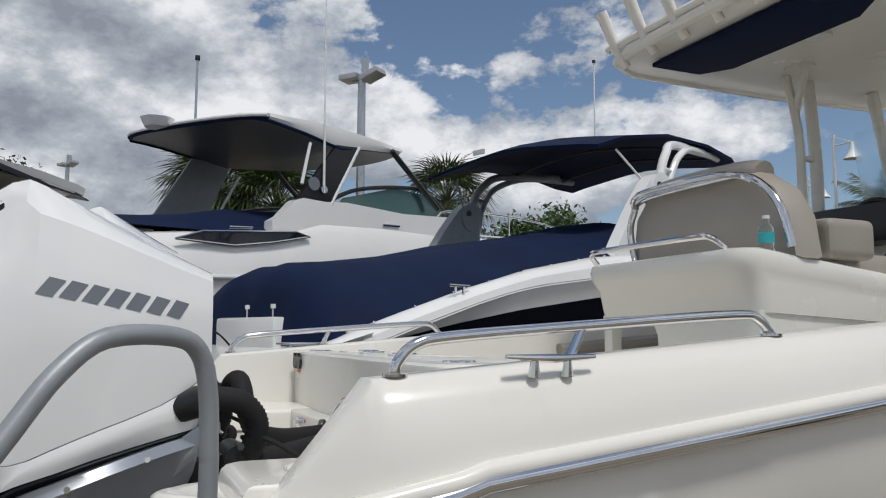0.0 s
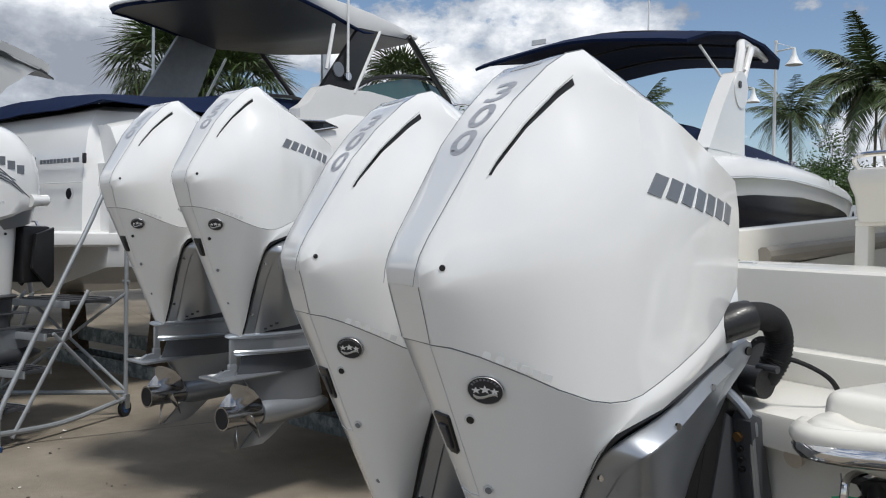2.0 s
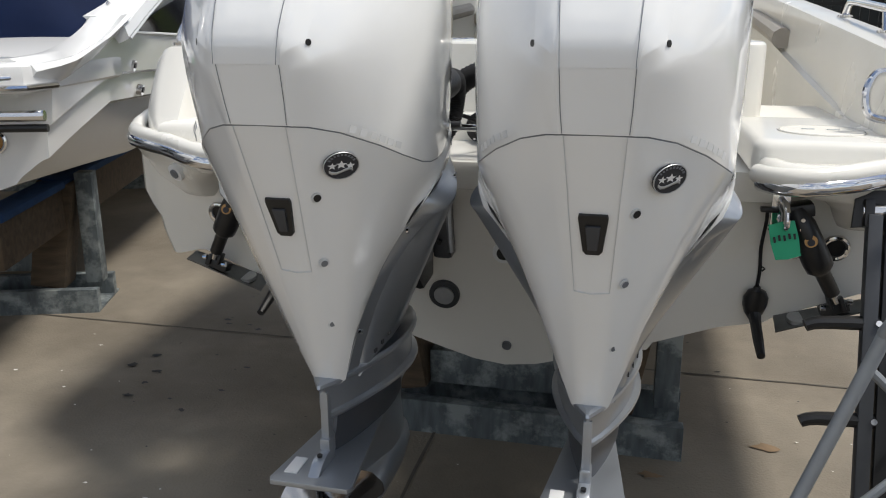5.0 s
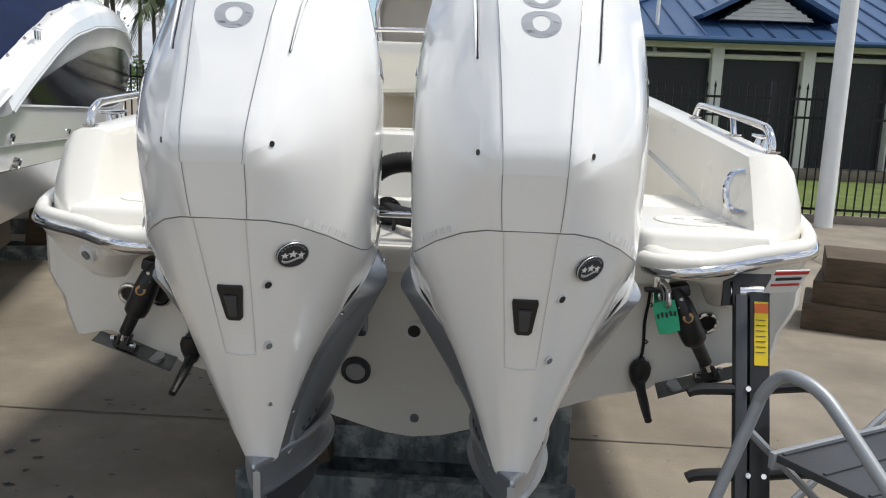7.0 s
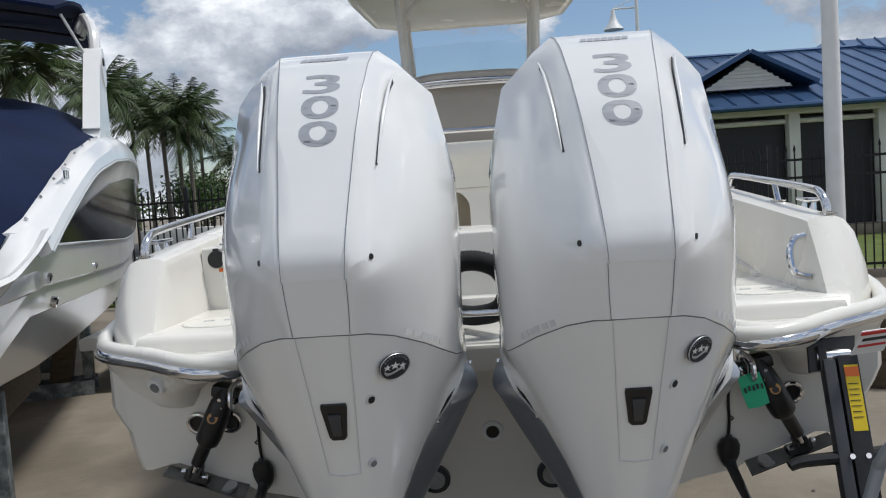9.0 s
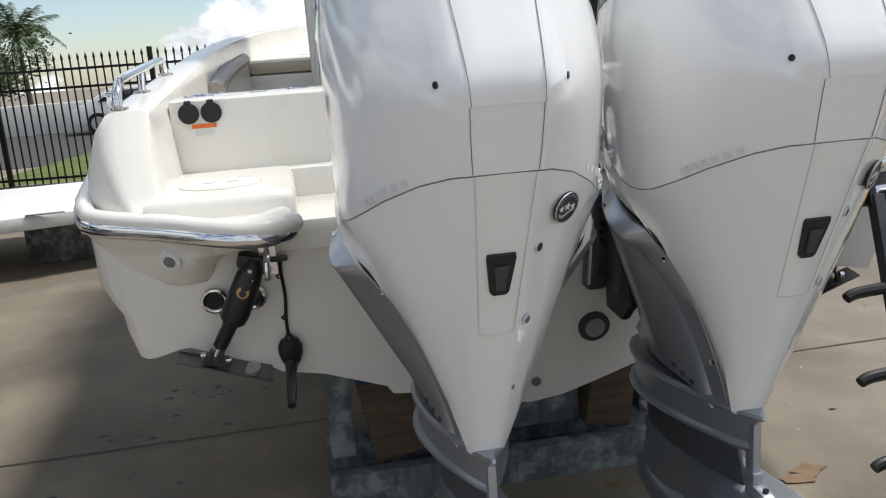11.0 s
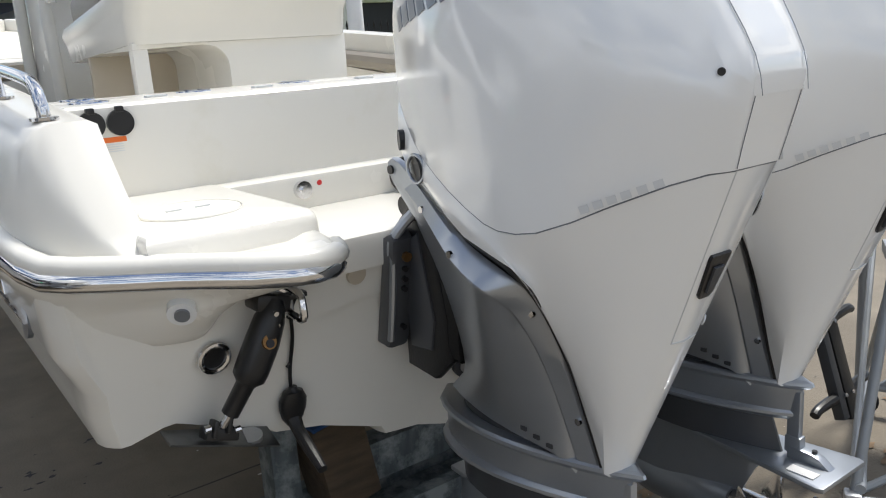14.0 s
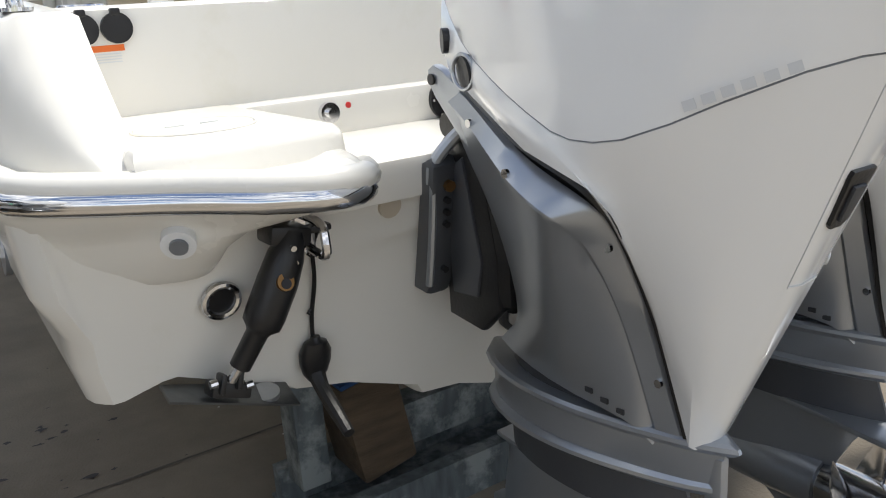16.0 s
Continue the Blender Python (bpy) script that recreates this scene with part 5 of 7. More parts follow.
deck_boat = thing("deck_boat", "white deck boat under a navy cover with a folded tower", "boat", pose(-3.05, 0.01, 0, 0, 0, 19.7))
rings = []
for y in (0.0, 0.3, 0.8, 1.4, 2.0, 2.7, 3.4, 4.2, 5.0, 5.8, 6.6, 7.4, 8.2, 8.9, 9.5, 9.9, 10.2, 10.42):
    f = y / 10.45
    b, low = db_beam(y), min(db_low(y), db_lip(y) - 0.03)
    chine = 0.25 - 0.08 * min(1.0, y / 1.5)
    tuck = 1 - 0.55 * max(0.0, f - 0.55) ** 1.5
    zk = min(0.62 + 3.2 * max(0, f - 0.55) ** 2, low - 0.35)
    sec = [(0, zk), (0.48 * b * tuck, zk + 0.45 * chine), ((b - 0.26) * tuck, zk + chine), ((b - 0.235) * tuck, zk + chine + 0.03), ((b - 0.15) * tuck, low - 0.36), ((b - 0.115) * tuck, low - 0.345), (b - 0.110 - 0.3 * (1 - tuck), low - 0.22), (b - 0.085 - 0.3 * (1 - tuck), low - 0.205), (b - 0.062, low)]
    rings.append([(-max(0.0, x), y, z) for x, z in sec[::-1]] + [(max(0.0, x), y, z) for x, z in sec[1:]])
part("hull", loft(rings), "gel_cool", deck_boat, "white gelcoat hull with stepped strakes", 24)
rings = []
for y in list(np.linspace(0.75, 3.4, 14)) + [3.8, 4.2, 4.7, 5.2, 5.8, 6.4, 7.0, 7.6, 8.2, 8.7, 9.2, 9.6, 9.9, 10.2, 10.42]:
    b, h, low, lip, top = db_beam(y), db_deck(y), db_low(y), db_lip(y), db_window(y)
    lip = min(lip, h - 0.10)
    top = min(max(top, low + 0.01), lip - 0.03)
    half = [(b - 0.066, low), (b - 0.030, top), (b + 0.012, lip - 0.012), (b + 0.022, lip), (b + 0.006, (lip + h) / 2), (b - 0.03, h - 0.035), (b - 0.075, h - 0.008), (b - 0.14, h)]
    rings.append([(-max(0.01, x), y, z) for x, z in half] + [(max(0.01, x), y, z) for x, z in half[::-1]])
part("topside", loft(rings), "gel_cool", deck_boat, "white rounded topside with a swept moulding", 26)
for s in (1, -1):
    rings = []
    for y in np.linspace(-0.10, 0.82, 12):
        b, h, lip = db_beam(y) - 0.10 * max(0.0, (0.12 - y) / 0.22) ** 2, db_deck(y), db_lip(y)
        rings.append([(s * x, y, z) for x, z in ((b - 0.07, lip - 0.10), (b + 0.010, lip - 0.014), (b + 0.022, lip), (b + 0.004, (lip + h) / 2), (b - 0.030, h - 0.020), (b - 0.075, h), (b - 0.15, h - 0.004), (b - 0.16, lip - 0.10))])
    part("quarter_moulding", loft(rings), "gel_cool", deck_boat, "white moulding swept down to the platform", 30)
    plat = [(s * 0.66, 0.2), (s * 0.64, -0.10), (s * 0.70, -0.20), (s * 1.03, -0.20), (s * 1.15, -0.15), (s * 1.21, 0.0), (s * 1.24, 0.9), (s * 0.66, 0.9)]
    part("swim_platform", prism(plat, 1.25, 1.37, 0.035, None, 3), "gel_cool", deck_boat, "white swim platform")
    part("platform_mat", prism([(s * 0.72, 0.62), (s * 0.72, -0.10), (s * 1.02, -0.10), (s * 1.11, 0.02), (s * 1.13, 0.62)], 1.370, 1.378), "alu_paint", deck_boat, "grey foam mat")
    part("platform_trim", tube([(s * x, y, 1.275) for x, y in ((0.64, 0.1), (0.64, -0.13), (0.71, -0.212), (1.035, -0.212), (1.16, -0.16), (1.222, 0.0))], 0.013, 8), "chrome", deck_boat)
    part("tab_rail", tube([(s * 0.82, -0.17, 1.17), (s * 1.22, -0.17, 1.17)], 0.022, 10), "chrome", deck_boat)
    part("tab_rail", tube([(s * 0.82, -0.15, 1.12), (s * 1.22, -0.15, 1.12)], 0.016, 10), "black", deck_boat)
    part("hull_port", tube([(s * 0.95 + 0.045 * math.cos(a), -0.008, 1.05 + 0.045 * math.sin(a)) for a in np.linspace(0, 2 * math.pi, 21)], 0.010, 8), "chrome", deck_boat)
    part("hull_port_face", disc((s * 0.95, -0.004, 1.05), (0, 1, 0), 0.042, 0.01, 18), "brass", deck_boat)
    for y, z, r, m in ((0.24, 1.33, 0.040, "black"), (1.10, 1.30, 0.030, "chrome"), (1.19, 1.165, 0.030, "chrome"), (2.45, 1.27, 0.026, "chrome")):
        vent = part("side_vent", disc((s * (db_beam(y) - 0.085), y, z), (s, 0, -0.25), r, 0.03, 20), m, deck_boat, "round through-hull vent")
        part("vent_bore", disc((s * (db_beam(y) - 0.070), y, z), (s, 0, -0.25), 0.55 * r, 0.012, 14), "black", vent)
    win = []
    for y in np.linspace(0.92, 9.0, 60):
        b, low, top = db_beam(y), db_low(y), db_window(y)
        top = max(top, low + 0.004)
        if y > 8.5:
            top = low + (db_window(8.5) - low) * math.sqrt(max(0.0, 1 - ((y - 8.5) / 0.5) ** 2)) + 0.004
        win.append([(s * (b - 0.058), y, low + 0.004), (s * (b - 0.038), y, (low + top) / 2), (s * (b - 0.022), y, top)])
    part("hull_window", sheet(win, 0.006), "dark_window", deck_boat, "long dark hull window")
    part("window_trim", tube([(s * (db_beam(y) - 0.058), y, db_low(y) - 0.004) for y in np.linspace(0.92, 9.0, 40)], 0.008, 6), "gel_cool", deck_boat)
    part("moulding_groove", tube([(s * (db_beam(y) + 0.018), y, min(db_lip(y), db_deck(y) - 0.10) - 0.016) for y in np.linspace(0.78, 9.9, 60)], 0.009, 6), "decal_soft", deck_boat, "grey line under the moulding")
    for y, h in ((1.61, 1.85), (5.75, 2.31)):
        q = db_beam(y) - 0.05
        part("cleat", tube([(s * q, y - 0.10, h + 0.035), (s * q, y + 0.10, h + 0.035)], 0.012, 8), "chrome", deck_boat)
        for d in (-0.04, 0.04):
            part("cleat_foot", tube([(s * q, y + d, h - 0.02), (s * q, y + d, h + 0.035)], 0.010, 8), "chrome", deck_boat)
    for k in range(18):
        y = 0.92 + 0.345 * k
        part("snap", disc((s * (db_beam(y) - 0.115), y, db_deck(y) + 0.004), (s, 0, 1.2), 0.010, 0.014, 10), "chrome", deck_boat)
    for k in range(4):
        part("name_bar", box((s * (db_beam(7.35 + 0.09 * k) + 0.010), 7.35 + 0.09 * k, 2.215), (0.008, 0.055, 0.075)), "decal_soft", deck_boat)
    # starboard tower is given the white gelcoat, the port one a grey tone
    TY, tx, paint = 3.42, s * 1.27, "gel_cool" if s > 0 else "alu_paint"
    tow = [(0.0, 2.18, 0.98), (0.16, 2.40, 0.80), (0.40, 2.72, 0.55), (0.60, 2.95, 0.36), (0.68, 3.02, 0.22)]
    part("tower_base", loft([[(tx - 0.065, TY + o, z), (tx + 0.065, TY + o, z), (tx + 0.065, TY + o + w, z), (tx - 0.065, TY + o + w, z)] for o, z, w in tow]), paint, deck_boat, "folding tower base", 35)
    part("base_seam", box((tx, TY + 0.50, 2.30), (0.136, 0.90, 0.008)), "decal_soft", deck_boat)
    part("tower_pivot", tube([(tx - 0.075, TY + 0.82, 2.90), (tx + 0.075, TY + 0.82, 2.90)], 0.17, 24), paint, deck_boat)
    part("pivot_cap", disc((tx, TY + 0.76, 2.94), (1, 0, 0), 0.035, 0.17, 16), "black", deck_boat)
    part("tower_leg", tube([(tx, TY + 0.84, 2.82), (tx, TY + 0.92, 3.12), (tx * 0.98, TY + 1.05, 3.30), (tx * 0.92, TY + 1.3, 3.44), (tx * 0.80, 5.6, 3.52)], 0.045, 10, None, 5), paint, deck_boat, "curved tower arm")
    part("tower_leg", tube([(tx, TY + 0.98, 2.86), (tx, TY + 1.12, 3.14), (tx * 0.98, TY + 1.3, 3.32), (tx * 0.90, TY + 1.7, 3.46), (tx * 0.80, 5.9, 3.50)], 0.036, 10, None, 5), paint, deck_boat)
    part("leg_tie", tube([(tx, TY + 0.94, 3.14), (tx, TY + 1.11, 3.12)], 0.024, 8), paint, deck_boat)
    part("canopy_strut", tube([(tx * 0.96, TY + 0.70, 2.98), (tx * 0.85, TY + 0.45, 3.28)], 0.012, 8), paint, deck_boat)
# tower canopy
rows = []
for k in range(11):
    f = k / 10
    y = 3.60 + 2.62 * f
    h = float(np.interp(f, [0, 0.12, 0.4, 0.7, 1.0], [3.40, 3.52, 3.66, 3.68, 3.58]))
    rows.append([(-0.10 + 1.26 * t * (0.93 if k in (0, 10) else 1), y, h - 0.12 * abs(t) ** 3 + 0.02 * math.cos(5 * t)) for t in np.linspace(-1, 1, 11)])
part("canopy", sheet(rows, 0.03), "navy", deck_boat, "navy canvas tower canopy", 60)
part("canopy_label", box((-0.5, 3.64, 3.47), (0.16, 0.02, 0.05)), "decal_soft", deck_boat)
for y in (4.2, 4.9, 5.7):
    part("canopy_bow", tube([(-1.22, y, 3.46), (-0.1, y, 3.60), (1.05, y, 3.46)], 0.016, 8, None, 5), "black", deck_boat)
part("antenna", tube([(0.10, 4.88, 3.64), (0.10, 4.88, 3.76), (0.10, 4.88, 4.60)], [0.016, 0.009, 0.008], 8), "white", deck_boat)
part("antenna_cap", disc((0.10, 4.88, 4.61), (0, 0, 1), 0.02, 0.03, 10), "black", deck_boat)
# cockpit cover
rng = random.Random(11)
rows = []
drape = {0.62: 0.0, 0.64: 0.35, 0.68: 0.66, 0.76: 0.88}
for y, h, w in ((0.62, 2.05, 1.10), (0.64, 2.05, 1.11), (0.68, 2.05, 1.12), (0.76, 2.05, 1.14), (0.95, 2.06, 1.18), (1.4, 2.11, 1.21), (2.0, 2.20, 1.24), (2.6, 2.33, 1.27), (3.2, 2.43, 1.29), (3.8, 2.54, 1.31), (4.3, 2.66, 1.325), (4.5, 2.70, 1.325), (5.2, 2.66, 1.32), (6.0, 2.63, 1.30), (6.5, 2.60, 1.27), (6.8, 2.50, 1.25), (7.0, 2.34, 1.24)):
    edge = db_deck(y) - 0.01
    row = []
    for t in np.linspace(-1, 1, 25):
        z = edge + 0.012 + (h - edge) * (1 - abs(t) ** 3.0) + rng.uniform(-0.014, 0.014) * (1 - abs(t))
        z = 1.40 + (z - 1.40) * drape.get(y, 1.0)
        row.append((w * t, y - (0.014 * math.sin(13 * t) if y in drape else 0), z))
    rows.append(row)
part("cockpit_cover", sheet(rows, 0.008), "navy", deck_boat, "navy canvas cockpit cover", 60)
part("seat_end", box((0.11, 0.68, 1.50), (0.84, 0.24, 0.31), 0.03), "gel_cool", deck_boat)
for x in (0.10, 0.46):
    part("snap_post", tube([(x, 0.60, 1.56), (x, 0.60, 1.72)], 0.008, 8), "chrome", deck_boat)
    part("snap_knob", disc((x, 0.60, 1.73), (0, 0, 1), 0.018, 0.03, 10), "white", deck_boat)
mark = bmesh.new()
for k in range(5):
    mark = join(mark, box((0.72 + 0.062 * k, 0.652, 1.405), (0.044, 0.004, 0.030)))
part("name_mark", mark, "ink", deck_boat, "dark name mark as plain blocks")
part("warning_label", box((1.18, 0.28, 1.384), (0.10, 0.05, 0.004)), "paper", deck_boat)
part("platform_handle", tube([(0.80, -0.215, 1.315), (0.82, -0.24, 1.315), (1.10, -0.24, 1.315), (1.12, -0.20, 1.315)], 0.009, 8), "chrome", deck_boat)
DBM = pose(-3.05, 0.01, 0, 0, 0, 19.7)


def tag_at(m, mark_text):
    t = thing("paper_tag", "bright green paper tag tied to the boat", "tag", m)
    part("tag_sheet", sheet([[(-0.034, 0, 0.0), (0, -0.004, 0.004), (0.034, 0, 0)], [(-0.037, -0.012, -0.05), (0, -0.016, -0.05), (0.037, -0.006, -0.05)], [(-0.031, -0.006, -0.10), (0, -0.02, -0.10), (0.034, -0.012, -0.098)]], 0.001), "tag", t)
    if mark_text:
        bars = bmesh.new()
        for k in range(5):
            bars = join(bars, box((-0.026 + 0.013 * k, -0.0165, -0.040 + 0.003 * (k % 2)), (0.006, 0.002, 0.016)))
        part("tag_mark", bars, "ink", t)
    part("tag_wire", tube([(0, 0, 0), (0.004, -0.01, 0.03), (0, 0.0, 0.05)], 0.002, 5), "alu", t)


tag_at(DBM @ pose(1.0, -0.25, 1.31, 0, 25, 0), False)
tag_at(pose(0.798, -0.140, 0.985, 0, -14, 0), True)
SECOND = sculpted_motor("250", pose(-3.05, 0.01, 0, 0, 0, 17) @ pose(0.40, 0, 0.34), "white and grey outboard motor numbered 250 on the deck boat")
copy_thing(SECOND, pose(-3.05, 0.01, 0, 0, 0, 17) @ pose(-0.40, 0, 0.34))


# ---- hard-top cruiser ----
CRM = pose(-7.2, -1.2, 0, 0, 0, 22)
cruiser = thing("hardtop_cruiser", "white cabin cruiser with a hard top and navy cockpit cover", "boat", CRM)
hull_shell(cruiser, 11.5, 1.60, 0.85, 1.20, lambda y: 2.10 + 0.035 * y)
rows = []
for y, h in ((0.05, 2.45), (0.5, 2.58), (1.2, 2.66), (2.2, 2.74), (3.0, 2.98), (4.0, 3.02), (5.2, 3.02), (6.5, 3.0), (8.0, 2.95), (10.4, 2.75)):
    f = y / 11.5
    k = max(0.05, 1 - max(0, (f - 0.42) / 0.58) ** 2.2)
    b = 1.60 * k
    rows.append([(-b, y, 2.10 + 0.035 * y), (-b + 0.03, y, h - 0.20), (-b + 0.14, y, h - 0.03), (-b + 0.2, y, h), (b - 0.2, y, h), (b - 0.14, y, h - 0.03), (b - 0.03, y, h - 0.20), (b, y, 2.10 + 0.035 * y)])
part("topside", loft(rows), "gel_cool", cruiser, "white topside and foredeck", 30)
wall_rings = []
for z, ins, aft in ((1.45, 0.0, -0.12), (1.70, 0.0, -0.12), (2.05, 0.02, -0.10), (2.40, 0.08, -0.02), (2.60, 0.16, 0.10), (2.66, 0.24, 0.22)):
    wall_rings.append([(-1.52 + ins, 0.9, z), (-1.52 + ins, aft + 0.30, z), (-1.30 + ins, aft, z), (1.30 - ins, aft, z), (1.52 - ins, aft + 0.30, z), (1.52 - ins, 0.9, z)])
part("transom_wall", loft(wall_rings), "gel_cool", cruiser, "white transom wall", 25)
part("wall_groove", tube([(-1.3, -0.125, 1.93), (1.3, -0.125, 1.93)], 0.006, 6), "decal_soft", cruiser)
part("swim_platform", prism([(-1.55, 0.1), (-1.48, -0.75), (-1.30, -0.88), (1.30, -0.88), (1.48, -0.75), (1.55, 0.1)], 1.36, 1.50, 0.05, None, 3), "gel_cool", cruiser, "white swim platform")
part("platform_trim", tube([(-1.50, -0.6, 1.41), (-1.32, -0.885, 1.41), (1.32, -0.885, 1.41), (1.50, -0.6, 1.41)], 0.022, 8), "chrome", cruiser)
for k in range(9):
    part("name_block", box((0.58 + 0.062 * k, -0.118, 2.13), (0.046, 0.006, 0.040)), "decal", cruiser, "grey block of the name mark")
part("name_block", box((1.19, -0.118, 2.13), (0.10, 0.006, 0.042)), "decal", cruiser)
part("name_emblem", box((0.44, -0.118, 2.14), (0.05, 0.008, 0.09), 0.01), "ink", cruiser)
part("name_emblem", box((1.33, -0.118, 2.14), (0.05, 0.008, 0.09), 0.01), "ink", cruiser)
part("shore_inlet", disc((1.10, -0.125, 1.83), (0, 1, 0), 0.05, 0.02, 18), "chrome", cruiser)
part("platform_handle", tube([(0.9, -0.5, 1.52), (0.95, -0.5, 1.57), (1.25, -0.5, 1.57), (1.3, -0.5, 1.52)], 0.014, 8), "chrome", cruiser)
part("platform_ladder", tube([(0.6, -0.86, 1.28), (1.2, -0.86, 1.28)], 0.035, 10), "chrome", cruiser)
part("platform_ladder", tube([(0.6, -0.82, 1.20), (1.2, -0.82, 1.20)], 0.025, 10), "black", cruiser)
rows = []
rng = random.Random(4)
for y, h in ((-0.02, 2.62), (0.10, 2.78), (0.5, 2.86), (1.0, 2.90), (1.6, 2.96), (2.2, 3.08), (2.8, 3.10), (3.4, 3.14)):
    rows.append([(1.44 * t, y, 2.66 + 0.02 * y + (h - 2.66) * (1 - abs(t) ** 3) + rng.uniform(-0.015, 0.015) * (1 - abs(t))) for t in np.linspace(-1, 1, 13)])
part("cockpit_cover", sheet(rows, 0.01), "navy", cruiser, "navy canvas cockpit cover", 60)
for k in range(7):
    part("snap", disc((-1.2 + 0.4 * k, 0.085, 2.665), (0, 1, 0), 0.014, 0.012, 8), "chrome", cruiser)
def top_side(y, s):
    """Upper and lower edge heights of the hard top's side moulding."""
    up = float(np.interp(y, [1.6, 2.1, 2.8, 3.4, 4.0, 4.4], [4.17, 4.16, 4.18, 4.17, 4.13, 4.09])) + (0.17 if s < 0 else 0)
    low = float(np.interp(y, [1.6, 2.1, 2.72, 3.28, 3.6, 4.4], [4.12, 4.105, 4.03, 3.925, 3.965, 4.04])) + (0.15 if s < 0 else 0)
    return up, low


rows, under = [], []
for f in np.linspace(0, 1, 13):
    row, low_row = [], []
    for t in np.linspace(-1, 1, 17):
        y0 = 1.90 + 0.20 * t + 0.10 * abs(t) ** 8
        y = y0 + (4.40 + 0.32 * (1 - t * t) - y0) * f
        w = 1.47 * (1 - 0.05 * f ** 3)
        a, b = top_side(y, -1), top_side(y, 1)
        mix = (1 + t) / 2
        row.append((w * t, y, a[0] * (1 - mix) + b[0] * mix + 0.10 * (1 - t * t) * math.sin(math.pi * (0.12 + 0.76 * f))))
        low_row.append((0.985 * w * t, y + 0.02 * (1 - f), a[1] * (1 - mix) + b[1] * mix + 0.05 * (1 - abs(t) ** 6) * (1 - f)))
    rows.append(row)
    under.append(low_row)
part("hard_top", sheet(rows, 0.03), "gel_cool", cruiser, "white moulded hard top", 40)
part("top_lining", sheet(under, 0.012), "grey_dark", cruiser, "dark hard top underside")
part("top_fascia", sheet([[Vector(p) + Vector((0, -0.012, -0.035)) for p in rows[0]], [Vector(p) + Vector((0, 0.0, -0.02)) for p in under[0]]], 0.014), "navy", cruiser, "dark band under the hard top's aft edge")
part("top_edge", tube([Vector(p) + Vector((0, -0.004, -0.014)) for p in rows[0]], 0.026, 8), "gel_cool", cruiser)
part("top_edge", tube([Vector(p) + Vector((0, 0.004, -0.014)) for p in rows[-1]], 0.026, 8), "gel_cool", cruiser)
for side in (0, -1):
    out = Vector((0.012 if side else -0.012, 0, 0))
    part("top_side", sheet([[Vector(r[side]) + out + Vector((0, 0, 0.006)) for r in rows], [Vector(r[side]) * 0.5 + Vector(u[side]) * 0.5 + 2.6 * out for r, u in zip(rows, under)], [Vector(u[side]) + out for u in under]], 0.016), "gel_cool", cruiser, "white side moulding of the hard top")
    part("side_piping", tube([Vector(u[side]) + 1.4 * out + Vector((0, 0, -0.012)) for u in under[:8]], 0.022, 8), "navy", cruiser)
part("radar_dome", tube([(-0.5, 1.75, 4.26), (-0.5, 1.75, 4.38), (-0.5, 1.75, 4.43)], [0.16, 0.22, 0.06], 20), "white", cruiser)
part("dome", tube([(0.5, 2.4, 4.30), (0.5, 2.4, 4.39)], [0.14, 0.05], 18), "white", cruiser)
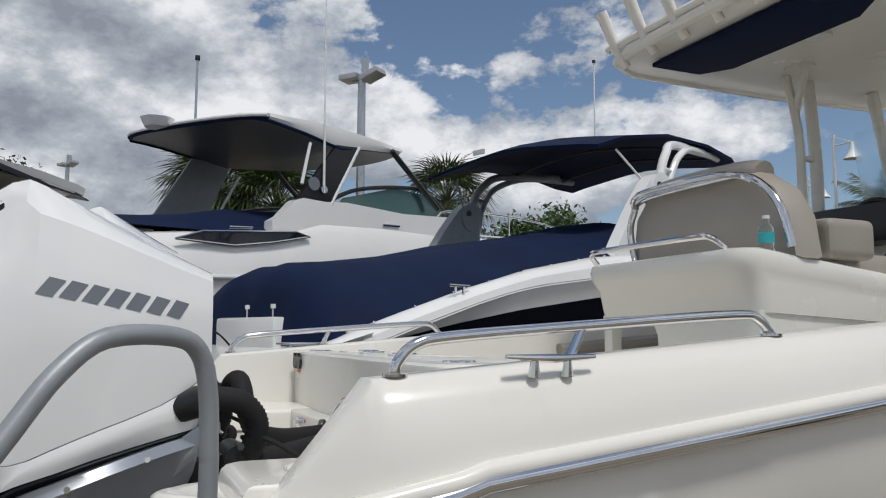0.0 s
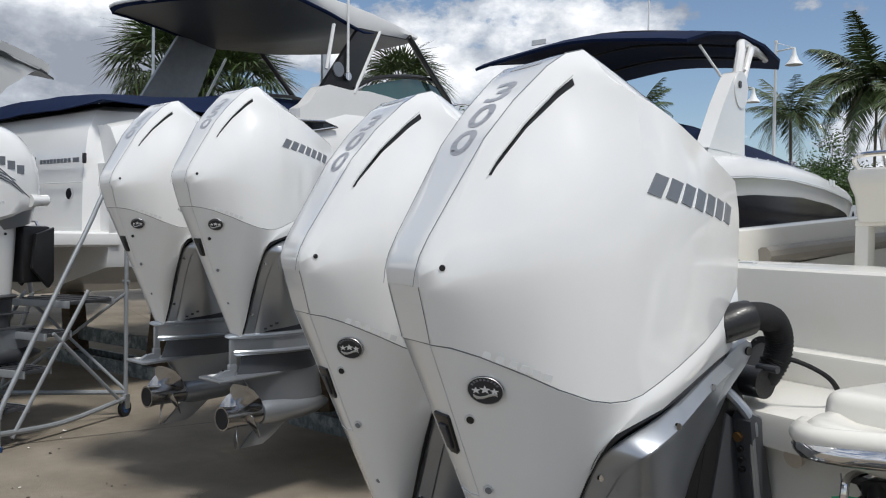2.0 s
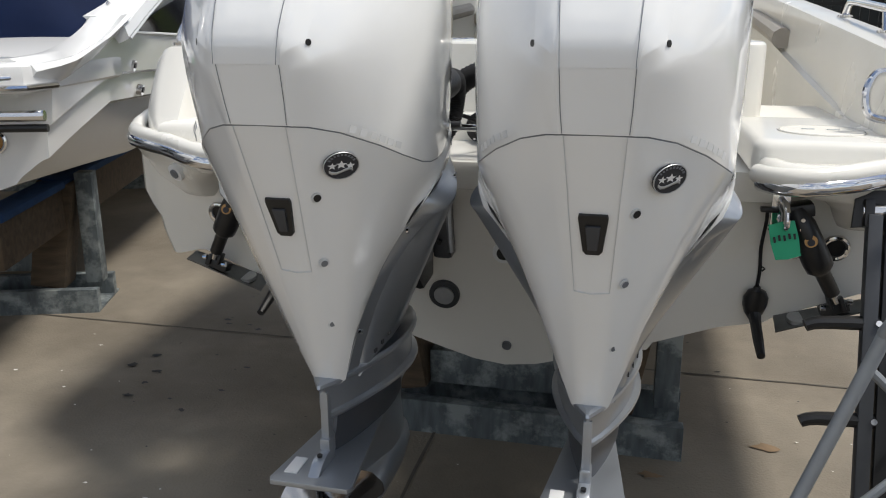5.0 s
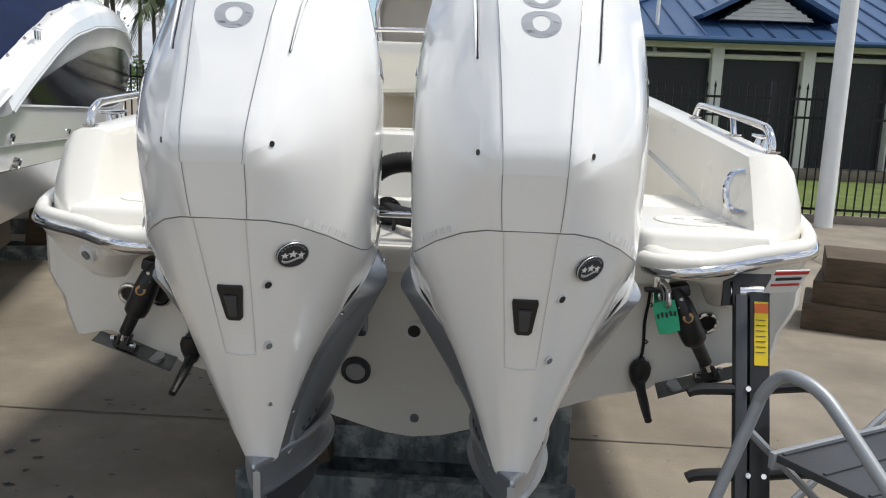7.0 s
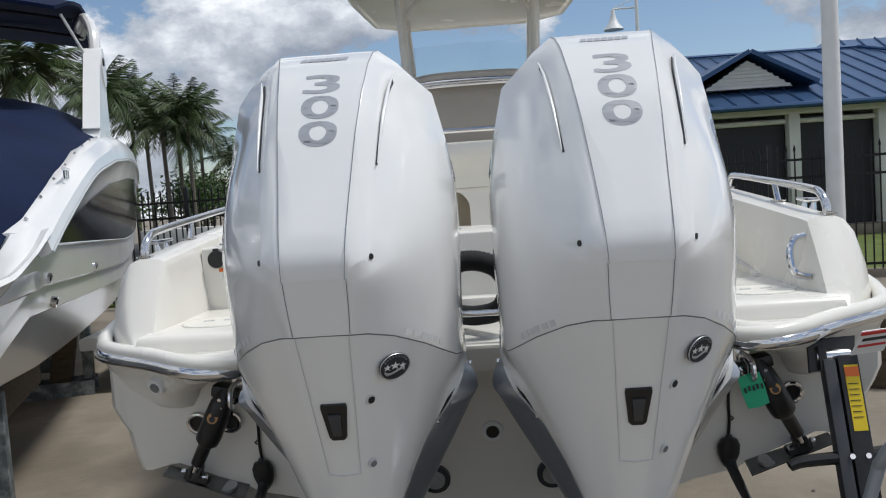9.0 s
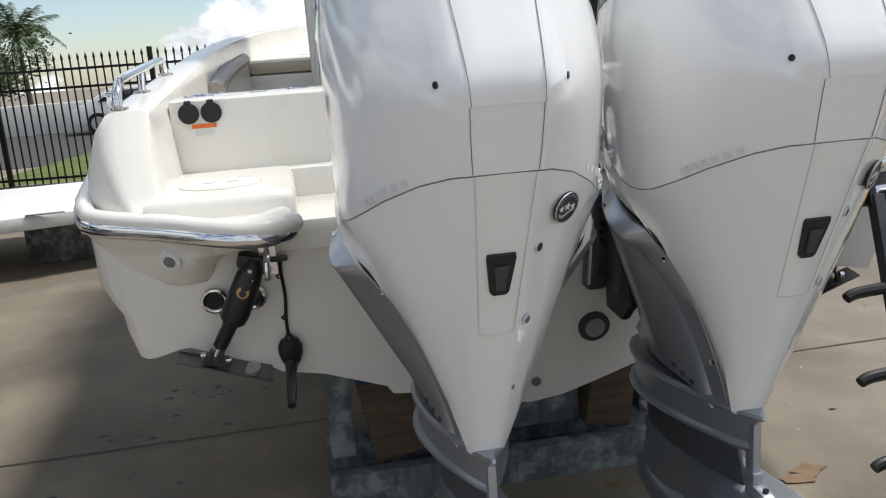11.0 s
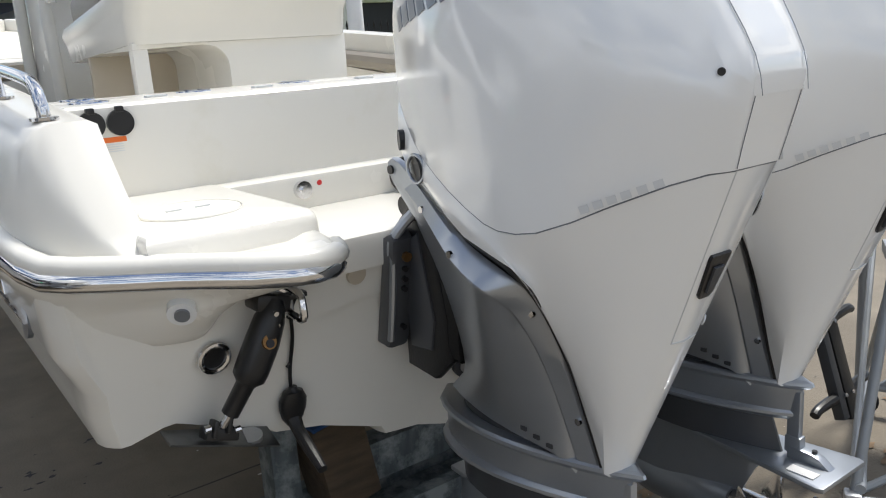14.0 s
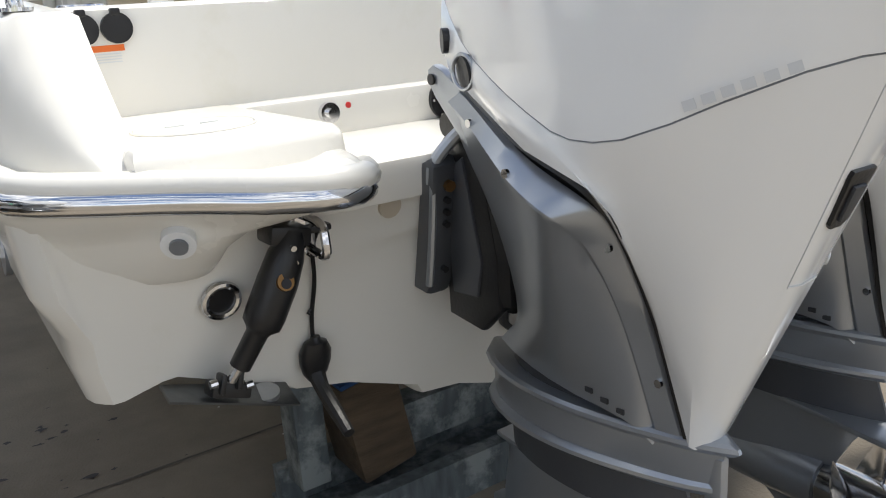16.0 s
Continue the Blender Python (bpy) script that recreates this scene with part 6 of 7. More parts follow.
for s in (1, -1):
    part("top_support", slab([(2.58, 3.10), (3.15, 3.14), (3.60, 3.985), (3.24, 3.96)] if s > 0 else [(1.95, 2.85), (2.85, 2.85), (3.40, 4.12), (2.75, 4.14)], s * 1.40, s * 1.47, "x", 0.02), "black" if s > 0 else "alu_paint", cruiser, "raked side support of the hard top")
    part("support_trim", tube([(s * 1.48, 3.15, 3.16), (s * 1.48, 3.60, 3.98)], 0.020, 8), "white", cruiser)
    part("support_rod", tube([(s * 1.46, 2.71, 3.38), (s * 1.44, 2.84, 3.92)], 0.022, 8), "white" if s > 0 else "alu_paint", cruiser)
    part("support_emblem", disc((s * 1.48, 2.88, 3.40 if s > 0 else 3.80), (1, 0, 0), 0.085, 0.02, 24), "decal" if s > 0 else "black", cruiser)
    part("windscreen_frame", tube([(s * 1.46, 3.15, 3.22), (s * 1.44, 3.6, 3.42), (s * 1.40, 4.4, 3.56), (s * 1.32, 5.0, 3.56), (s * 1.15, 5.6, 3.30)], 0.028, 8, None, 5), "black", cruiser)
    part("side_glass", sheet([[(s * 1.45, 3.30, 3.20), (s * 1.42, 4.3, 3.16), (s * 1.16, 5.5, 3.24)], [(s * 1.45, 3.36, 3.28), (s * 1.40, 4.3, 3.54), (s * 1.28, 5.1, 3.53)]], 0.01), "green_glass", cruiser, "green tinted side glass")
    part("windscreen_post", tube([(s * 1.44, 4.20, 4.04 if s > 0 else 4.20), (s * 1.40, 5.14, 3.34)], 0.04, 8), "black", cruiser)
    part("shoulder_step", loft([[(s * 1.30, y, z0), (s * 1.50, y, z0), (s * 1.49, y, z1), (s * 1.32, y, z1)] for y, z0, z1 in ((2.28, 2.70, 2.88), (2.40, 2.70, 2.95), (2.60, 2.70, 3.16), (2.72, 2.70, 3.20), (3.06, 2.70, 3.19), (3.4, 2.75, 3.22), (4.4, 2.80, 3.18), (5.6, 2.80, 3.24))]), "gel_cool", cruiser, "white shoulder of the deck")
    part("hull_window", slab([(1.03, 2.54), (1.33, 2.64), (2.55, 2.74), (2.72, 2.71), (2.24, 2.61), (1.72, 2.53)], s * 1.585, s * 1.60, "x"), "glass", cruiser, "long dark hull window")
    part("hull_window_trim", tube([(s * 1.602, 1.00, 2.54), (s * 1.602, 1.32, 2.65), (s * 1.602, 2.55, 2.75), (s * 1.602, 2.75, 2.71), (s * 1.602, 2.24, 2.60), (s * 1.602, 1.72, 2.52), (s * 1.602, 1.00, 2.54)], 0.014, 6), "chrome", cruiser)
    part("bow_rail", tube([(s * 1.44, 5.0, 3.12), (s * 1.42, 5.3, 3.32), (s * 1.30, 6.6, 3.42), (s * 1.0, 8.2, 3.45), (s * 0.4, 10.0, 3.42)], 0.018, 8, None, 5), "chrome", cruiser)
    for y, x in ((5.9, 1.38), (6.9, 1.26), (8.2, 1.0)):
        part("rail_post", tube([(s * x, y, 2.95), (s * x, y, 3.42)], 0.014, 8), "chrome", cruiser)
    part("cleat", tube([(s * 1.50, 4.0, 2.99), (s * 1.50, 4.3, 3.0)], 0.018, 8), "chrome", cruiser)
    part("cleat", tube([(s * 1.50, 1.7, 2.74), (s * 1.50, 2.0, 2.76)], 0.018, 8), "chrome", cruiser)
    part("rub_strip", tube([(s * 1.61, 0.1, 2.10), (s * 1.61, 4.6, 2.26)], 0.03, 8), "decal_soft", cruiser)
part("whip_antenna", tube([(1.50, 3.02, 3.3), (1.50, 3.0, 5.9)], [0.018, 0.006], 8), "white", cruiser)
part("antenna_mount", disc((1.49, 3.02, 3.34), (1, 0, 0), 0.05, 0.05, 14), "chrome", cruiser)


# ---- cruiser with a swept arch, farther along the row ----
ARM = pose(-7.46, -4.4, 0, 0, 0, 55)
arch_boat = thing("arch_cruiser", "white cruiser with a swept arch and black cover", "boat", ARM)
hull = thing("covered_boat", "small white boat under a black cover carrying older motors", "boat", pose(-6.05, -2.70, 0, 0, 0, 88))
hull_shell(hull, 2.6, 1.05, 0.75, 1.05, lambda y: 1.52 + 0.03 * y)
part("swim_platform", prism([(-1.02, 0.1), (-0.9, -0.35), (0.9, -0.35), (1.02, 0.1)], 1.15, 1.28, 0.04), "gel_cool", hull, "white swim platform")
part("bunk_strip", box((0, 0.8, 0.70), (1.8, 1.6, 0.05), 0.01), "carpet", hull)
part("cockpit_cover", sheet([[(1.03 * t, y, 1.52 + (h - 1.52) * (1 - abs(t) ** 6)) for t in np.linspace(-1, 1, 15)] for y, h in ((0.0, 1.52), (0.06, 2.0), (0.25, 2.36), (1.0, 2.42), (1.6, 2.40), (2.2, 2.2))], 0.01), "black_canvas", hull, "black canvas cockpit cover", 60)
rings = []
for y in (1.6, 2.0, 3.0, 4.5, 6.0, 7.5, 9.0):
    k = max(0.06, 1 - max(0, (y - 4.6) / 4.6) ** 2.2)
    rings.append([(x * k, y, z + 0.02 * y) for x, z in ((-1.18, 1.9), (-1.1, 1.1), (0, 0.8), (1.1, 1.1), (1.18, 1.9), (1.12, 2.45), (0.9, 2.58), (-0.9, 2.58), (-1.12, 2.45))])
part("hull", loft(rings), "gel_cool", arch_boat, "white gelcoat hull and deck", 30)
part("cockpit_cover", sheet([[(1.10 * t, y, h - 0.10 * abs(t) ** 4) for t in np.linspace(-1, 1, 11)] for y, h in ((1.62, 2.60), (2.0, 2.70), (3.2, 2.80), (4.4, 2.84), (5.4, 2.78))], 0.01), "black_canvas", arch_boat, "black canvas cockpit cover", 60)
for s in (1, -1):
    leg = [(2.56, 2.66, 0.62), (3.00, 2.98, 0.50), (3.40, 3.30, 0.50), (3.70, 3.58, 0.72), (3.80, 3.72, 0.95)]
    part("arch_leg", loft([[(s * 1.04, y, z), (s * 1.18, y, z), (s * 1.18, y + w, z), (s * 1.04, y + w, z)] for y, z, w in leg]), "gel_cool", arch_boat, "swept white arch leg", 40)
    part("arch_emblem", disc((s * 1.185, 3.52, 3.12), (1, 0, 0), 0.09, 0.02, 20), "black", arch_boat)
    part("arch_stripe", slab([(2.60, 3.84), (3.9, 3.70), (4.15, 3.64), (3.6, 3.66), (3.0, 3.72)], s * 1.20, s * 1.215, "x"), "black", arch_boat, "dark inset stripe")
rows = [[(1.20 * t, y + 0.55 * f * abs(t) - 0.10 * (1 - t * t) * (1 - f), h - 0.08 * abs(t) ** 3) for t in np.linspace(-1, 1, 13)] for y, h, f in ((2.12, 3.80, 0), (2.2, 3.88, 0), (2.8, 3.93, 0.2), (3.5, 3.93, 0.6), (4.1, 3.88, 1.0), (4.3, 3.84, 1.0))]
part("arch_top", sheet(rows, 0.12), "gel_cool", arch_boat, "white arch top", 40)
part("arch_lining", sheet([[Vector(p) + Vector((0, 0.10, -0.16)) for p in r] for r in rows], 0.02), "grey_dark", arch_boat, "dark arch underside")


def older_motor(m):
    e = thing("outboard_motor", "older white and grey outboard motor with rounded cowl", "outboard motor", None, "outboard motors on the sterns")
    sec = [  # z, aft y, fore y, half width, slope fore and aft
        (1.265, -0.82, -0.16, 0.105, 0.30), (1.225, -0.905, -0.09, 0.205, 0.30), (1.250, -0.930, -0.075, 0.228, 0.29), (1.36, -0.955, -0.065, 0.243, 0.20), (1.52, -0.968, -0.075, 0.251, 0.10), (1.66, -0.962, -0.10, 0.249, 0.04), (1.70, -0.948, -0.11, 0.242, 0.03), (1.80, -0.930, -0.16, 0.226, -0.03), (1.875, -0.885, -0.22, 0.192, -0.07), (1.918, -0.82, -0.30, 0.148, -0.09), (1.932, -0.74, -0.38, 0.088, -0.09)]
    rings = []
    for z, a, f, w, tilt in sec:
        ring = []
        for t in np.linspace(0, 2 * math.pi, 33)[:-1]:
            y = (a + f) / 2 + (f - a) / 2 * abs(math.sin(t)) ** 0.75 * (1 if math.sin(t) >= 0 else -1)
            ring.append((w * abs(math.cos(t)) ** 0.6 * (1 if math.cos(t) >= 0 else -1), y, z + tilt * (y + 0.5)))
        rings.append(ring)
    part("upper_cowl", loft(rings), "cowl", e, "rounded white cowl", 35)

    def flank(y, z):
        q = [[float(v) for v in row] for row in sec[1:]]
        a, f, w = (float(np.interp(z, [r[0] + r[4] * (y + 0.5) for r in q], [r[j] for r in q])) for j in (1, 2, 3))
        u = min(1.0, abs(2 * (y - (a + f) / 2) / (f - a))) ** 1.333
        return w * max(0.0, 1 - u * u) ** 0.3

    part("lower_cowl", loft([[(x, y, z + 0.20 * (y + 0.5)) for x, y, z in teardrop(-0.80, -0.20, 0.165, 1.24)], [(x, y, z + 0.12 * (y + 0.5)) for x, y, z in teardrop(-0.765, -0.20, 0.150, 1.12)], teardrop(-0.70, -0.21, 0.120, 0.98), teardrop(-0.62, -0.22, 0.090, 0.82), teardrop(-0.565, -0.23, 0.066, 0.70)]), "cowl", e, "white leg cover", 40)
    part("cowl_skirt", loft([[(x, y, z + 0.34 * (y + 0.5)) for x, y, z in teardrop(-0.66, -0.06, 0.205, 1.235)], [(x, y, z + 0.22 * (y + 0.5)) for x, y, z in teardrop(-0.58, -0.10, 0.165, 1.150)]]), "grey", e, "grey wedge under the cowl")
    part("collar", loft([teardrop(-0.60, -0.22, 0.080, 0.71), teardrop(-0.66, -0.17, 0.105, 0.695), teardrop(-0.60, -0.22, 0.060, 0.67), teardrop(-0.58, -0.24, 0.045, 0.46)]), "cast", e, "", 40)
    part("cavitation_plate", prism([(-0.05, -0.05), (0.05, -0.05), (0.12, -0.8), (-0.12, -0.8)], 0.45, 0.466, 0.004), "cast", e)
    part("splash_plate", prism([(-0.05, -0.12), (0.05, -0.12), (0.10, -0.70), (-0.10, -0.70)], 0.56, 0.572, 0.004), "cast", e)
    part("gearcase", tube([(0, 0.0, 0.26), (0, -0.1, 0.26), (0, -0.4, 0.26), (0, -0.55, 0.26)], [0.01, 0.06, 0.075, 0.065], 16), "cast", e, "", 40)
    part("strut", loft([teardrop(-0.60, -0.10, 0.05, 0.46), teardrop(-0.52, -0.08, 0.045, 0.30)]), "grey", e)
    part("skeg", slab([(-0.12, 0.22), (-0.5, 0.22), (-0.56, 0.03), (-0.4, 0.06)], -0.006, 0.006, "x"), "grey", e)
    pr = part("propeller", disc((0, -0.67, 0.26), (0, 1, 0), 0.058, 0.22, 20), "prop_steel", e)
    for k in range(4):
        rows3 = [[Vector((r * math.cos(a + k * 1.571), -0.64 - 0.08 * a, 0.26 + r * math.sin(a + k * 1.571))) for a in np.linspace(-0.5, 0.5, 5)] for r in (0.05, 0.11, 0.17)]
        part("blade", sheet(rows3, 0.004), "prop_steel", pr)
    for s in (1, -1):
        for k in range(3):
            line = [(-0.74 + 0.07 * k, 1.625 - 0.030 * k), (-0.62 + 0.06 * k, 1.622 - 0.034 * k), (-0.48 + 0.05 * k, 1.590 - 0.040 * k), (-0.34 + 0.03 * k, 1.530 - 0.045 * k)]
            part("side_groove", tube([(s * (flank(y, z) + 0.001), y, z) for y, z in line], [0.002, 0.007, 0.006, 0.002], 6, None, 4), "decal", e)
        part("parting_line", tube([(s * (flank(y, z) + 0.0005), y, z) for y, z in ((-0.90, 1.715), (-0.80, 1.720), (-0.62, 1.690), (-0.45, 1.600), (-0.30, 1.470), (-0.20, 1.400))], 0.004, 6, None, 4), "decal", e)
        for k in range(7):
            y, z = -0.735 + 0.072 * k, 1.765 - 0.026 * k
            part("mark_block", box((s * (flank(y, z) - 0.003), y, z), (0.014, 0.054, 0.060)), "decal", e)
        for k in range(6):
            y, z = -0.56 + 0.026 * k, 1.325 + 0.010 * k
            part("mark_block", box((s * (flank(y, z) - 0.003), y, z), (0.010, 0.018, 0.014)), "decal_soft", e)
        for y, z in ((-0.55, 1.12), (-0.48, 0.96), (-0.42, 0.84), (-0.36, 1.15)):
            part("cover_screw", disc((s * 0.125 * (z - 0.3) / 0.82, y, z), (s, 0, 0), 0.010, 0.05, 10), "black", e)
        part("cowl_hole", box((0, 0, 0), (0.045, 0.020, 0.070), 0.008, None, pose(s * 0.135, -0.905, 1.205, -12, 0, s * 38)), "black", e)
        part("side_arm", tube([(s * 0.20, -0.22, 1.39), (s * 0.15, -0.06, 1.40), (s * 0.13, -0.02, 1.40)], [0.05, 0.045, 0.02], 12), "cowl", e)
        part("clamp_bracket", slab([(-0.01, 1.2), (-0.15, 1.15), (-0.18, 0.9), (-0.05, 0.75), (-0.01, 0.8)], s * 0.15, s * 0.19, "x", 0.01), "black", e)
    for x in (-0.105, 0, 0.105):
        part("cowl_vent", box((0, 0, 0), (0.072, 0.075, 0.030), 0.008, None, pose(x, -0.862 + abs(x) * 0.35, 1.912 - abs(x) * 0.12, -28, 0, 0)), "black", e)
        part("vent_lip", box((0, 0, 0), (0.082, 0.020, 0.018), 0.006, None, pose(x, -0.815 + abs(x) * 0.35, 1.938 - abs(x) * 0.12, -10, 0, 0)), "cowl", e)
    nm = moved(text_mesh("350", 0.120, 0.003), Matrix(((1, 0, 0, 0), (0, 0, -1, -0.968), (0, 1, 0, 1.60), (0, 0, 0, 1))))
    part("digit", nm, "decal", e, "grey numerals", 10)
    part("swivel_bracket", box((0, -0.10, 1.0), (0.24, 0.22, 0.42), 0.03), "black", e)
    e.matrix_basis = m
    return e


OLD = older_motor(pose(-5.01, -1.23, 0.33, 0, 0, 27))
copy_thing(OLD, pose(-5.67, -1.97, 0.33, 0, 0, 27))


# ---- supports under the boats ----
def boat_stand(m, span, post_h, label):
    st = thing("boat_stand", label, "boat stand", m, "stands under the boats")
    for y in (-0.15, 0.15):
        part("channel", slab([(y - 0.045, 0.0), (y + 0.045, 0.0), (y + 0.045, 0.012), (y + 0.006, 0.012), (y + 0.006, 0.13), (y - 0.045, 0.13)], -span, span, "x", 0.003), "galv", st, "galvanised steel channel with white streaks")
    part("tie_plate", box((0, 0, 0.006), (2 * span, 0.22, 0.010)), "galv", st)
    for s in (1, -1):
        part("post", box((s * (span - 0.06), 0.02, 0.12 + post_h / 2), (0.09, 0.10, post_h), 0.006), "galv", st)
        part("timber_block", box((0, 0, 0), (0.18, 0.20, post_h * 0.95), 0.012, None, pose(s * (span - 0.24), 0.0, 0.13 + post_h * 0.45, 0, s * 10, 0)), "wood", st, "brown timber block")
        part("carpet_pad", box((0, 0, 0), (0.16, 0.21, 0.014), 0.004, None, pose(s * (span - 0.205), 0.0, 0.13 + post_h * 0.945, 0, s * 10, 0)), "carpet", st, "blue carpet pad")
    part("cross_beam", box((0, 0.02, 0.13 + post_h * 0.22), (2 * span - 0.7, 0.10, 0.14), 0.01), "galv", st)
    return st


boat_stand(pose(-0.04, 0.46, 0), 0.66, 0.33, "galvanised steel boat stand with brown timber blocks")
boat_stand(pose(0.0, 4.2, 0), 0.66, 0.55, "galvanised steel boat stand with brown timber blocks")
boat_stand(DBM @ pose(0.0, 1.05, 0), 1.0, 0.62, "grey steel boat stand under the deck boat")
boat_stand(DBM @ pose(0.0, 4.6, 0), 1.0, 0.70, "grey steel boat stand under the deck boat")
boat_stand(CRM @ pose(0.0, 1.0, 0), 1.1, 0.85, "grey steel boat stand under the cruiser")
boat_stand(CRM @ pose(0.0, 6.0, 0), 1.1, 0.95, "grey steel boat stand under the cruiser")
boat_stand(ARM @ pose(0.0, 3.2, 0), 0.9, 0.62, "grey steel boat stand under the cruiser")
for s in (1, -1):
    bunk = thing("timber_bunk", "long timber bunk with blue carpet under the deck boat", "bunk", DBM @ pose(s * 0.80, 1.5, 0.66), "bunks under the deck boat")
    part("beam", box((0, 0, -0.10), (0.10, 2.7, 0.22), 0.01), "wood", bunk)
    part("carpet_strip", box((0, 0, 0.03), (0.14, 2.7, 0.04), 0.01), "carpet", bunk)


# ---- rolling ladders ----
def rolling_ladder(m, label, deep=False):
    ld = thing("rolling_ladder", label, "ladder", None, "rolling ladders")
    w, r = (0.66 if deep else 0.62), 0.0165
    if deep:
        tall = [(-0.05, 0.02), (-0.05, 0.16), (-0.01, 0.26), (0.06, 0.42), (0.345, 0.83), (0.69, 1.278), (0.785, 1.400), (0.85, 1.480), (0.925, 1.530), (1.045, 1.532), (1.095, 1.505), (1.115, 1.44), (1.12, 1.34), (1.12, 1.2), (1.10, 0.09)]
        hoop = [(0, 0, 0.02), (0, 0.0, 0.16), (0, 0.06, 0.23), (0, 0.14, 0.31), (0, 0.60, 0.66), (0, 0.84, 0.865), (0, 0.92, 0.925), (-0.01, 0.985, 0.945), (-0.01, 1.035, 0.93), (-0.02, 1.075, 0.87), (-0.035, 1.095, 0.78), (-0.25, 1.185, 0.09)]
        steps, cx, cy, top = ((0.04, 0.19), (0.25, 0.37), (0.46, 0.55), (0.68, 0.71)), -0.25, 1.185, 0.62
    else:
        tall = [(0, 0.02), (0.0, 0.18), (0.04, 0.27), (0.14, 0.42), (0.42, 0.83), (0.72, 1.265), (0.80, 1.390), (0.86, 1.475), (0.93, 1.530), (1.03, 1.530), (1.08, 1.47), (1.09, 1.34), (1.09, 1.2), (1.09, 0.09)]
        hoop = [(0, 0, 0.02), (0, 0.0, 0.18), (0, 0.04, 0.27), (0, 0.14, 0.40), (0, 0.46, 0.79), (0, 0.55, 0.90), (0, 0.64, 0.945), (0, 0.72, 0.92), (-0.02, 0.77, 0.83), (-0.04, 0.765, 0.74), (-0.30, 0.70, 0.09)]
        steps, cx, cy, top = ((0.07, 0.21), (0.24, 0.41), (0.41, 0.61), (0.60, 0.79)), -0.30, 0.70, 0.70
    part("side_rail", tube([(w, y, z) for y, z in tall], r, 12, None, 4), "alu_paint", ld, "tall grey tube rail")
    part("side_rail", tube(hoop, r, 12, None, 4), "alu_paint", ld, "short grey tube hoop")
    part("mid_rail", tube([(w, 0.10, 0.06), (w, 0.72, 0.86)], r * 0.85, 8), "alu_paint", ld)
    part("mid_rail", tube([(0, 0.10, 0.06), (0, top, top + (0.04 if deep else 0.14))], r * 0.85, 8), "alu_paint", ld)
    part("rear_leg", tube([(w, 0.42, 0.62), (w, 1.05, 0.10)], r * 0.8, 8), "alu_paint", ld)
    part("rear_leg", tube([(0.02, 0.42, 0.52 if deep else 0.60), (cx + 0.04, cy, 0.12)], r * 0.8, 8), "alu_paint", ld)
    for k, (y, z) in enumerate(steps):
        d = 0.20 if k < 3 else 0.40
        part("step", box((w / 2, y + d / 2 - 0.04, z), (w - 0.03, d, 0.022), 0.004), "grey_dark", ld, "dark grip step")
        part("step_edge", box((w / 2, y - 0.045, z - 0.008), (w - 0.01, 0.018, 0.045), 0.004), "alu_paint", ld)
        part("step_edge", box((w / 2, y + d - 0.035, z - 0.008), (w - 0.01, 0.018, 0.045), 0.004), "alu_paint", ld)
        for g in range(4):
            part("grip_rib", box((w / 2, y - 0.015 + (d - 0.04) * g / 3, z + 0.013), (w - 0.05, 0.010, 0.006), 0.002), "grey_dark", ld)
    part("base_bar", tube([(0, 0, 0.10), (w, tall[0][0], 0.10)], r, 8), "alu_paint", ld)
    part("base_bar", tube([(w, tall[0][0], 0.10), (w, 0.5, 0.07), (w, 1.08, 0.12)], r, 8, None, 4), "alu_paint", ld)
    part("base_bar", tube([(0, 0, 0.10), (-0.08, 0.4, 0.07), (cx, cy - 0.02, 0.12)], r, 8, None, 4), "alu_paint", ld)
    part("rear_bar", tube([(w, 1.08, 0.16), (cx, cy - 0.02, 0.16)], r, 8), "alu_paint", ld)
    part("cross_brace", tube([(w, 1.08, 0.18), (-0.04, hoop[-2][1], 0.78)], r * 0.7, 8), "alu_paint", ld)
    part("cross_brace", tube([(cx + 0.04, cy, 0.18), (w, 1.08, 0.82)], r * 0.7, 8), "alu_paint", ld)
    part("rail_clamp", tube([(w - 0.03, 1.09, 0.90), (w + 0.03, 1.09, 0.90)], 0.012, 8), "alu", ld)
    for x, y in ((0, hoop[0][1]), (w, tall[0][0])):
        part("foot_cap", disc((x, y, 0.014), (0, 0, 1), 0.026, 0.028, 12), "carpet", ld, "blue rubber foot")
    for x, y in ((cx, cy), (w, 1.09)):
        part("caster_fork", box((x, y, 0.10), (0.05, 0.05, 0.10), 0.008), "alu", ld)
        wh = part("caster_wheel", disc((x, y - 0.01, 0.055), (1, 0, 0), 0.055, 0.032, 20), "rubber", ld, "black caster wheel")
        part("wheel_hub", disc((x, y - 0.01, 0.055), (1, 0, 0), 0.030, 0.036, 14), "carpet", wh)
    ld.matrix_basis = m
    return ld


rolling_ladder(pose(1.524, -1.547, 0, 0, 0, 31), "grey tubular rolling ladder beside the fishing boat", True)
rolling_ladder(pose(-4.88, -1.92, 0, 0, 0, 38) @ Matrix.Diagonal((1, 1.1, 1.22, 1)), "grey tubular rolling ladder beside the cruiser")

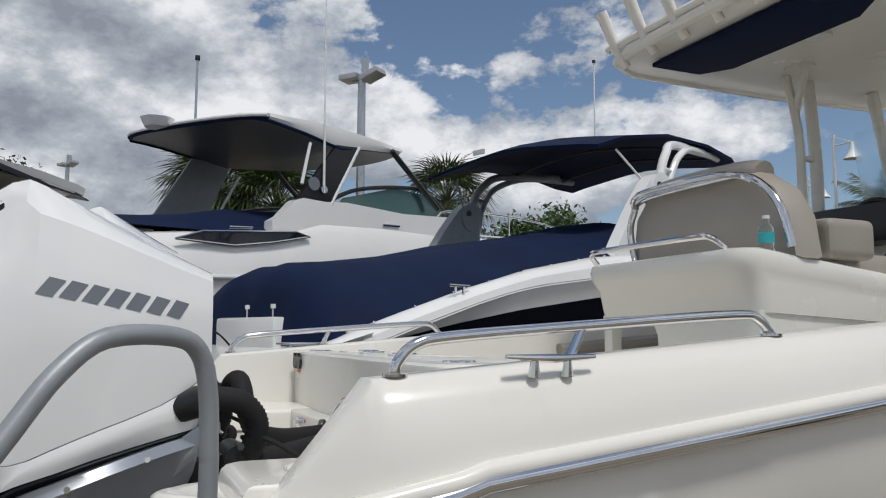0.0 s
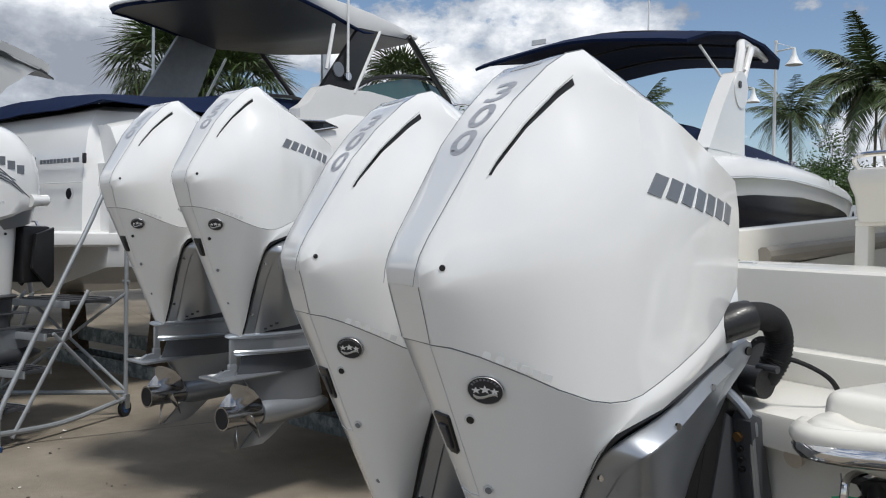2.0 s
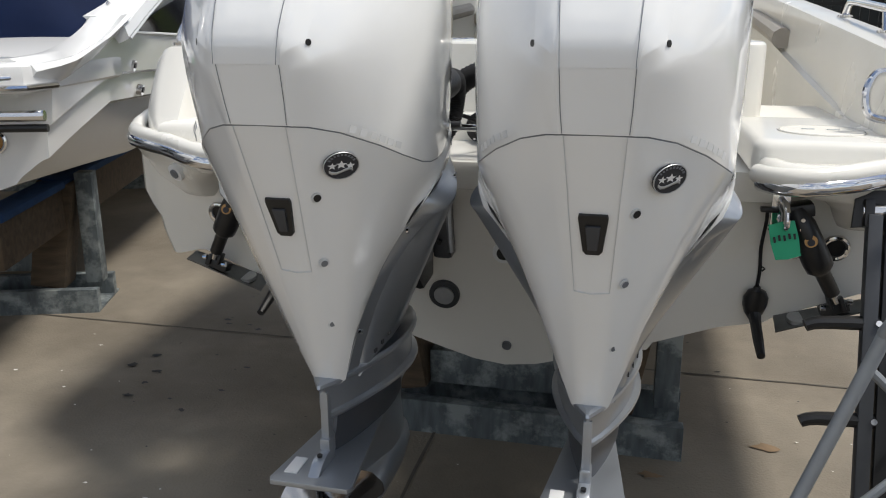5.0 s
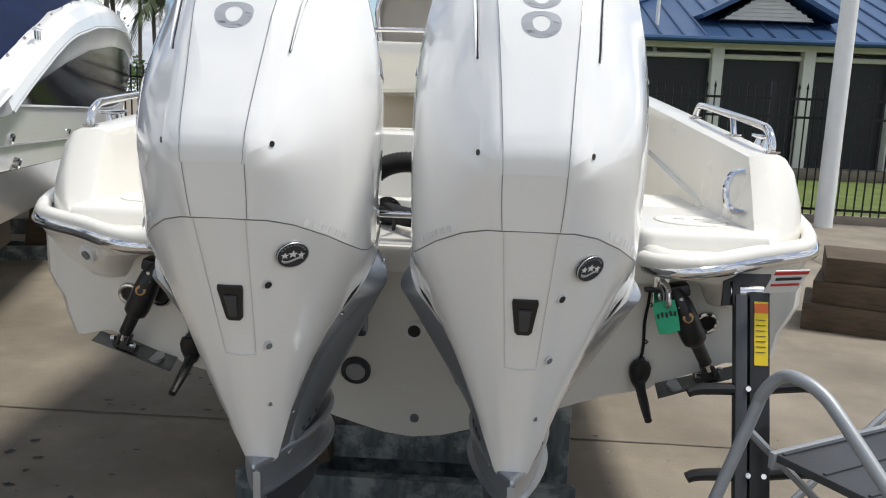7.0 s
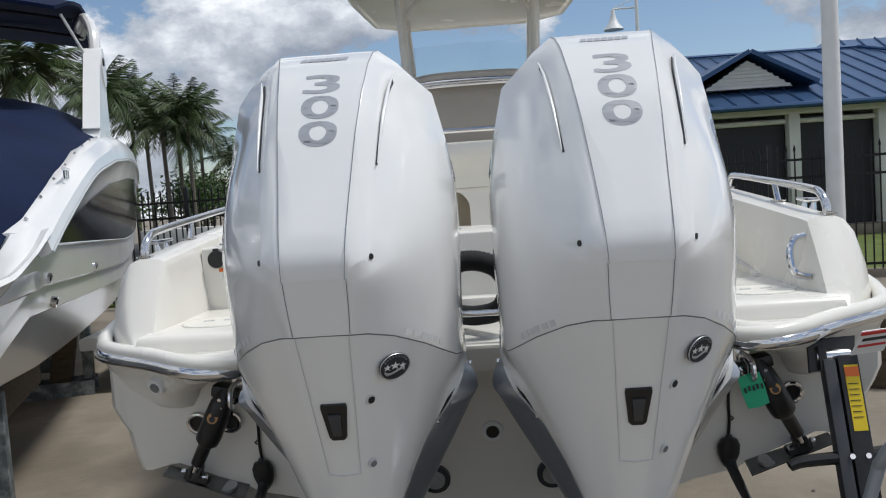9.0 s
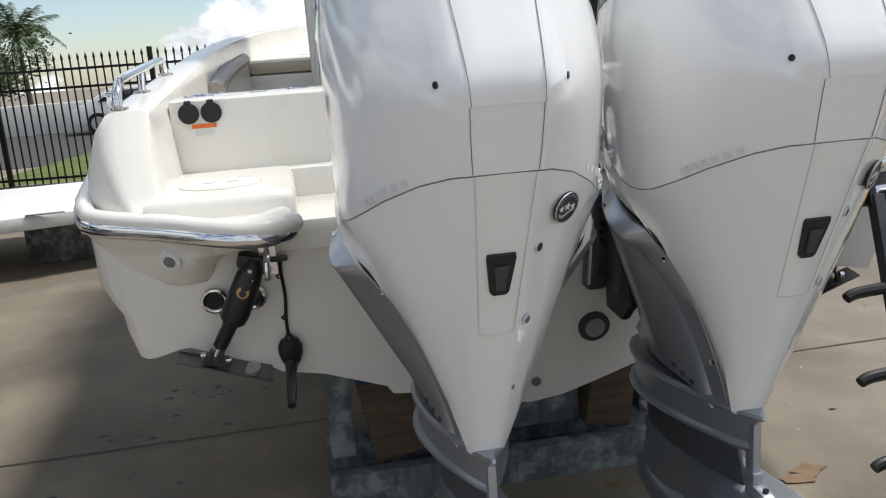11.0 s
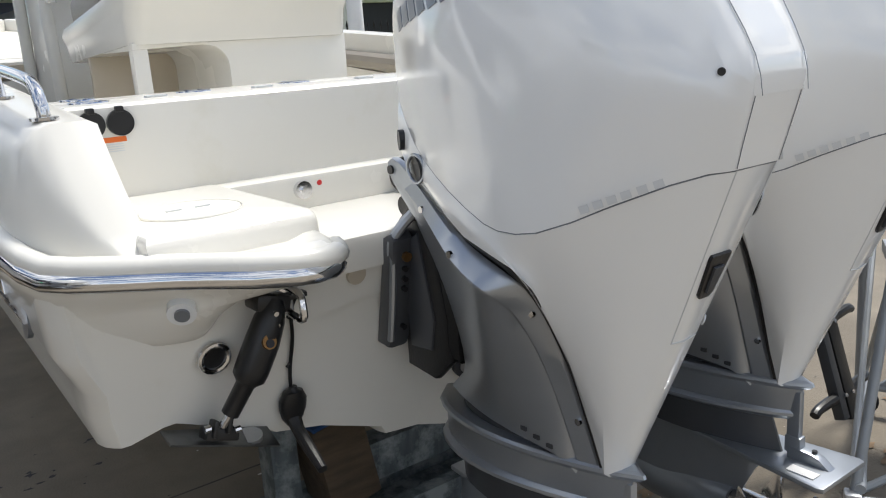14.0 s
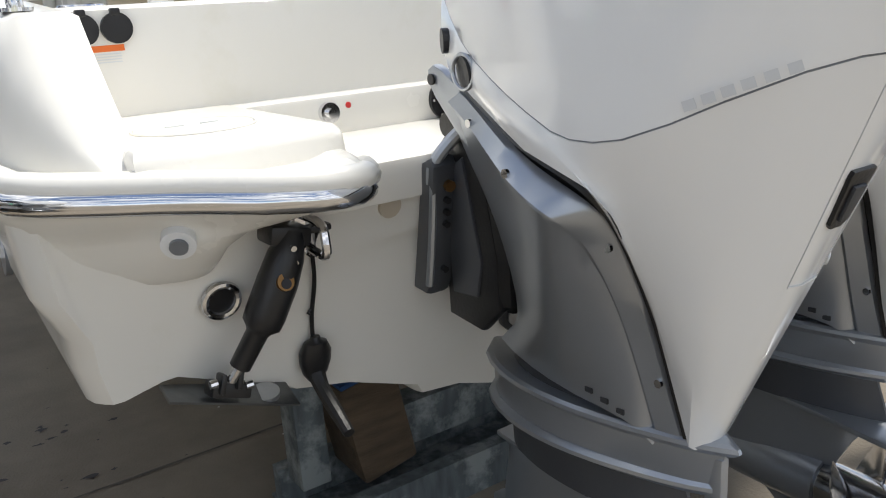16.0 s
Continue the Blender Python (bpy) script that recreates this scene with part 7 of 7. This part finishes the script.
# ---- folding boarding ladder on the stern ----
board = thing("boarding_ladder", "black folding boarding ladder hanging on the stern", "ladder", pose(0, -0.190, 1.045, -18, 0, 0) @ pose(0, 0.285, -1.045))
part("hinge_plate", slab([(0.962, 0.995), (0.970, 1.095), (1.112, 1.100), (1.095, 1.010)], -0.272, -0.258, "y", 0.003), "black", board)
part("hinge_barrel", disc((1.035, -0.268, 1.04), (1, 0, 0), 0.022, 0.10, 14), "chrome", board)
part("hinge_cheek", box((1.0, -0.27, 1.035), (0.026, 0.05, 0.075), 0.008), "black", board)
part("stile", box((1.065, -0.285, 0.60), (0.060, 0.045, 0.88), 0.006), "black", board, "black ladder stile")
part("stile", box((1.012, -0.285, 0.60), (0.036, 0.040, 0.86), 0.006), "grey_dark", board)
part("warning_label", box((1.068, -0.3085, 0.915), (0.040, 0.002, 0.19)), "yellow", board, "yellow warning label")
part("label_band", box((1.068, -0.3100, 0.990), (0.040, 0.002, 0.028)), "orange", board)
for k in range(7):
    part("label_line", box((1.066, -0.3100, 0.955 - 0.016 * k), (0.028, 0.002, 0.0022)), "ink", board)
for z in (0.72, 0.47, 0.22):
    part("rung", tube([(0.86, -0.285, z + 0.01), (0.90, -0.285, z + 0.022), (1.04, -0.285, z + 0.03), (1.20, -0.285, z + 0.045), (1.235, -0.285, z + 0.035)], [0.016, 0.018, 0.020, 0.018, 0.014], 10, None, 3), "black", board, "black fold-out rung")
    for x in (1.03, 1.075):
        part("rung_bolt", disc((x, -0.310, z + 0.03), (0, 1, 0), 0.008, 0.006, 10), "chrome", board)

# ---- timbers ----
for x, y, z, rz, w, h in ((2.98, 3.52, 0.10, -22, 0.60, 0.20), (3.02, 3.53, 0.285, -26, 0.52, 0.17), (3.05, 3.53, 0.460, -20, 0.50, 0.18)):
    lone("timber", box((0, 0, 0), (w, 0.62, h), 0.014), "wood", "weathered brown square timber in a stack", "timber", "stacked timbers", m=pose(x, y, z, 0, 0, rz))

# a spare moulding on the ground between the boats
spare = thing("spare_platform", "white moulded platform lying on the ground", "platform", pose(-2.55, 5.3, 0.0, 0, 0, 6))
part("slab", prism([(-1.2, -0.75), (0.42, -0.5), (0.62, -0.35), (0.62, 1.6), (-1.2, 1.6)], 0.40, 0.52, 0.03), "white", spare)
part("leg", box((-0.3, 0.4, 0.2), (0.5, 0.9, 0.4), 0.02), "galv", spare)
part("hinge", box((-0.25, -0.62, 0.525), (0.30, 0.03, 0.012), 0.003), "chrome", spare)

# ---- fence, kerb, lawn ----
F0, F1 = Vector((-14, 11.9, 0)), Vector((16, 8.0, 0))
run = F1 - F0
fdir = run.normalized()
fyaw = math.degrees(math.atan2(fdir.y, fdir.x))
fence = thing("fence", "black metal picket fence with spear tops", "fence", kind="structure")
picket = bmesh.new()
picket = box((0, 0, 0.98), (0.019, 0.019, 1.80), 0, picket)
tip = tube([(0, 0, 1.88), (0, 0, 1.91), (0, 0, 1.99)], [0.010, 0.021, 0.001], 6)
picket = join(picket, tip)
picket_mesh = finish("picket", picket, "fence")
post_mesh = finish("fence_post", box((0, 0, 1.0), (0.065, 0.065, 2.0), 0.004), "fence")
span = run.length
for k in range(int(span / 0.115)):
    d = k * 0.115
    again("picket", picket_mesh, fence, Matrix.Translation(F0 + fdir * d) @ pose(0, 0, 0, 0, 0, fyaw)) if k % 20 else again("fence_post", post_mesh, fence, Matrix.Translation(F0 + fdir * d) @ pose(0, 0, 0, 0, 0, fyaw))
for z in (0.20, 1.50, 1.76):
    part("fence_rail", box((span / 2, 0, z), (span, 0.034, 0.036), 0, None, Matrix.Translation(F0) @ pose(0, 0, 0, 0, 0, fyaw)), "fence", fence)
lone("lawn", box((0, 0, 0), (40, 8.5, 0.06), 0, None, pose(14.5, 12.6, 0.03, 0, 0, fyaw)), "grass", "sunlit mown lawn behind the fence", "lawn", kind="structure")
lone("kerb", box((0, 0, 0), (40, 0.18, 0.14), 0.02, None, pose(14.5, 8.25, 0.05, 0, 0, fyaw)), "concrete", "pale concrete kerb along the lawn", "kerb", kind="structure")
lone("road", box((0, 0, 0), (26, 30, 0.02), 0, None, pose(-6.0, 30.0, 0.0)), "asphalt", "dark asphalt parking area", "road", kind="structure")
lone("grass_verge", box((0, 0, 0), (22, 1.0, 0.05), 0, None, pose(-5.5, 11.6, 0.02, 0, 0, fyaw)), "grass", "narrow grass verge along the fence", "verge", kind="structure")

# ---- club house ----
house = thing("club_house", "grey club house with a blue standing-seam metal roof", "house", pose(7.4, 17.0, 0, 0, 0, 2))
part("wall", box((1.0, 4.8, 1.5), (11.4, 7.0, 3.0)), "wall", house, "grey rendered wall")
part("porch_floor", box((1.0, 0.7, 0.15), (11.6, 2.6, 0.3), 0.02), "concrete", house)
part("fascia", box((1.0, -0.30, 3.02), (13.0, 0.16, 0.22), 0.02), "siding", house, "pale beam over the porch")
part("porch_ceiling", box((1.0, 1.0, 3.08), (12.8, 2.6, 0.06)), "siding", house)
for k in range(6):
    x = -4.2 + 2.05 * k
    part("column", box((x, -0.25, 1.6), (0.26, 0.26, 2.7), 0.02), "siding", house, "pale square column")
    if k < 5:
        part("porch_screen", box((x + 1.02, -0.10, 1.55), (1.76, 0.03, 2.5)), "screen", house, "black mesh porch screen")
        part("screen_roller", disc((x + 1.02, -0.18, 2.76), (1, 0, 0), 0.06, 1.8, 10), "siding", house)
eave, x0, x1, y0, y1 = 3.14, -5.8, 7.8, -0.75, 9.0
ridge_z, ra, rb, ry = 4.95, -1.6, 3.6, 4.1
faces = [[(x0, y0, eave), (x1, y0, eave), (rb, ry, ridge_z), (ra, ry, ridge_z)], [(x1, y0, eave), (x1, y1, eave), (rb, ry, ridge_z)], [(x1, y1, eave), (x0, y1, eave), (ra, ry, ridge_z), (rb, ry, ridge_z)], [(x0, y1, eave), (x0, y0, eave), (ra, ry, ridge_z)]]
rf = bmesh.new()
for f in faces:
    rf.faces.new([rf.verts.new(p) for p in f])
bmesh.ops.remove_doubles(rf, verts=rf.verts, dist=1e-4)
bmesh.ops.recalc_face_normals(rf, faces=rf.faces)
bmesh.ops.solidify(rf, geom=list(rf.faces), thickness=0.12)
roof = part("roof", rf, "roof", house, "blue standing-seam metal roof")
for k in range(27):
    x = x0 + 0.5 * (k + 0.5)
    top = min(1.0, (x - x0) / (ra - x0), (x1 - x) / (x1 - rb)) if not ra <= x <= rb else 1.0
    p0, p1 = Vector((x, y0, eave + 0.02)), Vector((x, y0 + (ry - y0) * top, eave + (ridge_z - eave) * top + 0.02))
    if top > 0.05:
        part("roof_seam", tube([p0, p1], 0.022, 4), "roof", roof)
for k in range(14):
    y = y0 + 0.68 * (k + 0.5)
    top = max(0.0, 1 - abs(y - ry) / (ry - y0 + 0.15))
    part("roof_seam", tube([(x0, y, eave + 0.02), (x0 + (ra - x0) * top, y, eave + (ridge_z - eave) * top + 0.02)], 0.022, 4), "roof", roof)
part("gutter", tube([(x0, y0 - 0.05, eave - 0.06), (x1, y0 - 0.05, eave - 0.06)], 0.07, 8), "roof", house)
for a, b in (((x0, y0, eave), (ra, ry, ridge_z)), ((x1, y0, eave), (rb, ry, ridge_z)), ((ra, ry, ridge_z), (rb, ry, ridge_z))):
    part("ridge_cap", tube([Vector(a) + Vector((0, 0, 0.05)), Vector(b) + Vector((0, 0, 0.05))], 0.05, 6), "roof", roof)
dormer = part("dormer", slab([(-1.95, 3.62), (0.15, 3.62), (-0.90, 4.28)], 0.25, 2.6, "y"), "siding", house, "pale lapped siding in the dormer")
for k in range(7):
    z = 3.66 + 0.085 * k
    half = 1.05 * (4.28 - z) / 0.66
    part("siding_board", box((-0.90, 0.24, z), (2 * half, 0.02, 0.07)), "siding", dormer)
for s in (1, -1):
    part("dormer_roof", sheet([[(-0.90, 0.0, 4.42), (-0.90, 2.8, 4.42)], [(-0.90 + s * 1.55, 0.0, 3.62), (-0.90 + s * 1.55, 2.8, 3.62)]], 0.10), "roof", house)
# a lower wing and a second roof behind
wing = thing("club_wing", "rear wing with a blue metal roof", "house", pose(13.6, 24.0, 0, 0, 0, 2))
part("wall", box((0, 0, 1.6), (11, 7, 3.2)), "wall", wing)
wf = bmesh.new()
for f in ([(-6.2, -4, 3.2), (6.2, -4, 3.2), (2.5, 0, 5.6), (-2.5, 0, 5.6)], [(6.2, -4, 3.2), (6.2, 4, 3.2), (2.5, 0, 5.6)], [(6.2, 4, 3.2), (-6.2, 4, 3.2), (-2.5, 0, 5.6), (2.5, 0, 5.6)], [(-6.2, 4, 3.2), (-6.2, -4, 3.2), (-2.5, 0, 5.6)]):
    wf.faces.new([wf.verts.new(p) for p in f])
bmesh.ops.remove_doubles(wf, verts=wf.verts, dist=1e-4)
wroof = part("roof", wf, "roof", wing)
for k in range(22):
    x = -5.9 + 0.55 * k
    top = 1.0 if -2.5 <= x <= 2.5 else min((x + 6.2) / 3.7, (6.2 - x) / 3.7)
    part("roof_seam", tube([(x, -4, 3.22), (x, -4 + 4 * top, 3.22 + 2.4 * top)], 0.03, 4), "roof", wroof)

# ---- poles and lamps ----
def bell_lamp(m, h, arm, label="white lamp post with a bell shade on an arm"):
    lp = thing("lamp_post", label, "lamp post", m, "lamp posts with bell shades")
    part("pole", tube([(0, 0, 0), (0, 0, 0.6), (0, 0, h)], [0.07, 0.05, 0.04], 10), "white", lp)
    part("arm", tube([(0, 0, h - 0.25), (arm, 0, h - 0.25)], 0.022, 8), "white", lp)
    part("arm_stay", tube([(0, 0, h), (arm, 0, h - 0.25)], 0.010, 6), "white", lp)
    part("shade", tube([(arm, 0, h - 0.25), (arm, 0, h - 0.42), (arm, 0, h - 0.58), (arm, 0, h - 0.70), (arm, 0, h - 0.73)], [0.035, 0.06, 0.12, 0.22, 0.235], 20), "white", lp, "white bell shade")
    part("finial", disc((0, 0, h + 0.03), (0, 0, 1), 0.05, 0.06, 10), "white", lp)
    return lp


bell_lamp(pose(3.9, 16.9, 0), 5.9, -0.55)
bell_lamp(pose(-17.1, 21.5, 0), 6.8, 0.6)
bell_lamp(pose(-13.4, 18.5, 0), 7.1, 0.6)
lone("flag_pole", tube([(4.95, 9.0, 0), (4.95, 9.0, 3), (4.95, 9.0, 10)], [0.125, 0.115, 0.08], 18), "white", "thick white painted pole behind the fence", "pole")
lone("white_pier", box((-6.55, 11.6, 1.05), (0.42, 0.30, 2.1), 0.02), "white", "white fence pier beside the pickets", "pier")


def lot_light(m, h):
    lt = thing("lot_light", "tall galvanised light pole with flat floodlight heads", "street lamp", m, "tall floodlight poles")
    part("pole", tube([(0, 0, 0), (0, 0, h)], [0.11, 0.09], 10), "alu", lt)
    for x, r in ((-0.26, 0), (0.28, -20)):
        part("arm", tube([(0, 0, h - 0.1), (x, 0, h - 0.05)], 0.03, 6), "alu", lt)
        part("head", box((0, 0, 0), (0.46, 0.42, 0.13), 0.03, None, pose(x, 0, h, 0, r, 0)), "alu", lt, "flat floodlight head")
    part("riser", box((0.08, 0, h + 0.25), (0.03, 0.26, 0.34), 0, None), "alu", lt)


lot_light(pose(-13.9, 4.8, 0, 0, 0, 40), 7.2)
lot_light(pose(-37.0, -1.8, 0, 0, 0, 40), 9.1)
for x, y, h in ((-13.0, 1.2, 6.8),):
    mast = thing("mast", "thin mast with a small lamp", "mast", pose(x, y, 0))
    part("pole", tube([(0, 0, 0), (0, 0, h)], [0.035, 0.022], 8), "alu", mast)
    part("lamp", box((0, 0, h + 0.04), (0.09, 0.09, 0.09), 0.01), "black", mast)
radio = thing("radio_mast", "pale radio mast with thicker middle", "mast", pose(-36.8, -8.3, 0))
part("pole", tube([(0, 0, 0), (0, 0, 10.4)], 0.16, 10), "white", radio)
part("sleeve", tube([(0, 0, 10.4), (0, 0, 11.7)], 0.34, 12), "white", radio)
part("whip", tube([(0, 0, 11.7), (0, 0, 18)], 0.10, 8), "white", radio)


# ---- palms and trees ----
def frond(length, droop, leaflets, width, rng, dry=False):
    """A feather frond along +x, from the origin."""
    b = bmesh.new()
    pts = []
    for k in range(13):
        t = k / 12
        pts.append(Vector((length * (t - 0.12 * droop * t * t), 0, length * (0.42 * t - droop * t * t))))
    tube(pts, [0.020, 0.016, 0.004], 5, b)
    for k in range(leaflets):
        t = 0.10 + 0.90 * (k + 0.5) / leaflets
        i = min(11, int(t * 12))
        p = pts[i].lerp(pts[i + 1], t * 12 - i)
        d = (pts[i + 1] - pts[i]).normalized()
        ll = width * (0.45 + 0.9 * math.sin(math.pi * min(1, 0.15 + 0.85 * t))) * rng.uniform(0.75, 1.1)
        for s in (1, -1):
            side = (Vector((0, s, 0)) + d * 0.75 + Vector((0, 0, -0.55 * rng.uniform(0.5, 1.6)))).normalized()
            w = d * 0.020 * max(1.0, length / 2.2) * rng.uniform(0.8, 1.4)
            mid = p + side * ll * 0.55 + Vector((0, 0, -0.02))
            endp = p + side * ll + Vector((0, 0, -0.22 * ll))
            vs = [b.verts.new(q) for q in (p - w, p + w, mid + w * 0.8, endp, mid - w * 0.8)]
            b.faces.new(vs)
    return b


def fan_leaf(length, rng):
    b = bmesh.new()
    tube([(0, 0, 0), (length * 0.5, 0, 0.10 * length)], [0.018, 0.012], 5, b)
    c = Vector((length * 0.5, 0, 0.10 * length))
    n = 22
    for k in range(n):
        a = radians(-115 + 230 * (k + 0.5) / n)
        ll = length * 0.55 * rng.uniform(0.85, 1.08) * (1 - 0.12 * abs(a) / 2)
        d = Vector((math.cos(a), math.sin(a), -0.10))
        p = Vector((-math.sin(a), math.cos(a), 0)) * 0.020
        m1 = c + d * ll * 0.6
        e = c + d * ll + Vector((0, 0, -ll * rng.uniform(0.15, 0.45)))
        b.faces.new([b.verts.new(q) for q in (c, m1 + p * 1.1, e, m1 - p * 1.1)])
    return b


def palm(m, h, kind, seed, count=22, size=2.2):
    rng = random.Random(seed)
    pt = thing("palm_tree", ("tall feather palm with wind-blown fronds" if kind == "feather" else "stocky fan palm with a shaggy crown"), "palm tree", m, "palm trees")
    lean = rng.uniform(-0.25, 0.25)
    rb = 0.09 if kind == "feather" else 0.17
    trunk = [(0, 0, 0), (lean * 0.3, 0, h * 0.35), (lean * 0.8, 0.05, h * 0.75), (lean, 0.05, h)]
    part("trunk", tube(trunk, [rb * 1.35, rb, rb * 0.9, rb * 0.85], 10, None, 5), "bark", pt, "rough grey trunk")
    crown, dead = bmesh.new(), bmesh.new()
    for k in range(count):
        f = (k + 0.5) / count
        ang = k * 2.39996 + rng.uniform(-0.2, 0.2)
        if kind == "feather":
            b = frond(size * rng.uniform(0.85, 1.1), 0.25 + 0.75 * f ** 1.2, int(24 * max(1.0, size / 2.4)), size * 0.22, rng)
            tilt = 48 - 75 * f
        else:
            b = fan_leaf(size * rng.uniform(0.85, 1.1), rng)
            tilt = 75 - 135 * f
        mm = Matrix.Translation((lean, 0.05, h)) @ Matrix.Rotation(ang, 4, "Z") @ Matrix.Rotation(-radians(tilt), 4, "Y")
        moved(b, mm)
        if f > 0.86 and kind == "fan":
            dead = join(dead, b)
        else:
            crown = join(crown, b)
    part("crown", crown, "leaf", pt, "green crown", 80)
    if len(dead.verts):
        part("dead_leaves", dead, "leaf_dry", pt, "brown hanging leaves", 80)
    else:
        dead.free()


def broadleaf(m, h, spread, seed, count, label="loose green broadleaf tree"):
    rng = random.Random(seed)
    tr = thing("tree", label, "tree", m, "broadleaf trees")
    part("trunk", tube([(0, 0, 0), (0.1, 0, h * 0.4), (0, 0.1, h * 0.75)], [0.16, 0.12, 0.05], 8, None, 4), "bark", tr)
    leaves = bmesh.new()
    clumps = [Vector((rng.gauss(0, spread * 0.42), rng.gauss(0, spread * 0.42), h * 0.72 + rng.gauss(0, h * 0.15))) for _ in range(22)]
    for c in clumps[:9]:
        part("limb", tube([(0.05, 0, h * 0.38), (c * 0.5 + Vector((0, 0, h * 0.25)))[:], c[:]], [0.05, 0.03, 0.012], 5), "bark", tr)
    for _ in range(count):
        c = rng.choice(clumps)
        p = c + Vector((rng.gauss(0, spread * 0.16), rng.gauss(0, spread * 0.16), rng.gauss(0, spread * 0.13)))
        d = Vector((rng.uniform(-1, 1), rng.uniform(-1, 1), rng.uniform(-0.8, 0.4))).normalized()
        e = d.cross(Vector((rng.uniform(-1, 1), rng.uniform(-1, 1), rng.uniform(-1, 1)))).normalized()
        s = rng.uniform(0.05, 0.11)
        leaves.faces.new([leaves.verts.new(q) for q in (p - d * s, p + e * s * 0.45, p + d * s, p - e * s * 0.45)])
    part("crown", leaves, "leaf_tree", tr, "crown of small leaves", 80)


palm(pose(-15.1, 1.9, 0), 4.6, "fan", 3, 60, 1.5)
palm(pose(-14.2, 3.0, 0), 4.2, "fan", 4, 52, 1.4)
palm(pose(-16.6, 8.0, 0), 5.0, "fan", 9, 52, 1.5)
palm(pose(-27.3, -3.8, 0), 5.2, "fan", 5, 40, 0.9)
broadleaf(pose(-19, 12.3, 0), 6.2, 1.9, 2, 7000)
broadleaf(pose(-24, -6.5, 0), 6.5, 3.2, 8, 15000, "dense green broadleaf tree")
for k, (x, y, h, w) in enumerate(((-26.6, 45.4, 10.6, 8.6), (-24.3, 34.7, 7.6, 4.6), (-14.0, 28.2, 5.9, 3.5), (-14.3, 32.4, 5.8, 3.2), (-12.4, 31.0, 5.7, 3.2), (-12.9, 35.1, 4.9, 3.1), (-22.5, 22.0, 6.5, 2.9), (-24.1, 20.5, 5.7, 2.6), (-15.7, 34.0, 7.1, 2.5), (-12.6, 24.6, 5.7, 3.2), (-11.4, 29.4, 5.5, 3.2), (-12.3, 29.2, 4.9, 4.7), (-11.5, 35.8, 3.8, 3.3), (1.3, 24.5, 3.2, 2.6))):
    palm(pose(x, y, 0, 0, 0, 40 * k), h, "feather", 30 + k, 24, w * 0.56)
broadleaf(pose(-23.3, 36.0, 0), 5.6, 2.6, 71, 9000, "loose yellow-green shrub behind the fence")
broadleaf(pose(-20.6, 37.4, 0), 5.2, 2.4, 72, 9000, "loose yellow-green shrub behind the fence")
for k, (x, y) in enumerate(((-14, 25), (-12, 32), (-16, 28), (-13, 36), (-18, 24))):
    broadleaf(pose(x, y, 0), 3.0, 2.2, 60 + k, 4000, "low green shrubs under the palms")

# ---- parked car and far yard boats ----
car = thing("parked_car", "white saloon car parked beyond the fence", "car", pose(-5.2, 25.5, 0, 0, 0, 8))
prof = [(-2.1, 0.35), (-2.2, 0.75), (-1.7, 0.95), (-1.0, 1.35), (0.5, 1.40), (1.2, 1.0), (2.1, 0.85), (2.25, 0.55), (2.1, 0.32)]
bmc = slab([(x, z) for x, z in prof], -0.85, 0.85, "y", 0.06)
part("body", bmc, "white", car, "white painted body")
part("side_glass", slab([(-1.35, 0.98), (-0.95, 1.28), (0.45, 1.32), (0.95, 1.0)], -0.87, 0.87, "y", 0.01), "glass", car)
for x in (-1.4, 1.4):
    for y in (-0.80, 0.80):
        wl_ = part("wheel", disc((x, y, 0.33), (0, 1, 0), 0.33, 0.22, 22), "rubber", car)
        part("rim", disc((x, y * 1.03, 0.33), (0, 1, 0), 0.22, 0.21, 16), "alu", wl_)
mound = thing("stone_wall", "low tan stone wall beyond the car park", "wall", pose(-9.5, 27, 0, 0, 0, 6))
part("coping", box((0, 0, 0.5), (6, 0.5, 1.0), 0.05), "siding", mound)
